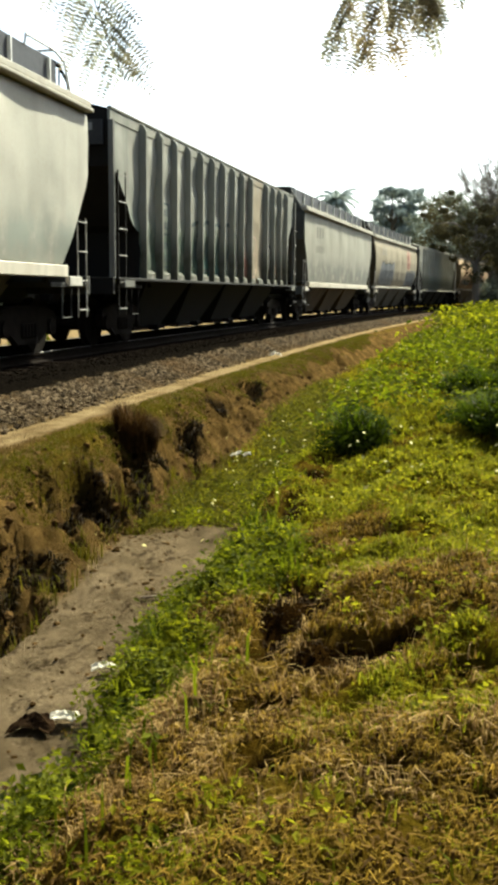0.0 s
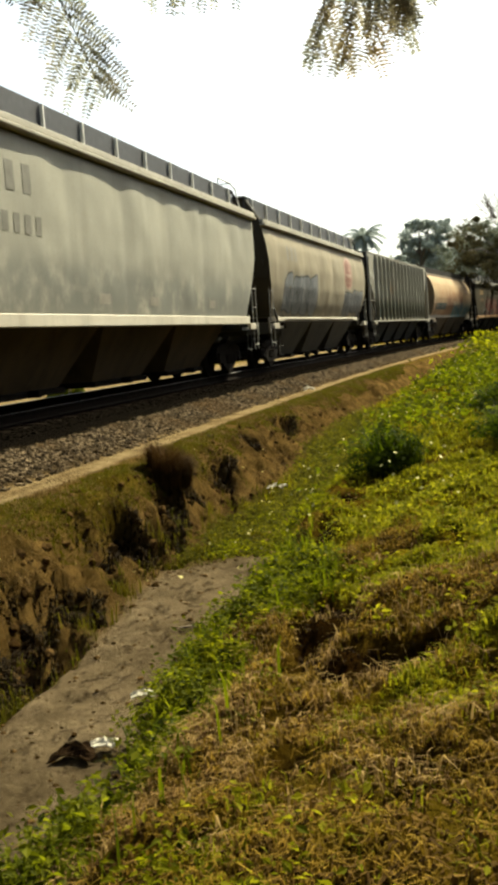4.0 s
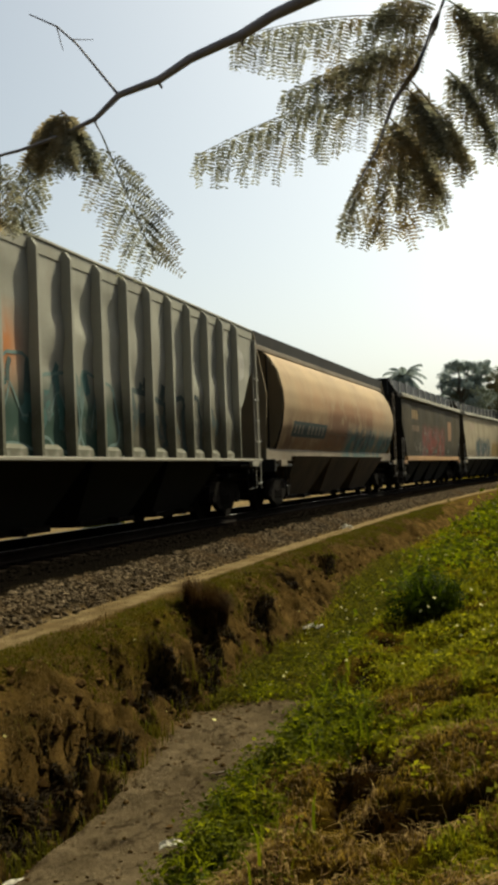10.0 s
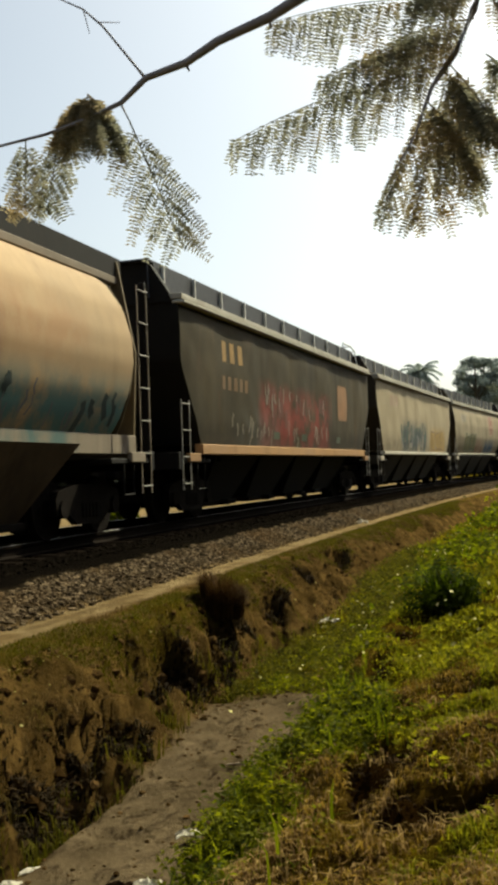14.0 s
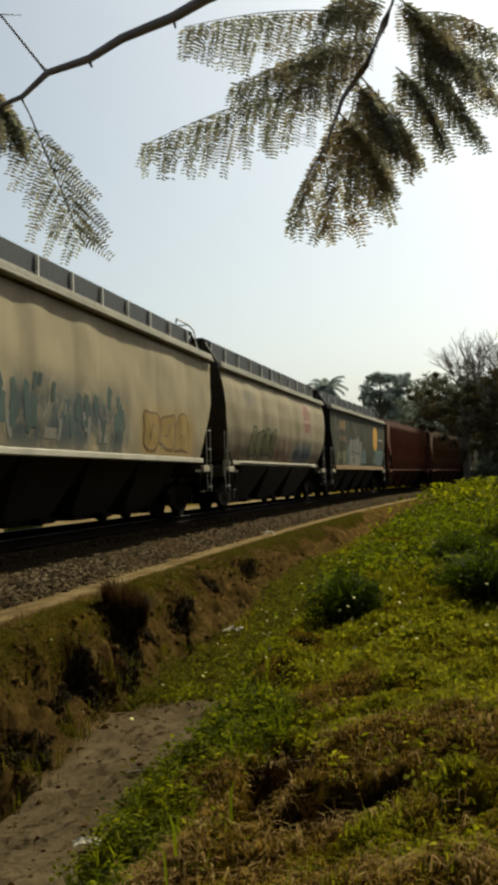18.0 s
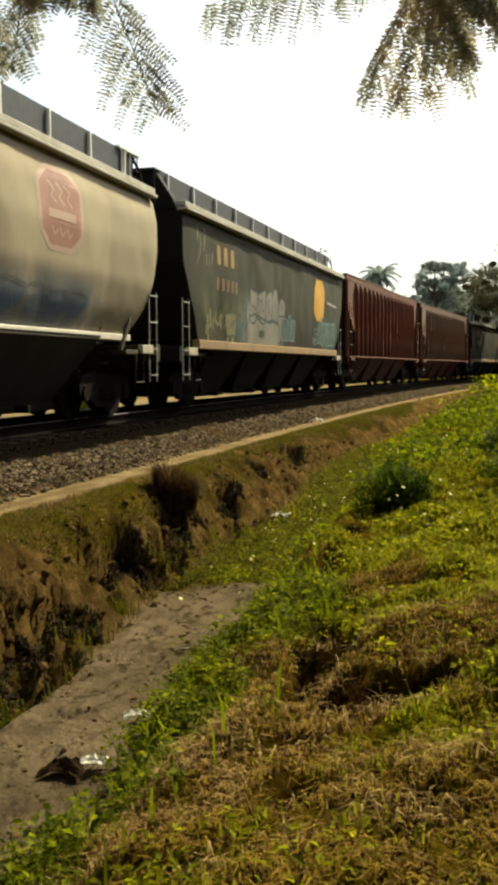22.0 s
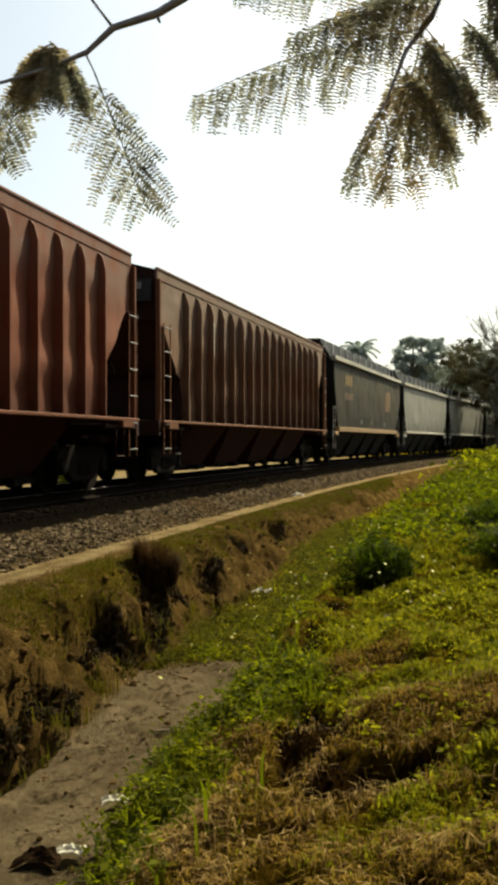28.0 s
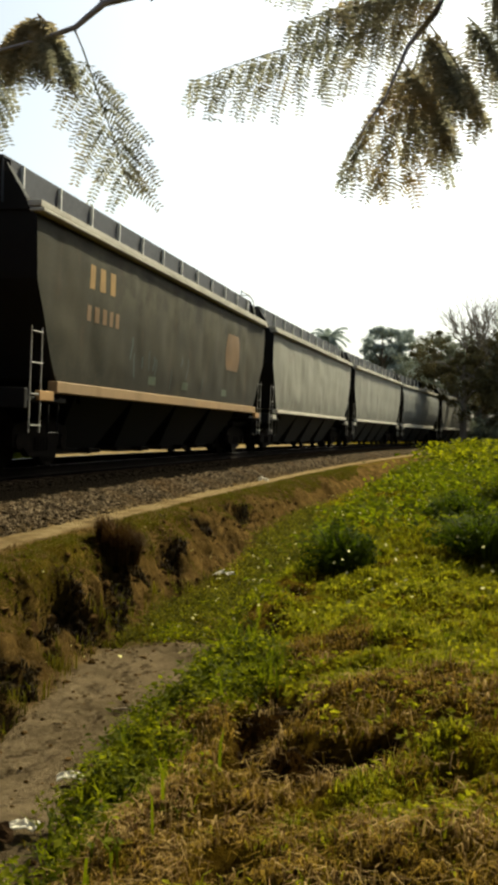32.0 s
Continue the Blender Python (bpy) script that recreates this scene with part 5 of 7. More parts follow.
bubble("J", 9.0, 10.6, 1.6, 2.3, 3, M_DARKTEAL, M_PALETEAL, 24, 0.03)
bubble("J", 13.8, 16.5, 1.6, 2.42, 5, M_DARKTEAL, M_PALETEAL, 19, 0.06)
for _q in [[(13.2 + 0.22 * i, 1.62), (13.2 + 0.22 * i, 2.12)] for i in range(3)] + [[(13.2, 1.62 + 0.166 * i), (13.64, 1.62 + 0.166 * i)] for i in range(4)]:
    part("painted_line", stroke("J", _q, 0.03, 0.006), M_PALETEAL, CARS["J"])
mark("J", 13.1, 14.6, 2.38, 3.72, M_YELLOW, -0.5, 0.005, "emblem")
part("painted_line", stroke("J", [(15.1, 3.05), (16.6, 2.98)], 0.06, 0.005), M_WHITEPAINT, CARS["J"])
mark("M", 13.2, 14.6, 2.4, 3.4, M_OCHREDIM, 0.2, 0.005, "emblem")
for y in (4.26, 5.18, 6.1):
    mark("L", y + 0.09, y + 0.5, 2.92, 3.74, M_WHITEPAINT, 0.0, 0.006, "lettering_bar")
    mark("L", y + 0.09, y + 0.4, 2.3, 2.6, M_GREYPAINT, 0.0, 0.006, "lettering_bar")
drips("K", 6, 13, 1.5, 3.0, 26, M_GREYPAINT, 20)
drips("M", 5, 11, 1.6, 2.6, 10, M_SLATEDARK, 27, 0.05)
for key in "NOPQ":
    bars(key, 3.0, 4.4, 3.25, 3.6, 3, M_FADED, 0.5)
for key in "BEKL":
    # number boards high on the near ends
    bm = bmesh.new()
    box(bm, -1.3, 1.3, 0.66, 0.69, 3.75, 4.2)
    board = part("end_plate", bm, M_BLACKPAINT, CARS[key])
    bm = bmesh.new()
    box(bm, -0.06, 0.06, 0.645, 0.658, 0, 0.14)
    cap = finish(bm, "lettering_bar", M_GREYPAINT)
    for k in range(7):
        o = part("lettering_bar", cap, None, board)
        o.location = (0.2 + 0.28 * (k % 4), 0, 4.0 - 0.2 * (k // 4))

# ---- plants ----
RNG = np.random.default_rng(7)


def blades(p, h, w, lean, az, fold=0.45):
    """Bent tapering blades at the places p."""
    n = len(p)
    d = np.stack([np.cos(az), np.sin(az), np.zeros(n)], -1)
    s = np.stack([-np.sin(az), np.cos(az), np.zeros(n)], -1) * (w / 2)[:, None]
    up = np.array([0, 0, 1.0])
    mid = p + d * (lean * h * fold * 0.5)[:, None] + up * (h * 0.6)[:, None]
    tip = p + d * (lean * h)[:, None] + up * (h * np.sqrt(np.maximum(0.08, 1 - lean ** 2 * 0.85)))[:, None]
    v = np.stack([p - s, p + s, mid - s * 0.75, mid + s * 0.75, tip], 1).reshape(-1, 3)
    b = np.arange(n)[:, None] * 5
    return v, [b + np.array([0, 1, 3, 2]), b + np.array([2, 3, 4])]


def leaves(p, size, nrm, az, ratio=0.55):
    """Folded pointed leaves at the places p."""
    n = len(p)
    nrm = nrm / np.linalg.norm(nrm, axis=1)[:, None]
    ref = np.stack([np.cos(az), np.sin(az), np.full(n, 0.1)], -1)
    a = np.cross(nrm, ref)
    a /= np.linalg.norm(a, axis=1)[:, None] + 1e-9
    b = np.cross(a, nrm)
    S = size[:, None]
    v = np.stack([p - b * S * 0.5, p + a * S * ratio * 0.5 + nrm * S * 0.1, p + b * S * 0.5, p - a * S * ratio * 0.5 + nrm * S * 0.1], 1).reshape(-1, 3)
    k = np.arange(n)[:, None] * 4
    return v, [k + np.array([0, 1, 2]), k + np.array([0, 2, 3])]


def scatter(n, y0, y1, u0, u1, power=1.0):
    """Places on the land, thicker towards the near end."""
    y = y0 + (y1 - y0) * RNG.random(n) ** power
    u = u0 + (u1 - u0) * RNG.random(n)
    return u, y


def stuff(name, v, f, mat, label, category):
    return tagged(new(name, mesh_np(name, v, f, mat)), label, category, kind="stuff")


def in_view(x, y, pad=0.7):
    return (x > -0.66 * y - pad) & (x < 0.1 * y + pad)


def plant_grass(name, n, y0, y1, u0, u1, hmin, hmax, w, mat, keep, label, power=1.6, lean=(0.2, 0.8), category="grass", clump=0.0):
    u, y = scatter(n, y0, y1, u0, u1, power)
    if clump:
        cu, cy = scatter(max(n // 40, 4), y0, y1, u0, u1, power)
        k = RNG.integers(0, len(cu), n)
        u, y = cu[k] + RNG.normal(0, clump, n), cy[k] + RNG.normal(0, clump, n)
    z, cov = land(u, y)
    x = u + curve(y)
    ok = in_view(x, y) & (RNG.random(n) < keep(u, y, cov))
    p = np.stack([x, y, z - 0.01], -1)[ok]
    m = len(p)
    hh = hmin + (hmax - hmin) * RNG.random(m) ** 1.5
    v, f = blades(p, hh, w * (0.6 + 0.8 * RNG.random(m)) * (1 + p[:, 1] / 25), lean[0] + (lean[1] - lean[0]) * RNG.random(m), RNG.random(m) * 2 * np.pi)
    return stuff(name, v, f, mat, label, category)


def bare(u, y):
    """Clear of green in and just before the torn hollows."""
    return (1 - dead_shade_patches(u, y)) * (1 - 0.7 * dead_shade_patches(u, y + 0.1)) * (1 - 0.4 * dead_shade_patches(u, y + 0.22))


def slope_band(u, y):
    """1 on the near bank's slope down to the mud, 0 on its top."""
    return 1 - smooth(-1.45, -0.85, u + 0.085 * (np.clip(y, 3, 11) - 4) + 0.9 * (fbm(u * 0.9, y * 0.9, 25, 3) - 0.5))


plant_grass("meadow_grass", 300000, 1.7, 15, -2.7, 2.2, 0.02, 0.075, 0.0085, M_GRASS,
            lambda u, y, c: c["turf"] * np.clip(1 - 1.15 * c["dry"], 0.05, 1) * (1 - c["mud"]) * (1 - 0.6 * slope_band(u, y) * smooth(11, 9, y)) * bare(u, y) * (1 - 0.6 * (1 - smooth(-2.5, -2.2, u)) * smooth(9, 10, y)) * (0.12 + 0.88 * smooth(0.42, 0.56, fbm(u * 3.2, y * 2.8, 27, 3))), "short green and yellow meadow grass on the bank", 1.6, (0.8, 1.06))
plant_grass("grass_tufts", 42000, 1.8, 14, -2.4, 2.0, 0.04, 0.12, 0.0085, M_TUFT,
            lambda u, y, c: c["turf"] * (1 - c["mud"]) * (1 - 0.6 * slope_band(u, y) * smooth(11, 9, y)) * np.clip(1 - 1.12 * c["dry"], 0.05, 1) * bare(u, y), "taller yellow-green grass tufts on the bank", 1.5, (0.5, 1.03), "grass", 0.05)
plant_grass("far_grass", 130000, 11, 75, -3.6, 7, 0.05, 0.18, 0.011, M_GRASS,
            lambda u, y, c: c["turf"] * (0.2 + 0.8 * smooth(0.4, 0.55, fbm(u * 1.6, y * 1.2, 28, 3))), "green grass along the overgrown ditch", 1.6, (0.6, 1.04))
plant_grass("dry_straw", 120000, 1.7, 9.5, -2.2, 2.0, 0.03, 0.11, 0.0065, M_STRAW,
            lambda u, y, c: np.clip(c["dry"] + 0.06, 0, 1) * (1 - 0.95 * c["dead"]) * (0.15 + 0.85 * smooth(0.42, 0.55, fbm(u * 3.5, y * 3.2, 29, 3))), "mown dry straw lying on the near bank", 1.3, (0.9, 1.06), "straw")
plant_grass("straw_litter", 26000, 1.7, 8, -1.9, 2.0, 0.03, 0.08, 0.013, M_OLDSTRAW,
            lambda u, y, c: np.clip(c["dry"] + 0.02, 0, 1) * (1 - c["dead"]), "rotting brown leaf litter under the straw", 1.3, (0.97, 1.07), "straw")
plant_grass("long_grass", 3000, 3.2, 9, -2.4, -1.1, 0.14, 0.36, 0.011, M_WEED,
            lambda u, y, c: slope_band(u, y) * (1 - c["mud"]) * np.clip(1 - 1.1 * c["dry"], 0, 1) * bare(u, y), "long arching grass blades on the ditch slope", 1.2, (0.3, 1.0), "grass", 0.07)
plant_grass("bleached_stalks", 9000, 3.2, 7.5, -2.0, 0.6, 0.05, 0.15, 0.007, M_PALESTALK,
            lambda u, y, c: (1 - c["mud"]) * (0.06 + 0.45 * c["dry"] + 1.2 * np.exp(-((u + 1.28) / 0.28) ** 2 - ((y - 4.0) / 0.5) ** 2)), "bleached curled stalks among the mown straw", 1.2, (0.75, 1.05), "straw", 0.06)
plant_grass("bank_tufts", 3400, 4.5, 14, -3.6, -3.0, 0.06, 0.24, 0.008, M_LIPGRASS,
            lambda u, y, c: 0.8 * (1 - c["mud"]), "sparse grass tufts at the foot of the earth bank", 1.2, (0.2, 0.9), "grass", 0.06)
plant_grass("bank_stubble", 30000, 4, 30, -4.5, -3.3, 0.02, 0.09, 0.006, M_STUBBLE,
            lambda u, y, c: (1 - c["mud"]) * (1 - c["sand"]) * smooth(0.4, 0.6, fbm(u * 3, y * 2, 63, 3)), "withered stubble and scraps on the earth bank", 1.4, (0.5, 1.02), "stubble")
# near-black blades crowd the hollows to give them a shaded look
plant_grass("hollow_shade_roots", 150000, 4, 22, -4.2, -3.2, 0.03, 0.15, 0.015, M_SHADEROOTS,
            lambda u, y, c: np.clip(hollows(u, y) + 0.5 * hollows(u - 0.08, y - 0.05), 0, 1) * (1 - c["mud"]), "near-black root blades standing for the shade in the bank's hollows", 1.1, (0.4, 1.02), "roots")
# dead weeds, coloured darker than they are to shade the hollows
plant_grass("dead_weeds", 30000, 2.5, 11, -2.0, 1.0, 0.02, 0.07, 0.012, M_SHADEDWEED,
            lambda u, y, c: c["dead"], "dead brown weeds on the bank, darkened as the shade of its hollows", 1.2, (0.4, 1.02), "dead weeds")
plant_grass("lip_grass", 120000, 4, 40, -4.56, -3.75, 0.015, 0.055, 0.007, M_LIPGRASS,
            lambda u, y, c: 0.9 * (1 - c["sand"]) * (1 - hollows(u, y)) * smooth(0.42, 0.54, fbm(u * 2, y * 0.9, 61, 3) + 0.14 * smooth(7, 9, y) - 0.25 * smooth(-4.15, -3.75, u) + 0.22 * np.exp(-((u + 4.1) / 0.3) ** 2 - ((y - 10.3) / 1.9) ** 2)), "short brownish grass on the lip of the bank", 1.3)


def plant_weeds(name, n, y0, y1, u0, u1, size, hmax, keep, mat, label, power=1.3, per=9, spread=0.1):
    u, y = scatter(n, y0, y1, u0, u1, power)
    z, cov = land(u, y)
    ok = in_view(u + curve(y), y) & (RNG.random(n) < keep(u, y, cov))
    u, y, z = u[ok], y[ok], z[ok]
    n = len(u)
    hh = hmax * (0.35 + 0.65 * RNG.random(n))
    k = np.repeat(np.arange(n), per)
    m = len(k)
    sp = spread * (1 + y[k] / 30)
    px = (u + curve(y))[k] + RNG.normal(0, 1, m) * sp
    py = y[k] + RNG.normal(0, 1, m) * sp
    pz = z[k] + hh[k] * RNG.random(m) ** 0.7
    nr = np.stack([RNG.normal(0, 0.6, m), RNG.normal(0, 0.6, m), np.full(m, 0.8)], -1)
    v, f = leaves(np.stack([px, py, pz], -1), size * (0.5 + RNG.random(m)) * (1 + y[k] / 30), nr, RNG.random(m) * 2 * np.pi)
    return stuff(name, v, f, mat, label, "weeds")


plant_weeds("ditch_weeds", 13500, 2.2, 12, -3.0, -0.6, 0.028, 0.12,
            lambda u, y, c: (1 - c["mud"]) * bare(u, y) * c["turf"] * slope_band(u, y) * np.clip(1 - 1.15 * c["dry"], 0, 1) * smooth(0.36, 0.52, fbm(u * 2.6, y * 2.2, 33, 3)), M_SLOPE, "leafy bright green weeds on the ditch slope", 1.2, 13, 0.06)
plant_weeds("broad_weeds", 2600, 3.0, 7.5, -2.4, -1.1, 0.042, 0.22,
            lambda u, y, c: (1 - c["mud"]) * bare(u, y) * slope_band(u, y) * np.clip(1 - 1.15 * c["dry"], 0, 1) * smooth(0.42, 0.55, fbm(u * 2.2, y * 1.8, 37, 3)), M_BROADLEAF, "broad-leaved green weeds above the mud", 1.3, 11, 0.07)
plant_weeds("meadow_weeds", 2600, 2.6, 12, -1.6, 1.6, 0.036, 0.08,
            lambda u, y, c: c["turf"] * (1 - 0.7 * c["dry"]) * bare(u, y) * smooth(0.5, 0.62, fbm(u * 1.9, y * 1.7, 39, 3)), M_TUFT, "low leafy weeds in the meadow grass", 1.3, 9, 0.06)
plant_weeds("dry_leaves", 420, 3.4, 11, -2.7, -0.7, 0.02, 0.16,
            lambda u, y, c: (1 - c["mud"]) * slope_band(u, y), M_PALESTALK, "scattered pale dry leaves on the ditch slope", 1.2, 3, 0.05)
plant_weeds("ditch_green", 6500, 9.6, 24, -3.4, -1.9, 0.03, 0.14,
            lambda u, y, c: c["turf"] * smooth(0.35, 0.6, fbm(u * 1.5, y * 0.9, 35, 3)), M_DITCHLEAF, "low green weeds in the ditch bed", 1.2, 9, 0.1)
plant_weeds("far_weeds", 13000, 11.5, 80, -2.4, 7.5, 0.06, 0.42,
            lambda u, y, c: c["turf"] * smooth(0.44, 0.58, fbm(u * 1.1, y * 0.6, 91, 3)), M_WEED, "leafy green weeds along the bank", 1.1, 13, 0.13)
plant_weeds("tall_weeds", 2600, 26, 90, -1.5, 9, 0.1, 0.6,
            lambda u, y, c: c["turf"] * smooth(26, 50, y), M_SLOPE, "tall bright weeds on the far bank", 1.0, 14, 0.3)
_u, _y = scatter(900, 8, 60, -3.0, 5, 1.1)
_z, _c = land(_u, _y)
_m = len(_u)
_v, _f = leaves(np.stack([_u + curve(_y), _y, _z + 0.1 + 0.3 * RNG.random(_m)], -1), 0.025 + 0.02 * RNG.random(_m) + _y * 0.0006, np.stack([RNG.normal(0, 0.5, _m), RNG.normal(-0.6, 0.3, _m), np.full(_m, 0.7)], -1), RNG.random(_m) * 6.28, 0.9)
stuff("wild_flowers", _v, _f, M_FLOWER, "small pale wild flowers among the weeds", "flowers")


def shrub(x, y, r, h, n, mat, label, size=0.09, category="shrub", name="shrub", spikes=0):
    base = ground_z(x, y)
    th = tagged(new(name), label, category)
    th.location = (x, y, base)
    a = RNG.random(n) * 2 * np.pi
    el = RNG.random(n)
    rr = 0.45 + 0.55 * RNG.random(n) ** 0.5
    lump = 0.55 + 0.8 * value_noise(a * 1.6 + x, el * 3, 17)
    p = np.stack([np.cos(a) * np.sqrt(1 - el ** 2) * r * rr * lump, np.sin(a) * np.sqrt(1 - el ** 2) * r * rr * lump, 0.04 + el * h * rr * lump], -1)
    nr = p / (np.array([r, r, h]) + 0.01) + RNG.normal(0, 0.5, (n, 3)) + [0, 0, 0.4]
    v, f = leaves(p, size * (0.5 + RNG.random(n)), nr, RNG.random(n) * 6.28)
    part("foliage", mesh_np("foliage", v, f, mat), None, th)
    if spikes:
        a = RNG.random(spikes) * 2 * np.pi
        q = np.sqrt(RNG.random(spikes)) * r * 0.75
        v, f = blades(np.stack([np.cos(a) * q, np.sin(a) * q, np.zeros(spikes)], -1), h * (0.6 + 0.7 * RNG.random(spikes)), np.full(spikes, 0.018), 0.15 + 0.6 * RNG.random(spikes), a + RNG.normal(0, 0.5, spikes))
        part("blade_tuft", mesh_np("blade_tuft", v, f, mat), None, th)
    if name == "weed_clump":
        return th
    bm = bmesh.new()
    for k in range(9):
        t = k * 0.7
        tube(bm, [(0.05 * math.cos(t), 0.05 * math.sin(t), -0.05), (r * 0.3 * math.cos(t), r * 0.3 * math.sin(t), h * 0.4), (r * 0.6 * math.cos(t), r * 0.6 * math.sin(t), h * 0.75)], [0.014, 0.01, 0.005], 5)
    part("stems", bm, M_BARK, th)
    return th


shrub(-1.74, 5.35, 0.34, 0.3, 1100, M_BROADLEAF, "thick clump of dark leafy weeds above the mud", 0.048, "weeds", "weed_clump", spikes=70)
shrub(-1.62, 5.75, 0.24, 0.22, 620, M_SLOPE, "thick clump of green leafy weeds above the mud", 0.042, "weeds", "weed_clump", spikes=50)
shrub(-1.12, 11.7, 0.42, 0.52, 2000, M_SHRUB, "dark green spiky shrub on the grassy bank", 0.06, spikes=260)
shrub(0.5, 11.8, 0.66, 0.46, 1700, M_SHRUB, "broad dark green shrub on the grassy bank", 0.07, spikes=600)
shrub(0.2, 15.5, 0.5, 0.36, 900, M_SHRUB, "green leafy shrub on the grassy bank", 0.08, spikes=800)
shrub(1.1, 19.5, 0.8, 0.55, 1600, M_WEED, "bright green shrub on the grassy bank", 0.12)
shrub(2.2, 24, 1.0, 0.7, 1800, M_WEED, "bright green shrub on the grassy bank", 0.14)
shrub(-11.6, 26.5, 0.55, 0.75, 900, M_WEED, "pale green shrub beyond the railway track", 0.14)
shrub(-12.3, 17.0, 0.4, 0.6, 600, M_WEED, "pale green shrub beyond the railway track", 0.12)

# an added near-black hedge beyond the line, to darken the gaps beneath the cars
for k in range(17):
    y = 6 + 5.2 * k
    shrub(-23.5 + float(curve(y)) + 0.8 * math.sin(k * 2.1), y, 2.6, 2.6 + 0.5 * math.sin(k * 1.7), 1900, M_BACKDROPLEAF, "added near-black hedge bush, backdrop for the shade under the cars", 0.5, "hedge", "backdrop_bush")

# scorched tussock on the lip of the bank
tuss = tagged(new("brown_tussock"), "scorched brown grass tussock on the ditch bank", "grass tussock")
tuss.location = (-3.8, 11.5, ground_z(-3.86, 11.5))
_n0 = 4600
_a = RNG.random(_n0) * 6.283
_r = 0.24 * RNG.random(_n0) ** 0.6
_x, _y = np.cos(_a) * _r + 0.04, np.sin(_a) * _r * 1.2
_z = np.maximum(land(_x - 3.8 - curve(_y + 11.5), _y + 11.5)[0] - tuss.location.z - 0.03, -0.12 - 0.1 * RNG.random(_n0))
_v, _f = blades(np.stack([_x, _y, _z], -1), (0.2 + 0.3 * RNG.random(_n0)) * (1.15 - _r / 0.5), np.full(_n0, 0.008), 0.15 + 0.75 * RNG.random(_n0) ** 1.3, _a + RNG.normal(0, 0.6, _n0))
part("tuft", mesh_np("tuft", _v, _f, M_BROWNTUFT), None, tuss)


def tree(x, y, h, crown, n, mat, label, seed, bark=M_BARK, size=0.35, low=0.35, category="tree", flat=1.0):
    """A tapered trunk, limbs, and a crown of many small leaves in uneven clumps."""
    r = np.random.default_rng(seed)
    base = ground_z(x, y)
    th = tagged(new("tree"), label, category)
    th.location = (x, y, base)
    bm = bmesh.new()
    lean = r.normal(0, 0.05 * h, 2)
    top = Vector((lean[0], lean[1], h * 0.72))
    tube(bm, [(0, 0, -0.3), (lean[0] * 0.3, lean[1] * 0.3, h * 0.25), (lean[0] * 0.7, lean[1] * 0.7, h * 0.5), top], [0.035 * h, 0.028 * h, 0.02 * h, 0.008 * h], 8)
    part("trunk", bm, bark, th)
    tips = []
    for k in range(11):
        a = k * 2.4 + r.random()
        f = 0.35 + 0.6 * r.random()
        z0 = h * (low + (0.72 - low) * r.random() * 0.9)
        reach = crown * f
        tip = Vector((lean[0] * 0.6 + math.cos(a) * reach, lean[1] * 0.6 + math.sin(a) * reach, h * (low + (1 - low) * (0.25 + 0.7 * r.random()))))
        bm = bmesh.new()
        s = Vector((lean[0] * z0 / h, lean[1] * z0 / h, z0))
        tube(bm, [s, s.lerp(tip, 0.5) + Vector((0, 0, 0.05 * h)), tip], [0.012 * h, 0.008 * h, 0.003 * h], 5)
        part("limb", bm, bark, th)
        tips.append(tip)
    tips.append(top)
    tips = np.array(tips)
    cl = tips[r.integers(0, len(tips), 120)] + r.normal(0, 1, (120, 3)) * [crown * 0.25, crown * 0.25, h * 0.1 * flat]
    cl[:, 2] = np.minimum(cl[:, 2], h * 0.97)
    k = r.integers(0, 120, n)
    off = r.normal(0, 1, (n, 3))
    off /= np.linalg.norm(off, axis=1)[:, None]
    p = cl[k] + off * (crown * (0.07 + 0.2 * r.random(120)))[k][:, None] * (r.random(n) ** 0.4)[:, None] * [1, 1, 0.7 * flat]
    v, f = leaves(p, size * (0.5 + r.random(n)), off + [0, 0, 0.5], r.random(n) * 6.28, 0.6)
    part("crown", mesh_np("crown", v, f, mat), None, th)
    return th


def bare_tree(x, y, h, label, seed):
    r = random.Random(seed)
    th = tagged(new("bare_tree"), label, "tree")
    th.location = (x, y, ground_z(x, y))

    def grow(bm, p, d, length, rad, depth):
        q = p + d * length
        tube(bm, [p, p.lerp(q, 0.5) + Vector((r.gauss(0, 0.03), r.gauss(0, 0.03), 0)) * length, q], [rad, rad * 0.85, rad * 0.65], 5 if depth > 2 else 4, False)
        if depth:
            for _ in range(3 if depth > 1 else 2):
                nd = (d + Vector((r.gauss(0, 0.45), r.gauss(0, 0.45), r.gauss(0.12, 0.25)))).normalized()
                grow(bm, q, nd, length * r.uniform(0.6, 0.82), rad * 0.6, depth - 1)
    bm = bmesh.new()
    tube(bm, [(0, 0, -0.3), (0.05, 0, h * 0.16), (0, 0.05, h * 0.3)], [0.03 * h, 0.025 * h, 0.02 * h], 8)
    part("trunk", bm, M_DEADWOOD, th)
    for k in range(4):
        bm = bmesh.new()
        a = k * 1.6 + r.random()
        grow(bm, Vector((0, 0, h * 0.28)), Vector((0.45 * math.cos(a), 0.45 * math.sin(a), 0.9)).normalized(), h * 0.24, 0.013 * h, 5)
        part("limb", bm, M_DEADWOOD, th)
    return th


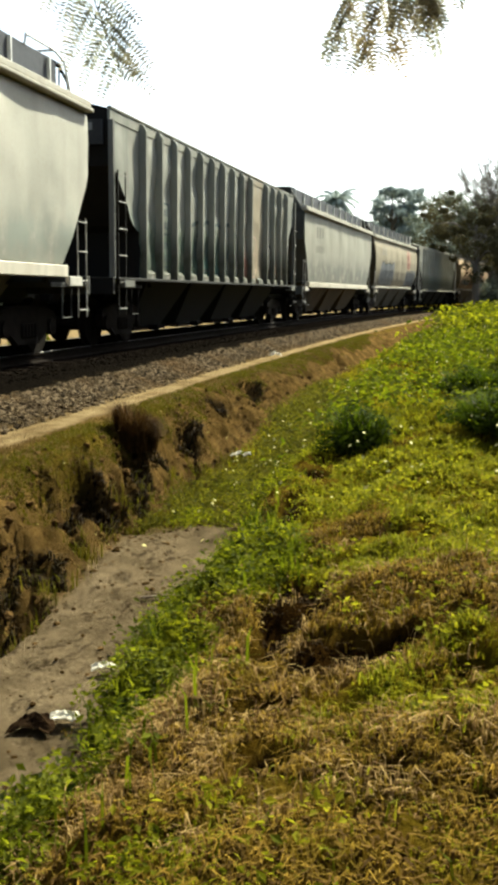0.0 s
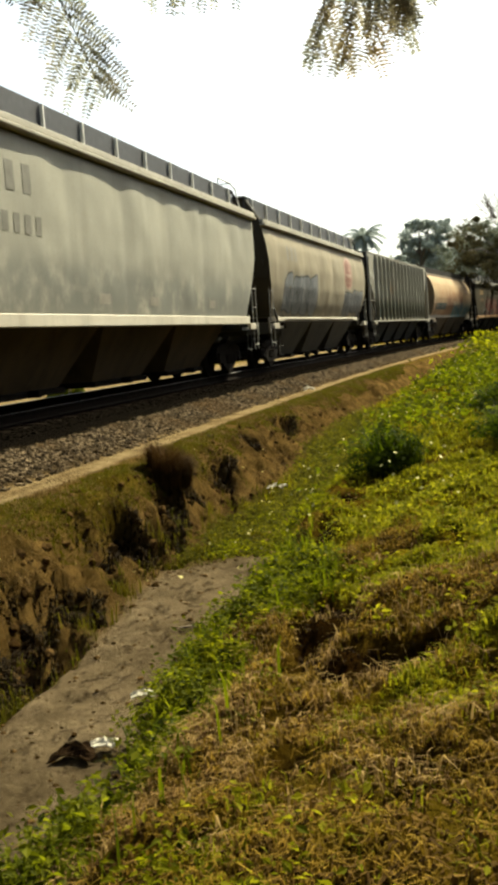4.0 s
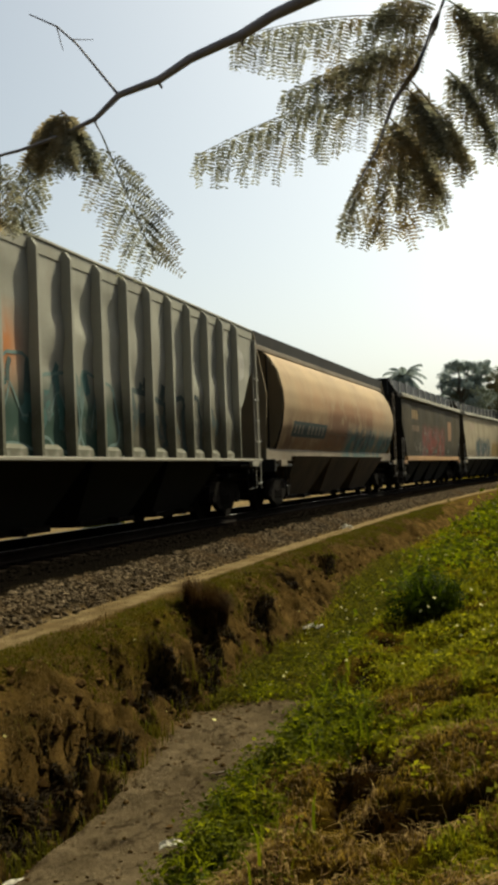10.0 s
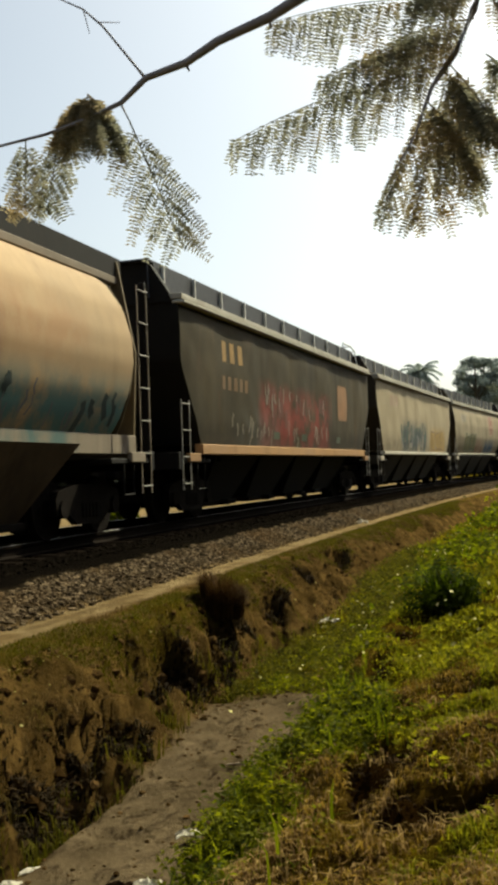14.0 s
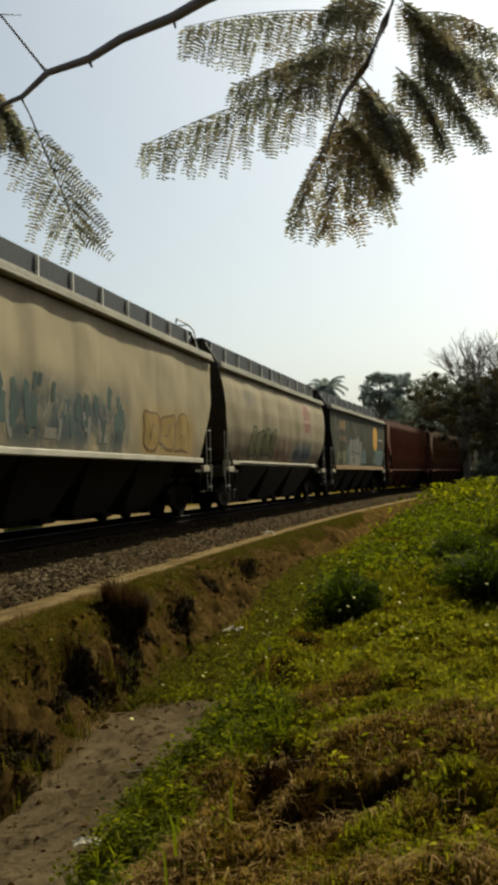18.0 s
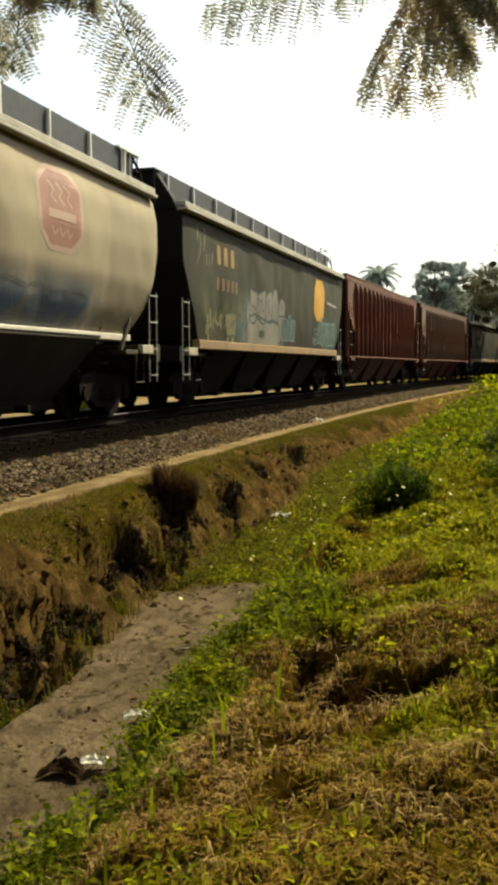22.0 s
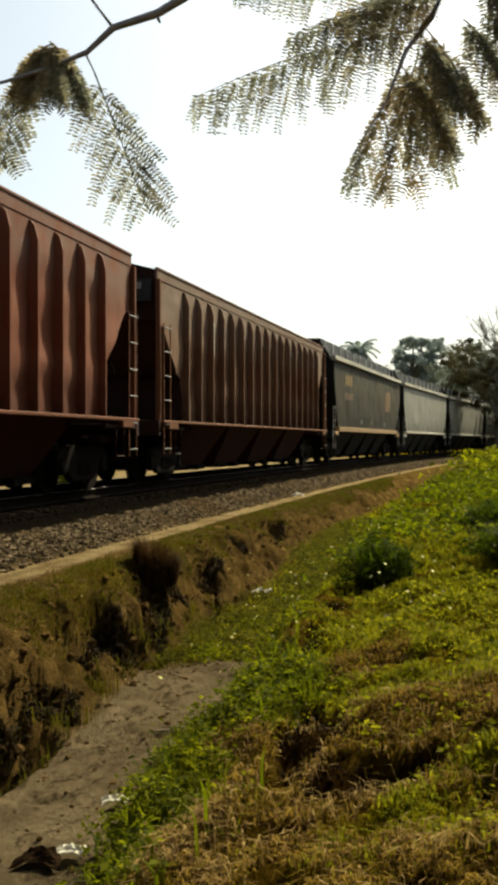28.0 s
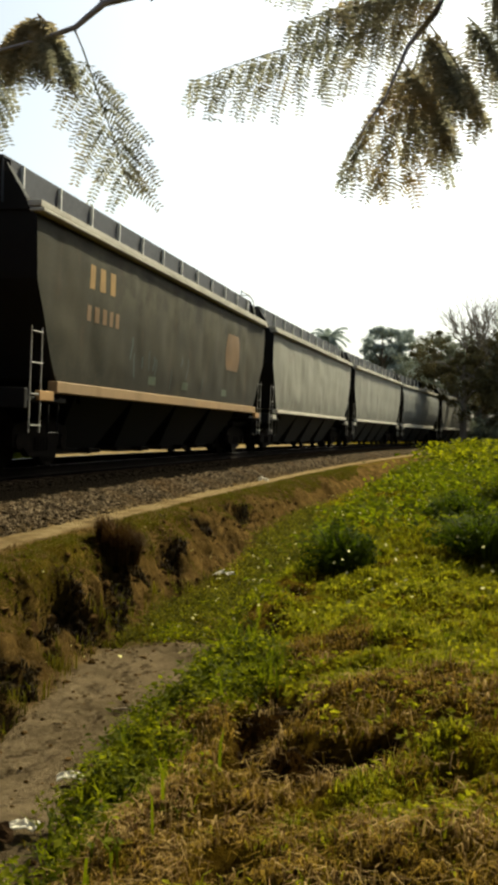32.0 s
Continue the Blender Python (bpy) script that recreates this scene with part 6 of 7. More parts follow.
def palm(x, y, h, label, seed, mat):
    r = random.Random(seed)
    th = tagged(new("palm_tree"), label, "palm tree")
    th.location = (x, y, ground_z(x, y))
    bm = bmesh.new()
    tube(bm, [(0, 0, -0.3), (0.1, 0, h * 0.5), (0, 0, h * 0.86)], [0.3, 0.22, 0.18], 8)
    part("trunk", bm, M_BARK, th)
    for k in range(24):
        a, up = k * 2.399, 1.05 - 1.7 * (k / 24) + r.uniform(-0.1, 0.1)
        L = 3.3 * r.uniform(0.85, 1.1)
        pts = []
        d = Vector((math.cos(a) * math.cos(up), math.sin(a) * math.cos(up), math.sin(up)))
        q = Vector((0, 0, h * 0.86))
        for i in range(9):
            pts.append(q.copy())
            q = q + d * L / 8
            d = (d + Vector((0, 0, -0.16))).normalized()
        bm = bmesh.new()
        tube(bm, pts, [0.04] * 8 + [0.01], 4, False)
        for i in range(1, 9):
            for sgn in (-1, 1):
                for o in (0, 0.5):
                    c = pts[i].lerp(pts[i - 1], o)
                    d = (pts[i] - pts[i - 1]).normalized()
                    lat = d.cross(Vector((0, 0, 1))).normalized() * sgn
                    tip = c + lat * 0.75 + d * 0.35 + Vector((0, 0, -0.45))
                    w = d * 0.16
                    bm.faces.new([bm.verts.new(c - w), bm.verts.new(c + w), bm.verts.new(tip)])
        part("frond", bm, mat, th)
    return th


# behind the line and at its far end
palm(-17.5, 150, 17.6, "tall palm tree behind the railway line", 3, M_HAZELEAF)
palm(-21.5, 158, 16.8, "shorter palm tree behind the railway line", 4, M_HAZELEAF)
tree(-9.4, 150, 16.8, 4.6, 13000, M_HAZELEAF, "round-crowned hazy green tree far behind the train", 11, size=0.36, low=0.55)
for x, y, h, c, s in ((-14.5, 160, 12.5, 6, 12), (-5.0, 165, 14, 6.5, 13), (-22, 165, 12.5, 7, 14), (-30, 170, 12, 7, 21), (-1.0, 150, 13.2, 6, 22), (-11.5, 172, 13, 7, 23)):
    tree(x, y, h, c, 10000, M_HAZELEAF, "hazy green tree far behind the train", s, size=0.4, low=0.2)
for x, y, h, c, s in ((3.5, 140, 14.5, 6, 15), (0.9, 112, 10.8, 4.5, 16), (3.6, 104, 11.2, 4.5, 19), (5.4, 95, 10, 4.3, 17), (9, 92, 11, 5, 18), (8.2, 104, 12, 5, 20), (13, 96, 11, 5.5, 24)):
    tree(x, y, h, c, 12000, M_TREELEAF, "dark dense tree beside the railway bend", s, size=0.27, low=0.08)
tree(1.5, 82, 9.8, 4.3, 17000, M_BROWNLEAF, "dense brownish-green tree at the railway bend", 31, size=0.2, low=0.3)
tree(7.5, 80, 8.6, 4.0, 14000, M_BROWNLEAF, "dense brownish-green tree at the railway bend", 32, size=0.2, low=0.25)
bare_tree(3.2, 86, 13, "leafless pale tree at the railway bend", 5)
bare_tree(6.2, 84, 12, "leafless pale tree at the railway bend", 6)
for x, y, r, h in ((2.9, 83, 2.0, 2.6), (5.5, 80, 2.2, 2.4), (8.5, 78, 2.4, 2.6), (4.2, 90, 2.4, 3.4)):
    shrub(x, y, r, h, 1600, M_TREELEAF, "dark undergrowth below the trees", 0.4, "bush", "undergrowth_bush")

# ---- the tree that hangs over the camera ----
canopy = tagged(new("feathery_tree"), "overhanging tree branch with feathery green leaves and grey bark", "tree")
bm = bmesh.new()
tz = ground_z(2.6, 1.4)
tube(bm, [(2.6, 1.4, tz - 0.1), (2.5, 1.5, 0.6), (2.35, 1.75, 1.7), (2.0, 2.2, 2.7)], [0.16, 0.14, 0.11, 0.08], 10)
part("trunk", bm, M_BARK, canopy)
bm = bmesh.new()
tube(bm, [(2.0, 2.2, 2.7), (1.1, 2.6, 2.86), (0.3, 2.8, 2.75)] + [(-0.314, 2.853, 2.441), (-0.402, 2.843, 2.416), (-0.511, 2.833, 2.397), (-0.654, 2.813, 2.344), (-0.75, 2.793, 2.29), (-0.9, 2.763, 2.231), (-0.994, 2.743, 2.173), (-1.116, 2.723, 2.137), (-1.191, 2.713, 2.071), (-1.302, 2.693, 2.027), (-1.417, 2.663, 1.989), (-1.608, 2.613, 1.948)],
     [0.07, 0.055, 0.03, 0.023, 0.021, 0.02, 0.0175, 0.016, 0.014, 0.0125, 0.0105, 0.008, 0.0065, 0.005, 0.004], 8)
for p, q in (((-0.994, 2.743, 2.166), (-0.986, 2.743, 2.147)), ((-0.75, 2.793, 2.283), (-0.745, 2.793, 2.256))):
    # buds where twigs have broken off
    tube(bm, [p, q], [0.006, 0.003], 5)
tube(bm, [(-1.116, 2.723, 2.137), (-1.137, 2.723, 2.165), (-1.239, 2.703, 2.304), (-1.297, 2.693, 2.361), (-1.376, 2.673, 2.402)], [0.006, 0.0042, 0.0034, 0.003, 0.002], 5)
tube(bm, [(-1.297, 2.693, 2.361), (-1.278, 2.693, 2.283)], [0.0022, 0.001], 4)
tube(bm, [(-1.251, 2.703, 2.318), (-1.179, 2.693, 2.302)], [0.002, 0.001], 4)
tube(bm, [(-1.192, 2.713, 2.064), (-1.168, 2.713, 2.013)], [0.0035, 0.002], 4)
BRANCH = part("branch", bm, M_TWIG, canopy, "smooth grey bent branch", True)
bm = bmesh.new()
tube(bm, [(0.9, 2.66, 2.84), (0.5, 2.8, 2.7)] + [(-0.017, 2.901, 2.542), (-0.084, 2.941, 2.419), (-0.137, 2.951, 2.302), (-0.194, 2.951, 2.184), (-0.266, 2.941, 2.088), (-0.32, 2.931, 1.948), (-0.412, 2.921, 1.8)], [0.034, 0.026, 0.018, 0.015, 0.012, 0.01, 0.007, 0.004, 0.002], 6)
BRANCH.location = (0.008, 0, -0.01)
SPRAY = part("branch", bm, M_TWIG, canopy, "leafy side branch", True)


def feather(base, tip, arch, pinna, pairs, down, seed, curl=0.0):
    """A twice-feathered leaf: a bowed stalk, hanging side stalks, and combs of narrow leaflets on each."""
    r = np.random.default_rng(seed)
    b, t = np.array(base), np.array(tip)
    d = t - b
    ahead = d / np.linalg.norm(d)
    face = np.array([0.25, -0.97, 0.1])
    lat = np.cross(face, ahead)
    lat /= np.linalg.norm(lat)

    def spine(f):
        return b + d * f + np.array([0, 0, arch * math.sin(f * math.pi)]) + face * curl * f * f

    bm = bmesh.new()
    tube(bm, [Vector(spine(f)) for f in np.linspace(0, 1, 9)], [0.0026 - 0.0016 * f for f in np.linspace(0, 1, 9)], 4, False)
    P, A, N, S = [], [], [], []
    for k in range(pairs):
        f = 0.06 + 0.94 * (k + 0.5) / pairs
        for sgn in (-1, 1):
            c = spine(min(1, f + 0.012 * sgn))
            ln = pinna * (0.45 + 0.75 * math.sin(math.pi * (0.22 + 0.74 * f))) * r.uniform(0.65, 1.15)
            q = lat * sgn * (1 - 0.75 * down) + ahead * (0.5 - 0.25 * down) + np.array([0, 0, -1.0]) * down + r.normal(0, 0.09, 3)
            q /= np.linalg.norm(q)
            nrm = face + r.normal(0, 0.3, 3)
            path = []
            p = c.copy()
            step = 0.0102
            for j in range(int(ln / step)):
                path.append(p.copy())
                p = p + q * step
                q = q + np.array([0, 0, -0.022])
                q /= np.linalg.norm(q)
                w = np.cross(q, nrm)
                w /= np.linalg.norm(w)
                g = j * step / ln
                if r.random() < 0.05:
                    continue
                for s2 in (-1, 1):
                    ax = w * s2 * 0.93 + q * 0.32 + r.normal(0, 0.07, 3)
                    P.append(p)
                    A.append(ax / np.linalg.norm(ax))
                    N.append(nrm + r.normal(0, 0.2, 3))
                    S.append((0.025 - 0.009 * g) * (0.85 + 0.3 * r.random()))
            tube(bm, [Vector(path[i]) for i in sorted({0, len(path) // 2, len(path) - 1})], 0.0009, 3, False)
    me = finish(bm, "leaf", M_TWIG)
    sv = np.array([v.co for v in me.vertices])
    sf = [list(p.vertices) for p in me.polygons]
    bpy.data.meshes.remove(me)
    ctr, ax, sz = np.array(P), np.array(A), np.array(S)[:, None]
    side = np.cross(ax, np.array(N))
    side /= np.linalg.norm(side, axis=1)[:, None]
    lv = np.stack([ctr, ctr + ax * sz * 0.45 + side * sz * 0.17, ctr + ax * sz, ctr + ax * sz * 0.45 - side * sz * 0.17], 1).reshape(-1, 3)
    lf = len(sv) + np.arange(len(P))[:, None] * 4 + np.arange(4)
    return mesh_np("leaf", np.concatenate([sv, lv]), [np.array(sf), lf], M_FROND)


# base, tip, bow, side stalk, pairs, droop
BRANCH_LEAVES = [
    ((-1.168, 2.713, 2.013), (-1.016, 2.713, 1.632), 0.0, 0.16, 14, 0.45),
    ((-1.289, 2.713, 2.104), (-1.412, 2.713, 1.988), 0.03, 0.1, 17, 0.85),
    ((-1.302, 2.713, 2.111), (-1.193, 2.713, 1.929), 0.03, 0.11, 17, 0.85),
    ((-1.304, 2.733, 2.113), (-1.248, 2.633, 1.925), 0.03, 0.11, 15, 0.8),
    ((-1.322, 2.723, 2.094), (-1.35, 2.673, 1.933), 0.02, 0.1, 14, 0.8),
    ((-1.396, 2.713, 2.0), (-1.442, 2.713, 1.781), 0.0, 0.1, 12, 0.5),
    ((-1.511, 2.713, 2.001), (-1.518, 2.713, 1.789), 0.0, 0.1, 12, 0.5),
]
SPRAY_LEAVES = [
    ((-0.141, 2.951, 2.329), (-0.741, 2.921, 2.349), 0.03, 0.16, 20, 0.95),
    ((-0.227, 2.951, 2.15), (-0.877, 2.921, 1.998), 0.03, 0.17, 20, 0.95),
    ((-0.071, 2.951, 2.231), (0.213, 2.921, 2.108), 0.02, 0.13, 14, 0.9),
    ((-0.171, 2.951, 2.246), (-0.587, 2.921, 2.156), 0.02, 0.15, 18, 0.95),
    ((-0.138, 2.991, 2.293), (-0.451, 2.971, 2.227), 0.02, 0.14, 15, 0.9),
    ((-0.274, 2.951, 2.061), (-0.425, 2.921, 1.724), 0.0, 0.13, 12, 0.8),
    ((-0.23, 2.951, 2.09), (-0.331, 2.921, 1.7), 0.0, 0.13, 12, 0.8),
    ((-0.195, 2.951, 2.102), (-0.247, 2.921, 1.713), 0.0, 0.13, 12, 0.8),
    ((-0.161, 2.951, 2.106), (-0.158, 2.921, 1.762), 0.0, 0.13, 11, 0.85),
]
SPRAY_BACK_LEAVES = [
    ((-0.108, 2.951, 2.167), (0.019, 2.921, 1.926), 0.04, 0.13, 16, 0.9),
    ((-0.057, 2.951, 2.177), (0.123, 2.921, 1.929), 0.04, 0.13, 16, 0.9),
    ((-0.083, 2.951, 2.319), (0.203, 2.921, 2.201), 0.04, 0.13, 16, 0.9),
    ((-0.133, 2.991, 2.381), (-0.303, 2.971, 2.382), 0.03, 0.12, 15, 0.85),
    ((-0.207, 2.921, 2.136), (-0.055, 2.881, 1.864), 0.02, 0.13, 16, 0.85),
    ((-0.278, 2.901, 2.035), (-0.138, 2.861, 1.802), 0.02, 0.14, 16, 0.85),
    ((-0.034, 2.971, 2.32), (0.164, 2.971, 2.067), 0.03, 0.14, 17, 0.9),
    ((-0.223, 2.901, 2.113), (-0.114, 2.841, 1.909), 0.02, 0.13, 16, 0.85),
    ((-0.097, 2.971, 2.383), (0.058, 2.951, 2.194), 0.02, 0.13, 16, 0.9),
]
for rows, limb, seed in ((BRANCH_LEAVES, BRANCH, 40), (SPRAY_LEAVES, SPRAY, 60), (SPRAY_BACK_LEAVES, SPRAY, 80)):
    for i, (b, t, bow, pn, pr, dn) in enumerate(rows):
        part("leaf", feather(b, t, bow, pn, pr, dn, seed + i), None, limb)

# ---- stones, clods and litter ----


def lumps(name, p, size, mat, label, category, squash=0.7, seed=3):
    """Many small angular stones in one mesh."""
    r = np.random.default_rng(seed)
    g = (1 + 5 ** 0.5) / 2
    ico = np.array([(-1, g, 0), (1, g, 0), (-1, -g, 0), (1, -g, 0), (0, -1, g), (0, 1, g), (0, -1, -g), (0, 1, -g), (g, 0, -1), (g, 0, 1), (-g, 0, -1), (-g, 0, 1)]) / 1.9
    tri = np.array([(0, 11, 5), (0, 5, 1), (0, 1, 7), (0, 7, 10), (0, 10, 11), (1, 5, 9), (5, 11, 4), (11, 10, 2), (10, 7, 6), (7, 1, 8), (3, 9, 4), (3, 4, 2), (3, 2, 6), (3, 6, 8), (3, 8, 9), (4, 9, 5), (2, 4, 11), (6, 2, 10), (8, 6, 7), (9, 8, 1)])
    n = len(p)
    v = ico[None] * (0.65 + 0.6 * r.random((n, 12, 1)))
    q = r.normal(0, 1, (n, 3, 3))
    q, _ = np.linalg.qr(q)
    v = np.einsum("nij,nkj->nki", q, v) * (size * np.ones(n))[:, None, None] * 0.5 * [1, 1, squash]
    v = v + p[:, None, :]
    f = (np.arange(n)[:, None, None] * 12 + tri[None]).reshape(-1, 3)
    return stuff(name, v, [f], mat, label, category)


def on_land(n, y0, y1, u0, u1, power, sink=0.0):
    u, y = scatter(n, y0, y1, u0, u1, power)
    z, c = land(u, y)
    return np.stack([u + curve(y), y, z - sink], -1), u, y, c


_p, _u, _y, _c = on_land(30000, 6, 75, -6.05, -4.98, 1.6)
_p = _p[(RNG.random(len(_p)) < np.clip(1.1 - 0.75 * smooth(-5.5, -5.0, _u), 0, 1)) & (RNG.random(len(_p)) > _c["oil"])]
lumps("ballast", _p, 0.026 + 0.05 * RNG.random(len(_p)) ** 1.8 + _p[:, 1] * 0.0005, M_STONE, "grey-brown crushed stone ballast along the track", "ballast")
# the nearest stones lie loose, one by one
STONES = []
for k in range(7):
    r = random.Random(300 + k)
    bm = bmesh.new()
    bmesh.ops.create_icosphere(bm, subdivisions=1, radius=0.5)
    for v in bm.verts:
        v.co = Vector((v.co.x * r.uniform(0.8, 1.2), v.co.y * r.uniform(0.6, 1.0), v.co.z * r.uniform(0.5, 0.8))) * r.uniform(0.8, 1.15)
    STONES.append(finish(bm, "ballast_stone", M_STONEPIECE))
_p, _u, _y, _c = on_land(290, 7.5, 14, -5.6, -4.95, 1.0)
for k, p in enumerate(_p):
    o = part("ballast_stone", STONES[k % 7], None, track)
    size = 0.045 + 0.045 * RNG.random()
    o.location, o.scale, o.rotation_euler = p + [0, 0, 0.2 * size], (size, size, size), tuple(0.5 * RNG.random(2)) + (6.28 * RNG.random(),)
_p, _u, _y, _c = on_land(14000, -5, 80, -10.4, -5.95, 1.3)
_p = _p[RNG.random(len(_p)) < _c["oil"]]
lumps("track_ballast", _p, 0.05 + 0.05 * RNG.random(len(_p)), M_SHADESTONE, "oil-blackened stone ballast between the sleepers", "ballast")
_p, _u, _y, _c = on_land(3600, 3, 24, -4.25, -3.1, 1.5, 0.016)
lumps("soil_clods", _p, (0.018 + 0.1 * RNG.random(len(_p)) ** 4) * (1 + 1.3 * hollows(_u, _y)), M_CLOD, "crumbled dark soil clods on the ditch bank", "soil", 0.8, 5)
_p, _u, _y, _c = on_land(560, 3, 11, -3.3, -2.0, 1.2)
lumps("ditch_pebbles", _p, 0.01 + 0.05 * RNG.random(len(_p)) ** 2, M_CLOD, "small dark pebbles on the ditch mud", "pebbles", 0.6, 6)


_p, _u, _y, _c = on_land(110, 4.5, 16, -4.3, -3.2, 1.3)
lumps("pale_scraps", _p, 0.012 + 0.022 * RNG.random(len(_p)) ** 2, M_FLOWER, "tiny pale scraps and stones on the earth bank", "scraps", 0.6, 9)


def litter(name, x, y, w, l, h, mat, label, turn=0.0, seed=1, lift=0.0):
    """A crumpled scrap lying on the ground."""
    r = np.random.default_rng(seed)
    n = 13
    gx, gy = np.meshgrid(np.linspace(-0.5, 0.5, n), np.linspace(-0.5, 0.5, n))
    edge = 0.55 + 0.9 * fbm(gx * 2.5 + seed, gy * 2.5, seed, 3)
    fold = fbm(gx * 4 + seed, gy * 4 + 2 * seed, seed + 5, 3)
    z = h * 1.6 * fold * (1.1 - 1.9 * (gx ** 2 + gy ** 2)) + 0.005 + 0.06 * h * r.random((n, n))
    v = np.stack([gx * w * edge, gy * l * edge, z], -1).reshape(-1, 3)
    k = np.arange(n * n).reshape(n, n)
    f = np.stack([k[:-1, :-1], k[:-1, 1:], k[1:, 1:], k[1:, :-1]], -1).reshape(-1, 4)
    me = mesh_np(name, v, [f], mat)
    ob = tagged(new(name, me), label, "litter")
    ob.location, ob.rotation_euler = (x, y, ground_z(x, y) + lift), (0, 0, turn)
    mod = ob.modifiers.new("thickness", "SOLIDIFY")
    mod.thickness = 0.006
    return ob


litter("plastic_bag", -3.02, 14.0, 0.26, 0.14, 0.07, M_WASTE, "crumpled white plastic bag in the ditch grass", 0.2, 1, 0.05)
litter("plastic_scrap", -4.35, 24.4, 0.3, 0.16, 0.1, M_WASTE, "white plastic scrap on the ditch bank", 0.6, 2, 0.03)
litter("plastic_scrap", -3.24, 9.8, 0.13, 0.08, 0.05, M_WASTE, "white plastic scrap at the edge of the mud", 0.3, 3, 0.02)
litter("plastic_scrap", -3.06, 5.5, 0.14, 0.1, 0.03, M_WASTE, "flat white scrap lying on the ditch mud", 0.3, 4, 0.005)
litter("plastic_scrap", -3.04, 5.2, 0.12, 0.06, 0.02, M_WASTE, "flat white scrap lying on the ditch mud", 0.1, 5, 0.005)
litter("plastic_scrap", -2.19, 5.2, 0.15, 0.09, 0.05, M_WASTE, "pale scrap beside dark cloth on the mud", 0.4, 6, 0.03)
litter("plastic_scrap", -2.22, 5.95, 0.17, 0.08, 0.04, M_WASTE, "white scrap at the edge of the weeds", 0.5, 8, 0.03)
litter("dark_cloth", -2.33, 5.08, 0.21, 0.15, 0.075, M_DARKWASTE, "sodden dark cloth on the ditch mud", 0.2, 7, 0.0)
bm = bmesh.new()
tube(bm, [(-0.13, 0, 0), (0.0, 0.02, 0.012), (0.14, 0.01, 0.004)], [0.008, 0.01, 0.006], 6)
stick = tagged(new("stick", finish(bm, "stick", M_STICK)), "broken weathered stick lying on the ditch mud", "stick")
stick.location = (-2.35, 7.55, ground_z(-2.35, 7.55) + 0.012)

# plain unseen walls added to block sky light from the side and behind
M_WALL = plain("unseen wall render", (0.1, 0.09, 0.07), (0.15, 0.13, 0.1), 1.5, 0.9, 0, 0.4, 0.02)
for name, b in (("sky_blocker_east", (8.0, 8.4, -16, 52)), ("sky_blocker_south", (-22, 8.0, -16.4, -16))):
    bm = bmesh.new()
    box(bm, b[0], b[1], b[2], b[3], -1.2, 11.0)
    tagged(new(name, finish(bm, name, M_WALL)), "added unseen wall that blocks sky light", "wall", kind="structure")

# sleepers, last of the large pieces
bm = bmesh.new()
box(bm, -1.28, 1.28, -0.11, 0.11, -0.38, -0.172, 0.015)
SLEEPER = finish(bm, "sleeper", M_SLEEPER)
for k in range(240):
    y = -18 + 0.6 * k
    x, a = along(TRACK, y)
    s = part("sleeper", SLEEPER, None, track)
    s.location, s.rotation_euler = (x, y, 0), (0, 0, a)


def car_pose(start, length):
    """Where a car stands whose near coupler is that far ahead."""
    ya, yb = start + 2.25, start + length - 2.25
    xa, xb = TRACK + float(curve(ya)), TRACK + float(curve(yb))
    a = math.atan2(-(xb - xa), yb - ya)
    return pose(xa + 2.25 * math.sin(a), ya - 2.25 * math.cos(a), 0, 0, 0, math.degrees(a))


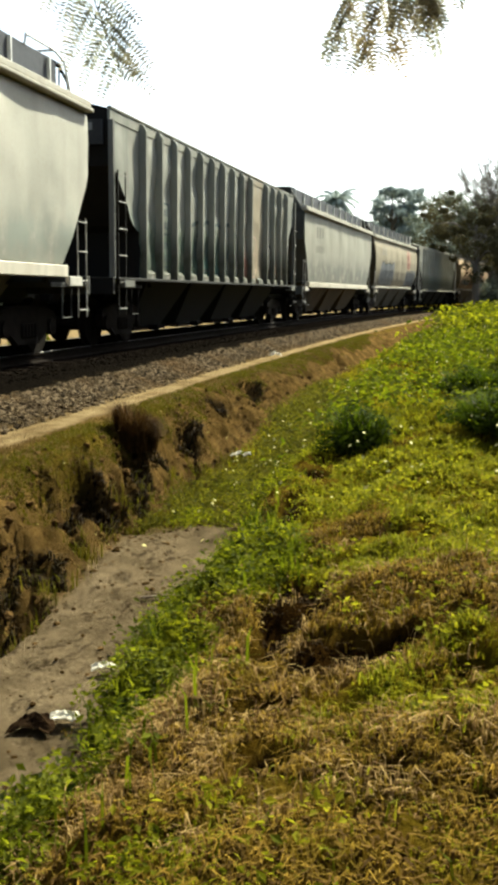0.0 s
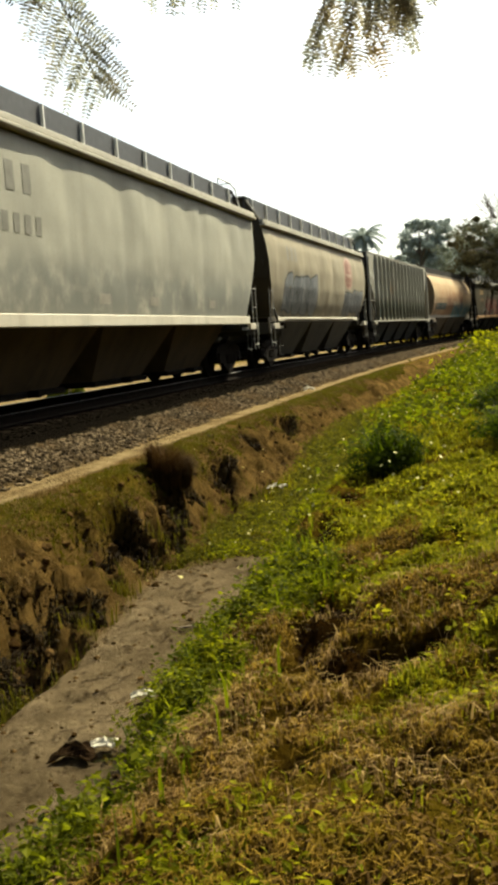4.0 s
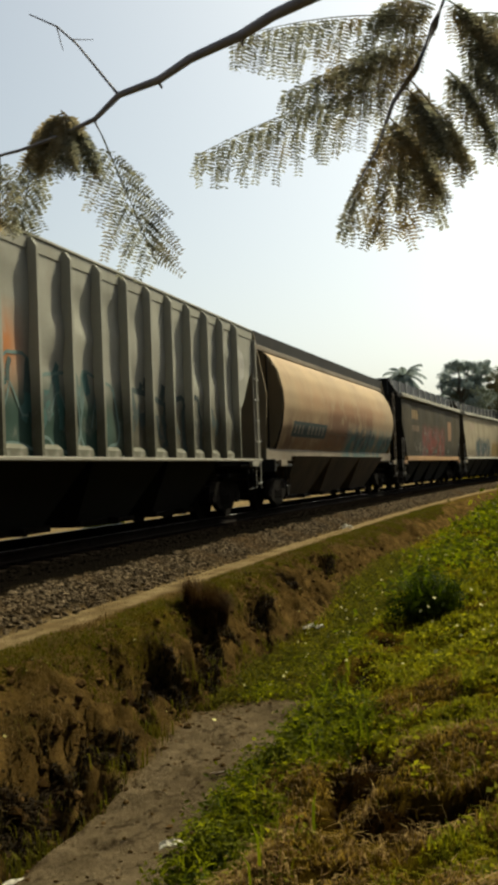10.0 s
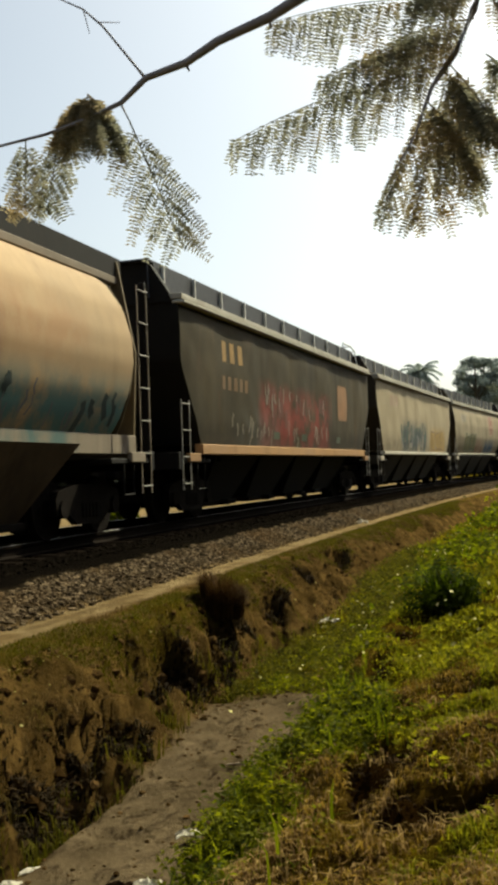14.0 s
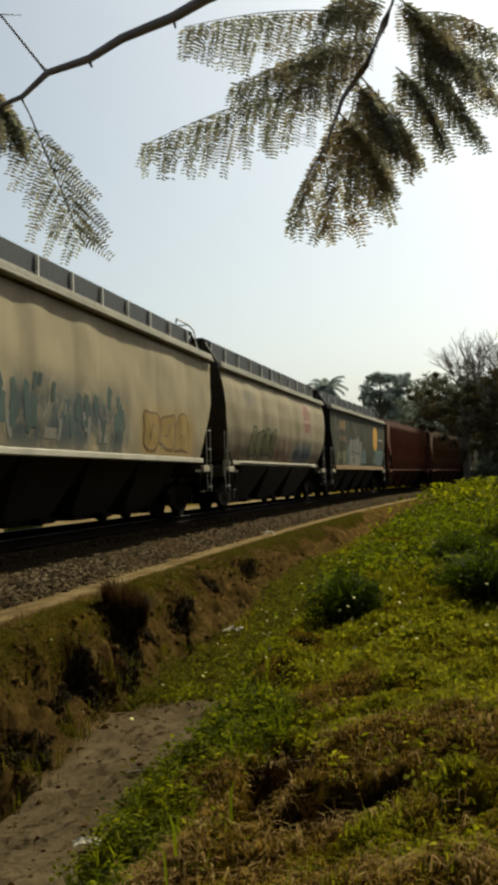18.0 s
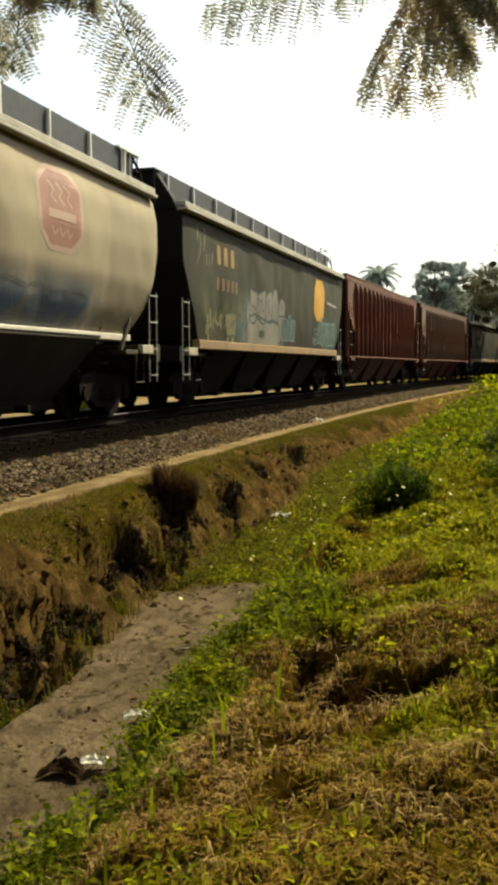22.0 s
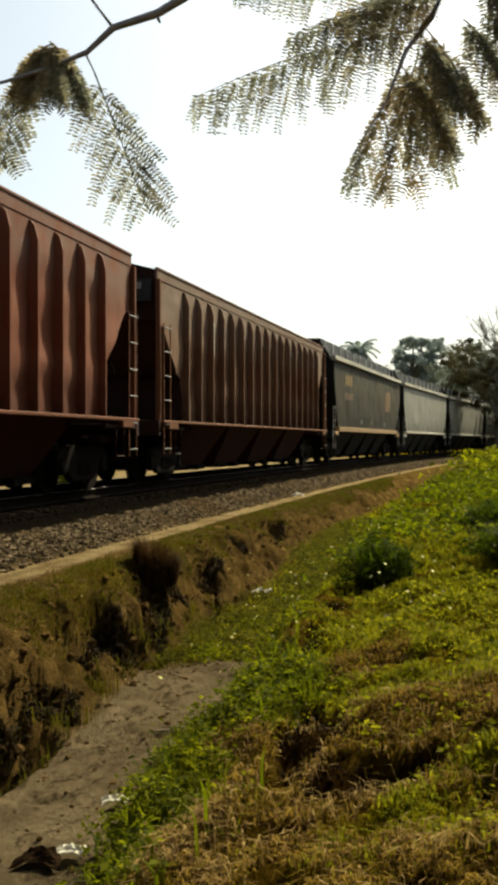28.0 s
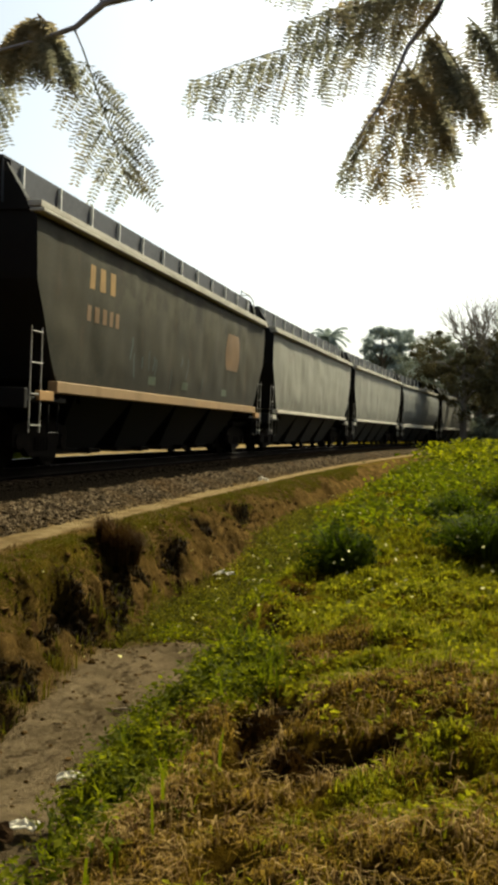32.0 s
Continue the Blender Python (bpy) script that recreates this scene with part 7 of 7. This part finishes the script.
# the wind in the branches: seconds and metres from rest
SWAY_BRANCH = [
    (0, 0.022, 0.005, 0.003), (0.5, 0.059, 0.005, -0.042), (1, 0.045, 0.008, -0.019), (1.5, 0.049, 0.010, -0.037), (2, 0.054, 0.011, -0.051), (2.5, 0.052, 0.011, -0.049),
    (3, 0.045, 0.010, -0.031), (3.5, 0.043, 0.010, -0.014), (4, 0.055, 0.010, -0.029), (4.5, 0.083, 0.011, -0.081), (6.5, 0.041, 0.008, -0.019), (7, 0.050, 0.013, 0.002),
    (7.5, 0.051, 0.014, -0.015), (8, 0.027, 0.008, -0.017), (8.5, 0.001, 0.001, -0.011), (9, 0.006, 0.002, -0.004), (9.5, 0.027, 0.007, -0.007), (10, 0.024, 0.007, -0.018),
    (10.5, 0.015, 0.004, -0.018), (11, 0.012, 0.003, -0.011), (11.5, 0.013, 0.003, -0.001), (12, 0.023, 0.006, 0.000), (12.5, 0.039, 0.010, -0.008), (13, 0.052, 0.014, -0.027),
    (13.5, 0.056, 0.016, -0.043), (14, 0.040, 0.012, -0.035), (14.5, 0.031, 0.009, -0.023), (15, 0.024, 0.007, -0.014), (15.5, 0.018, 0.005, -0.020), (17.5, 0.038, 0.013, -0.079),
    (18, 0.046, 0.013, -0.076), (18.5, 0.046, 0.012, -0.076), (19, 0.040, 0.010, -0.065), (19.5, 0.031, 0.008, -0.054), (20, 0.050, 0.014, -0.062), (20.5, 0.062, 0.015, -0.069),
    (21, 0.067, 0.014, -0.070), (21.5, 0.076, 0.015, -0.072), (22, 0.085, 0.015, -0.080), (22.5, 0.072, 0.010, -0.094), (23, 0.068, 0.009, -0.098), (23.5, 0.072, 0.010, -0.100),
    (24, 0.070, 0.012, -0.100), (24.5, 0.079, 0.015, -0.096), (25, 0.078, 0.014, -0.092), (25.5, 0.084, 0.016, -0.105), (27.5, 0.071, 0.017, -0.106), (28, 0.082, 0.018, -0.107),
    (28.5, 0.084, 0.018, -0.100), (29, 0.082, 0.017, -0.101), (29.5, 0.081, 0.017, -0.110), (30, 0.077, 0.015, -0.112), (30.5, 0.077, 0.015, -0.113), (31, 0.077, 0.014, -0.108),
    (31.5, 0.078, 0.013, -0.119), (32, 0.085, 0.014, -0.145),
]
SWAY_SPRAY = [
    (0, -0.040, -0.008, -0.001), (0.5, -0.017, -0.010, -0.041), (1, -0.008, -0.006, -0.030), (1.5, -0.006, -0.005, -0.044), (2, -0.005, -0.005, -0.054), (2.5, -0.010, -0.005, -0.048),
    (3, -0.007, -0.003, -0.030), (3.5, 0.005, 0.000, -0.020), (4, 0.014, -0.001, -0.043), (4.5, 0.011, -0.008, -0.096), (6.5, 0.0, 0.0, -0.02), (8, 0.025, 0.005, -0.02), (9, 0.000, 0.000, 0.000), (10, -0.036, -0.009, -0.029),
    (10.5, -0.034, -0.008, -0.033), (11, -0.035, -0.008, -0.029), (11.5, -0.037, -0.009, -0.014), (12, -0.030, -0.007, -0.019), (12.5, -0.014, -0.005, -0.030), (13, 0.002, -0.002, -0.048),
    (13.5, 0.007, 0.000, -0.067), (14, 0.004, 0.002, -0.055), (14.5, 0.000, 0.002, -0.038), (15, -0.007, -0.001, -0.026), (15.5, -0.014, -0.002, -0.030), (17.5, 0.019, 0.011, -0.101),
    (18, 0.033, 0.011, -0.109), (18.5, 0.030, 0.010, -0.101), (19, 0.024, 0.008, -0.096), (19.5, 0.016, 0.006, -0.083), (20, 0.024, 0.007, -0.081), (20.5, 0.019, 0.004, -0.078),
    (21, 0.018, 0.001, -0.084), (21.5, 0.031, 0.002, -0.098), (22, 0.034, -0.000, -0.118), (22.5, 0.037, -0.001, -0.131), (23, 0.034, -0.001, -0.128), (23.5, 0.039, 0.001, -0.127),
    (24, 0.035, 0.002, -0.122), (24.5, 0.044, 0.005, -0.129), (27.5, 0.027, 0.006, -0.126), (28, 0.025, 0.005, -0.115), (28.5, 0.029, 0.006, -0.111), (29, 0.033, 0.007, -0.118),
    (29.5, 0.027, 0.005, -0.125), (30, 0.027, 0.005, -0.123), (30.5, 0.028, 0.005, -0.121), (31, 0.029, 0.004, -0.121), (31.5, 0.036, 0.005, -0.135), (32, 0.048, 0.007, -0.158),
]


def motions():
    lead = 0.0
    for key, car in CARS.items():
        walk(car, [(t, car_pose(lead - rolled(t), LENGTHS[key])) for t in range(33)])
        lead += LENGTHS[key]
    for limb, rows in ((BRANCH, SWAY_BRANCH), (SPRAY, SWAY_SPRAY)):
        walk(limb, [(t, pose(x, y, z)) for t, x, y, z in rows])
    # one turning of a wheelset serves as the pattern for all of them
    for ws in WHEELS:
        home = ws.location.copy()
        walk(ws, [(k / 10, pose(*home, math.degrees(rolled(k / 10) / 0.46) % 360)) for k in range(321)])


motions()
